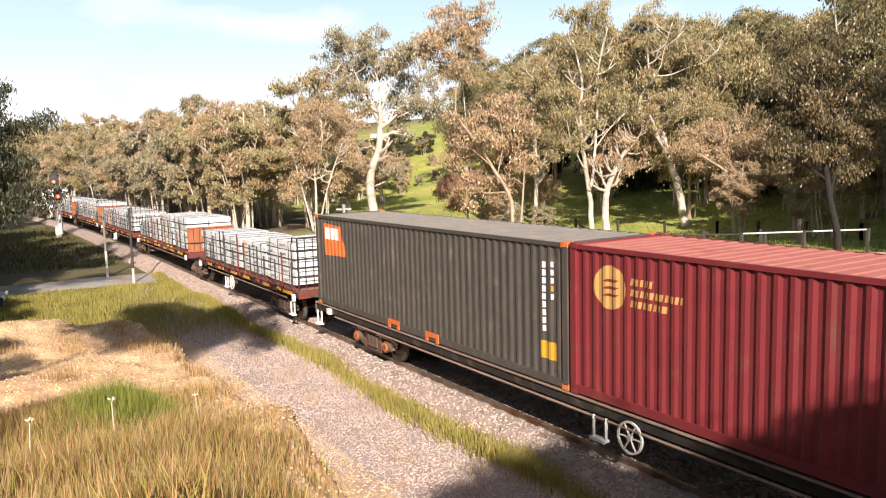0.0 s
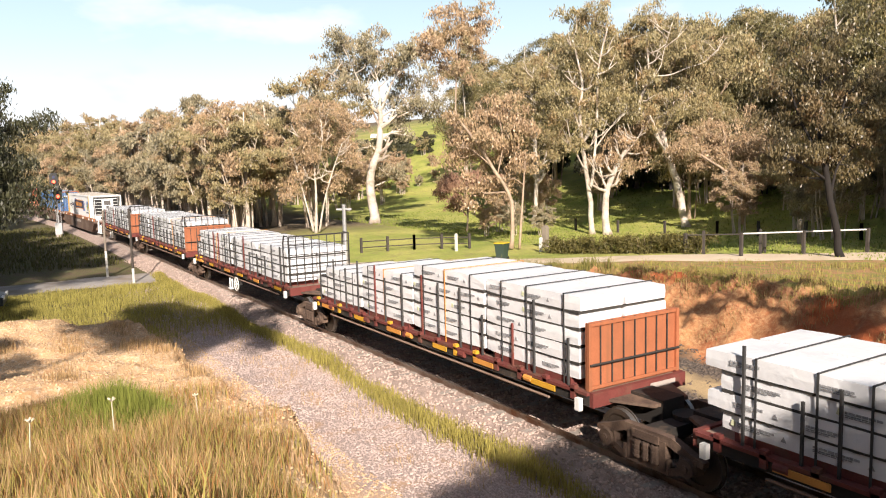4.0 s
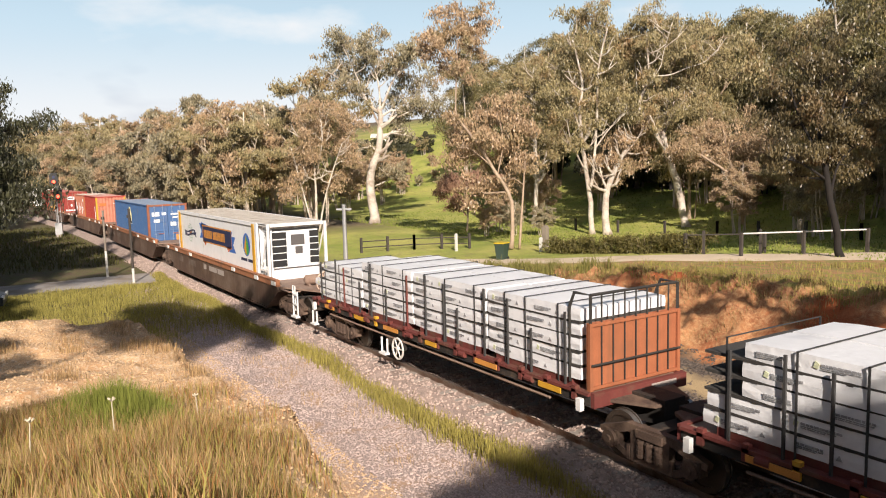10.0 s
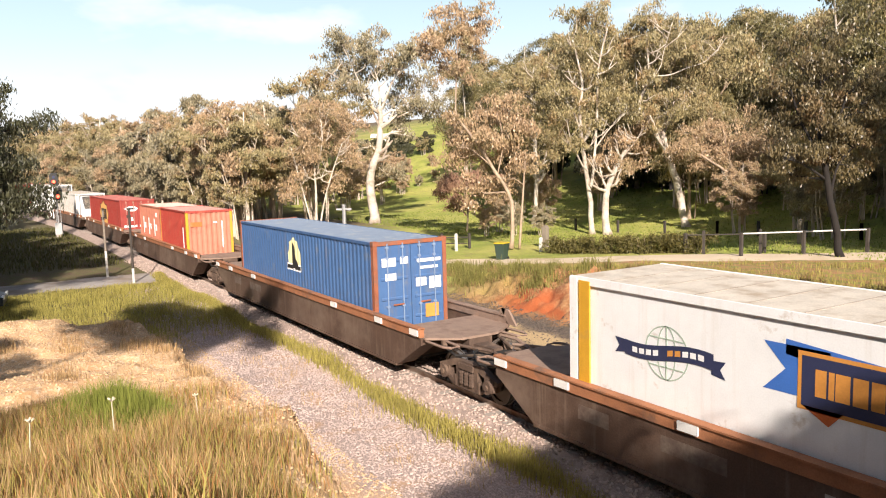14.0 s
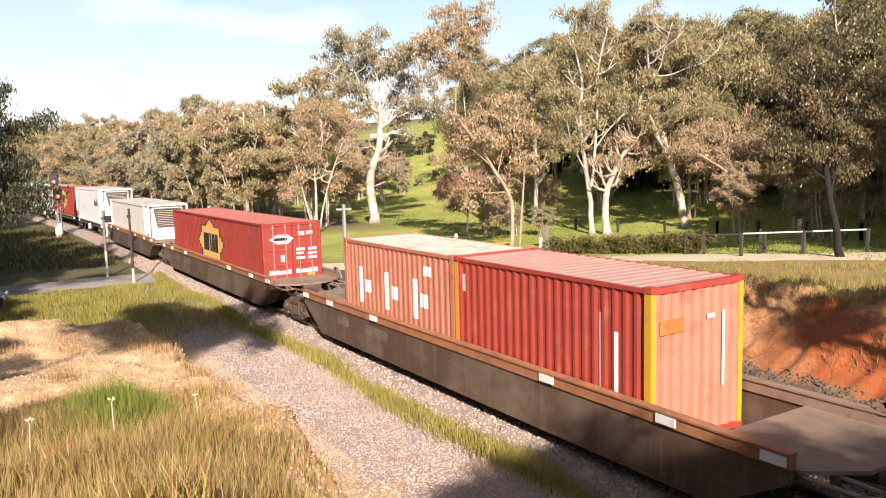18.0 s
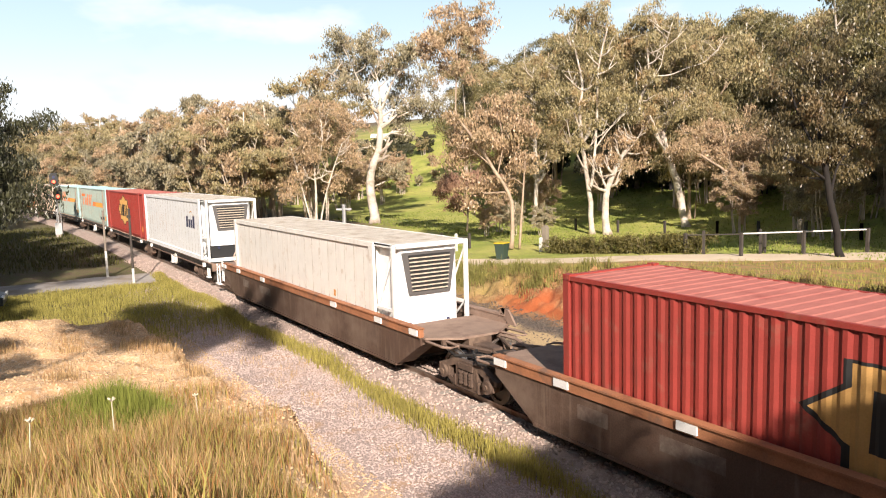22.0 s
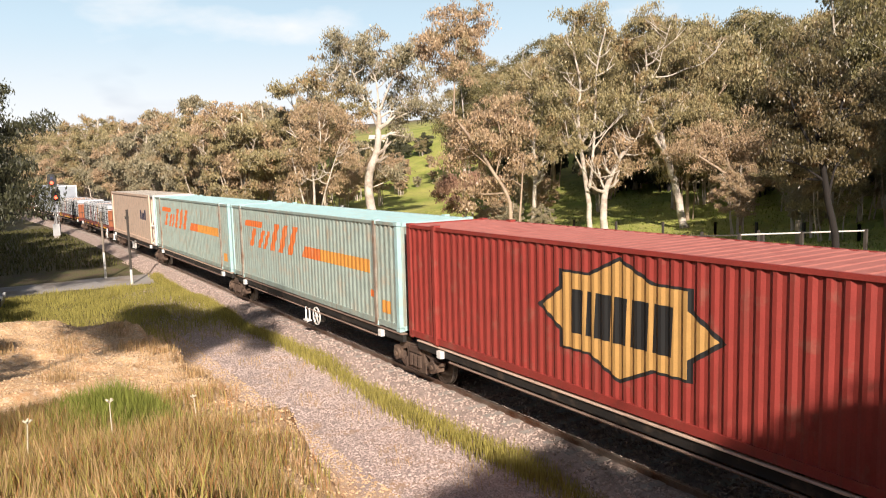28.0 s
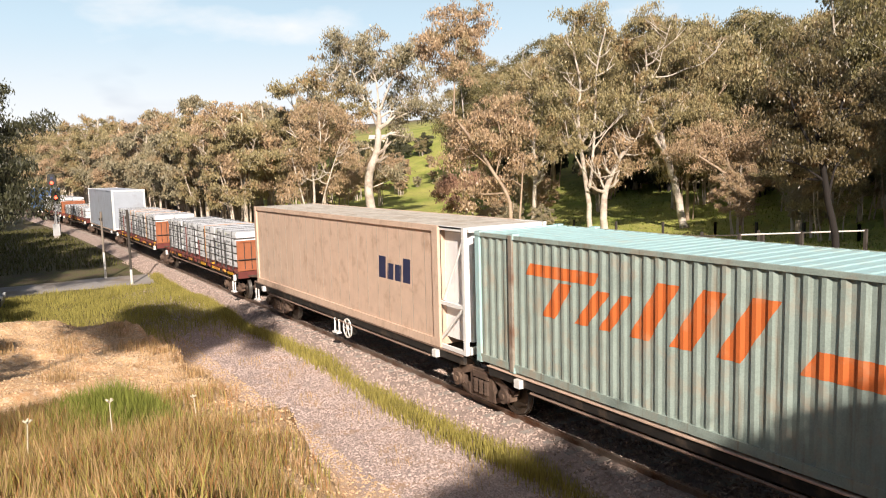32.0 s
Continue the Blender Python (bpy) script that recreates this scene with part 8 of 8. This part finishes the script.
def signal_post(x, y):
    t = thing("railway_signal", "black two-headed railway signal showing red lights", "signal", m=pose(x, y, spot(x, y), 0, 0, 75))
    part("mast", Geo().tube([(0, 0, 0), (0, 0, 5.9)], 0.08, 10), GALV, t)
    part("base", Geo().box(-0.25, 0.25, -0.25, 0.25, -0.1, 0.25), SLEEPER, t)
    part("equipment_box", Geo().box(-0.3, 0.3, -0.25, 0.25, 0.25, 1.3), GALV, t)
    ld = Geo().tube([(-0.2, 0.25, 0), (-0.2, 0.25, 5.6)], 0.025, 5).tube([(0.2, 0.25, 0), (0.2, 0.25, 5.6)], 0.025, 5)
    for k in range(14):
        ld.tube([(-0.2, 0.25, 0.4 + 0.38 * k), (0.2, 0.25, 0.4 + 0.38 * k)], 0.018, 4)
    part("ladder", ld, GALV, t)
    for k, (dx, z) in enumerate(((-0.1, 4.85), (0.15, 3.5))):
        hd = part("signal_head", Geo().prism([(dx - 0.36, z), (dx - 0.28, z - 0.1), (dx + 0.28, z - 0.1), (dx + 0.36, z), (dx + 0.36, z + 0.9), (dx + 0.2, z + 1.1), (dx - 0.2, z + 1.1), (dx - 0.36, z + 0.9)], "y", -0.12, 0.02), BLACK, t)
        part("lamp", Geo().disc((dx, -0.14, z + 0.28), "y", 0.15, 0.04, 16), RED_LAMP, hd, "glowing red lamp")
        part("hood", Geo().disc((dx, -0.24, z + 0.28), "y", 0.19, 0.2, 16, 0.165), BLACK, hd)
        part("dark_lens", Geo().disc((dx, -0.14, z + 0.72), "y", 0.13, 0.03, 16), NAVY, hd)
    return t


signal_post(-79.0, -3.6)


def crossing_post(x, y, h, label, head=False):
    t = thing("marker_post", label, "post", "posts at the crossing", pose(x, y, spot(x, y), 0, 0, 30))
    part("pole", Geo().tube([(0, 0, -0.2), (0, 0, h)], 0.06, 10), DARK_TIMBER if not head else WEATHERED, t)
    part("lower_band", Geo().tube([(0, 0, 0.0), (0, 0, 1.5 if head else 0.8)], 0.066, 10), WHITE_TIMBER, t, "white painted lower band")
    part("sign_plate", Geo().box(-0.14, 0.14, -0.05, -0.02, h - 0.5, h - 0.35), DARK_TIMBER, t, "back of a dark crossing sign board")
    return t


crossing_post(-43.0, -3.5, 4.0, "slim crossing sign post with a white foot")
crossing_post(-46.4, -4.3, 3.8, "grey crossing sign post with a white foot", True)


def rail_fence(pts, rails, h, post_m, rail_m, label, gap=2.4):
    t = thing("rail_fence", label, "fence")
    for (ax, ay), (bx, by) in zip(pts[:-1], pts[1:]):
        n = max(1, round(math.hypot(bx - ax, by - ay) / gap))
        for k in range(n + 1):
            x, y = ax + (bx - ax) * k / n, ay + (by - ay) * k / n
            z = spot(x, y)
            part("post", Geo().box(x - 0.07, x + 0.07, y - 0.07, y + 0.07, z - 0.3, z + h + 0.06), post_m, t)
            if k < n:
                x2, y2 = ax + (bx - ax) * (k + 1) / n, ay + (by - ay) * (k + 1) / n
                z2 = spot(x2, y2)
                for q in rails:
                    part("rail", Geo().tube([(x, y, z + q), (x2, y2, z2 + q)], 0.038, 6), rail_m, t)
    return t


rail_fence([(-46.3, 11.6), (-44, 14.4), (-41.7, 17.3)], (0.35, 0.75), 0.95, DARK_TIMBER, DARK_TIMBER, "low dark post and rail fence")
rail_fence([(-23.1, 20.4), (-19.4, 24.6)], (1.12,), 1.12, DARK_TIMBER, WHITE_TIMBER, "old fence with one pale top rail", 2.6)
rail_fence([(-26.6, 20.6), (-23.4, 22.6)], (0.95,), 1.0, DARK_TIMBER, DARK_TIMBER, "short dark fence with a heavy single rail", 3.0)
rail_fence([(-46, 30.5), (-34, 32.5), (-23, 30.5), (-14, 33)], (), 0.9, DARK_TIMBER, DARK_TIMBER, "line of old dark fence posts across the paddock", 4.2)


def hedge():
    rng = np.random.default_rng(5)
    cl = []
    for k in range(46):
        q = k / 45
        x, y = -35.0 + 9.0 * q, 18.65 + 2.4 * q
        z = spot(x, y)
        for _ in range(5):
            cl.append(((x + rng.normal(0, 0.25), y + rng.normal(0, 0.3), z + rng.uniform(0.1, 0.95)), rng.uniform(0.3, 0.5)))
    t = thing("hedge", "clipped brownish green hedge along the driveway", "hedge")
    part("foliage", leaf_mesh("foliage", cl, 90, 0.13, rng, 0.3), mat("hedge_leaf", (0.13, 0.11, 0.03), 0.6, var=0.5, scale=0.6, fine=3, bump=0, island=1.2, translucent=0.2), t)
    st = Geo()
    for k in range(24):
        q = k / 23
        x, y = -35.0 + 9.0 * q, 18.65 + 2.4 * q
        z = spot(x, y)
        st.tube([(x, y, z - 0.1), (x + 0.1, y, z + 0.4), (x, y + 0.1, z + 0.8)], [0.03, 0.02, 0.01], 5)
    part("stems", st, BARK_TAN, t)["kind"] = "stuff"


hedge()


def wheelie_bin(x, y):
    m = mat("green_bin_plastic", (0.035, 0.06, 0.045), 0.5, var=0.1)
    t = thing("wheelie_bin", "dark green wheelie bin with a yellow lid", "bin", m=pose(x, y, spot(x, y), 0, 0, 25))
    part("body", Geo().add([(-0.22, -0.25, 0.05), (0.22, -0.25, 0.05), (0.22, 0.22, 0.05), (-0.22, 0.22, 0.05), (-0.29, -0.35, 0.95), (0.29, -0.35, 0.95), (0.29, 0.33, 0.95), (-0.29, 0.33, 0.95)],
                           [(0, 3, 2, 1), (4, 5, 6, 7), (0, 1, 5, 4), (1, 2, 6, 5), (2, 3, 7, 6), (3, 0, 4, 7)]), m, t)
    part("lid", Geo().box(-0.31, 0.31, -0.38, 0.37, 0.95, 1.01), mat("yellow_bin_lid", (0.55, 0.40, 0.03), 0.5), t, "yellow lid")
    for sx in (-1, 1):
        part("wheel", Geo().disc((sx * 0.25, 0.27, 0.1), "x", 0.1, 0.05, 14), BLACK, t)


wheelie_bin(-34.3, 14.5)


def stub_post(x, y, h, w, m, label):
    t = thing("stub_post", label, "post", m=pose(x, y, spot(x, y), 0, 0, 15))
    part("post", Geo().box(-w, w, -w, w, -0.2, h), m, t)
    part("cap", Geo().prism([(-w, h), (w, h), (0.0, h + w * 0.7)], "y", -w, w), m, t)


stub_post(-38.1, 20.8, 1.3, 0.17, WEATHERED, "thick weathered gate post")
stub_post(-36, 18.7, 0.85, 0.08, WHITE_TIMBER, "short white marker post")
stub_post(-23.2, 22.0, 1.2, 0.055, DARK_TIMBER, "dark fence post by the driveway")
stub_post(-25.2, 20.3, 1.2, 0.055, DARK_TIMBER, "dark fence post by the driveway")
stub_post(-24.7, 27.5, 1.3, 0.1, WEATHERED, "pale weathered post in the paddock")
stub_post(-41, 15.8, 1.1, 0.07, WHITE_TIMBER, "short white marker post on the lawn")


def lamp_pole(x, y):
    t = thing("power_pole", "pale grey pole with a small cross arm", "pole", m=pose(x, y, spot(x, y), 0, 0, FACING))
    part("pole", Geo().tube([(0, 0, -0.3), (0, 0, 3.6)], [0.14, 0.11], 10), GALV, t)
    part("cross_arm", Geo().box(-0.45, 0.45, -0.05, 0.05, 3.35, 3.45), GALV, t)
    part("cap", Geo().disc((0, 0, 3.64), "z", 0.13, 0.08, 12), GALV, t)


lamp_pole(-41, 8.0)


def far_house(x, y):
    z = spot(x, y)
    t = thing("house", "low pale house on the hill behind the trees", "house", m=pose(x, y, z - 1.0, 0, 0, FACING))
    part("wall", Geo().box(-2.6, 2.6, 0, 4, -1, 2.6), mat("cream_render", (0.75, 0.66, 0.55), 0.9), t)
    part("roof", Geo().prism([(-0.5, 2.6), (4.5, 2.6), (2.0, 3.5)], "x", -2.9, 2.9), mat("pale_metal_roof", (0.72, 0.66, 0.58), 0.6), t)
    for k in (-1.4, 1.4):
        w = part("window", Geo().box(k - 0.7, k + 0.7, -0.05, 0.02, 0.7, 1.9), mat("window_dark", (0.03, 0.035, 0.04), 0.1), t)
        part("window_frame", Geo().box(k - 0.8, k + 0.8, -0.08, -0.05, 1.9, 2.0).box(k - 0.8, k + 0.8, -0.08, -0.05, 0.6, 0.7), WHITE_TIMBER, w)


far_house(-136, 61)


def parked_car(x, y, turn):
    t = thing("parked_car", "dark parked car at the roadside", "car", m=pose(x, y, spot(x, y), 0, 0, turn))
    body = mat("dark_car_paint", (0.05, 0.055, 0.06), 0.35, 0.3, var=0.05)
    prof = [(-2.1, 0.35), (2.1, 0.35), (2.15, 0.7), (1.3, 0.92), (0.7, 1.42), (-1.2, 1.45), (-1.9, 1.0), (-2.15, 0.9)]
    part("body", Geo().prism(prof, "y", -0.85, 0.85), body, t)
    glass = mat("car_glass", (0.02, 0.025, 0.03), 0.05)
    part("windscreen", Geo().prism([(1.26, 0.95), (1.30, 0.95), (0.74, 1.40), (0.70, 1.40)], "y", -0.7, 0.7), glass, t)
    for sy in (-1, 1):
        part("side_window", Geo().prism([(-1.6, 0.98), (1.1, 0.98), (0.62, 1.36), (-1.15, 1.38)], "y", sy * 0.855 - 0.006, sy * 0.855 + 0.006), glass, t)
        part("headlight", Geo().box(2.08, 2.17, sy * 0.65 - 0.17, sy * 0.65 + 0.17, 0.62, 0.78), WHITE, t)
        for sx in (-1.3, 1.3):
            wh = part("wheel", Geo().disc((sx, sy * 0.8, 0.31), "y", 0.31, 0.2, 20, 0.19), BLACK, t)
            part("rim", Geo().disc((sx, sy * 0.84, 0.31), "y", 0.2, 0.1, 16), GALV, wh)


parked_car(-38.6, -11.75, 82)


def dry_stalk(x, y, h, seed):
    r = random.Random(seed)
    t = thing("dry_stalk", "pale dried flower stalk standing in the grass", "plant", "dried stalks on the bank", pose(x, y, spot(x, y), 0, 0, r.uniform(0, 360)))
    m = mat("bleached_stalk", (0.60, 0.52, 0.38), 0.8, var=0.2)
    part("stem", Geo().tube([(0, 0, -0.05), (0.02, 0.01, h * 0.5), (0, 0.03, h)], [0.012, 0.010, 0.007], 6), m, t)
    for k in range(4):
        a = k * 1.6
        part("seed_head", Geo().tube([(0, 0.03, h - 0.02), (0.05 * math.cos(a), 0.03 + 0.05 * math.sin(a), h + 0.03)], [0.006, 0.016], 6), m, t)


dry_stalk(-11.1, -9.31, 0.85, 1)
dry_stalk(-10.75, -10.34, 0.75, 2)
dry_stalk(-13.5, -7.6, 0.6, 3)


# ---- what moves ----
def motions():
    for ob, centre, half, dx, dz in TRAIN:
        rows = []
        for k in range(33):
            s = centre + gone(k)
            ax, ay, _ = on_line(s + half)
            bx, by, _ = on_line(s - half)
            m = pose((ax + bx) / 2, (ay + by) / 2, 0, 0, 0, math.degrees(math.atan2(ay - by, ax - bx)))
            rows.append((k, m @ pose(dx, 0, dz)))
        walk(ob, rows)
    for w, d, u in SPIN:
        rows = [(0, pose(d, 0, 0.46))]
        t, turn = 0.0, 0.0
        while t < 32 - 1e-6:
            s = u + gone(t)
            near = -42 < s < 2
            dt = 2 / FPS if near else 0.5
            t2 = min(32.0, t + dt)
            if near:
                turn += (gone(t2) - gone(t)) / 0.46
                rows.append((t2, pose(d, 0, 0.46, 0, math.degrees(turn), 0)))
            elif t2 >= 32.0:
                rows.append((32.0, pose(d, 0, 0.46, 0, math.degrees(turn), 0)))
            elif len(rows) > 1 and s >= 2 and rows[-1][0] < t:
                pass
            elif s < -42 and s + 8 * 0.5 > -42:
                rows.append((t2, pose(d, 0, 0.46, 0, 0, 0)))
            t = t2
        walk(w, rows)


motions()
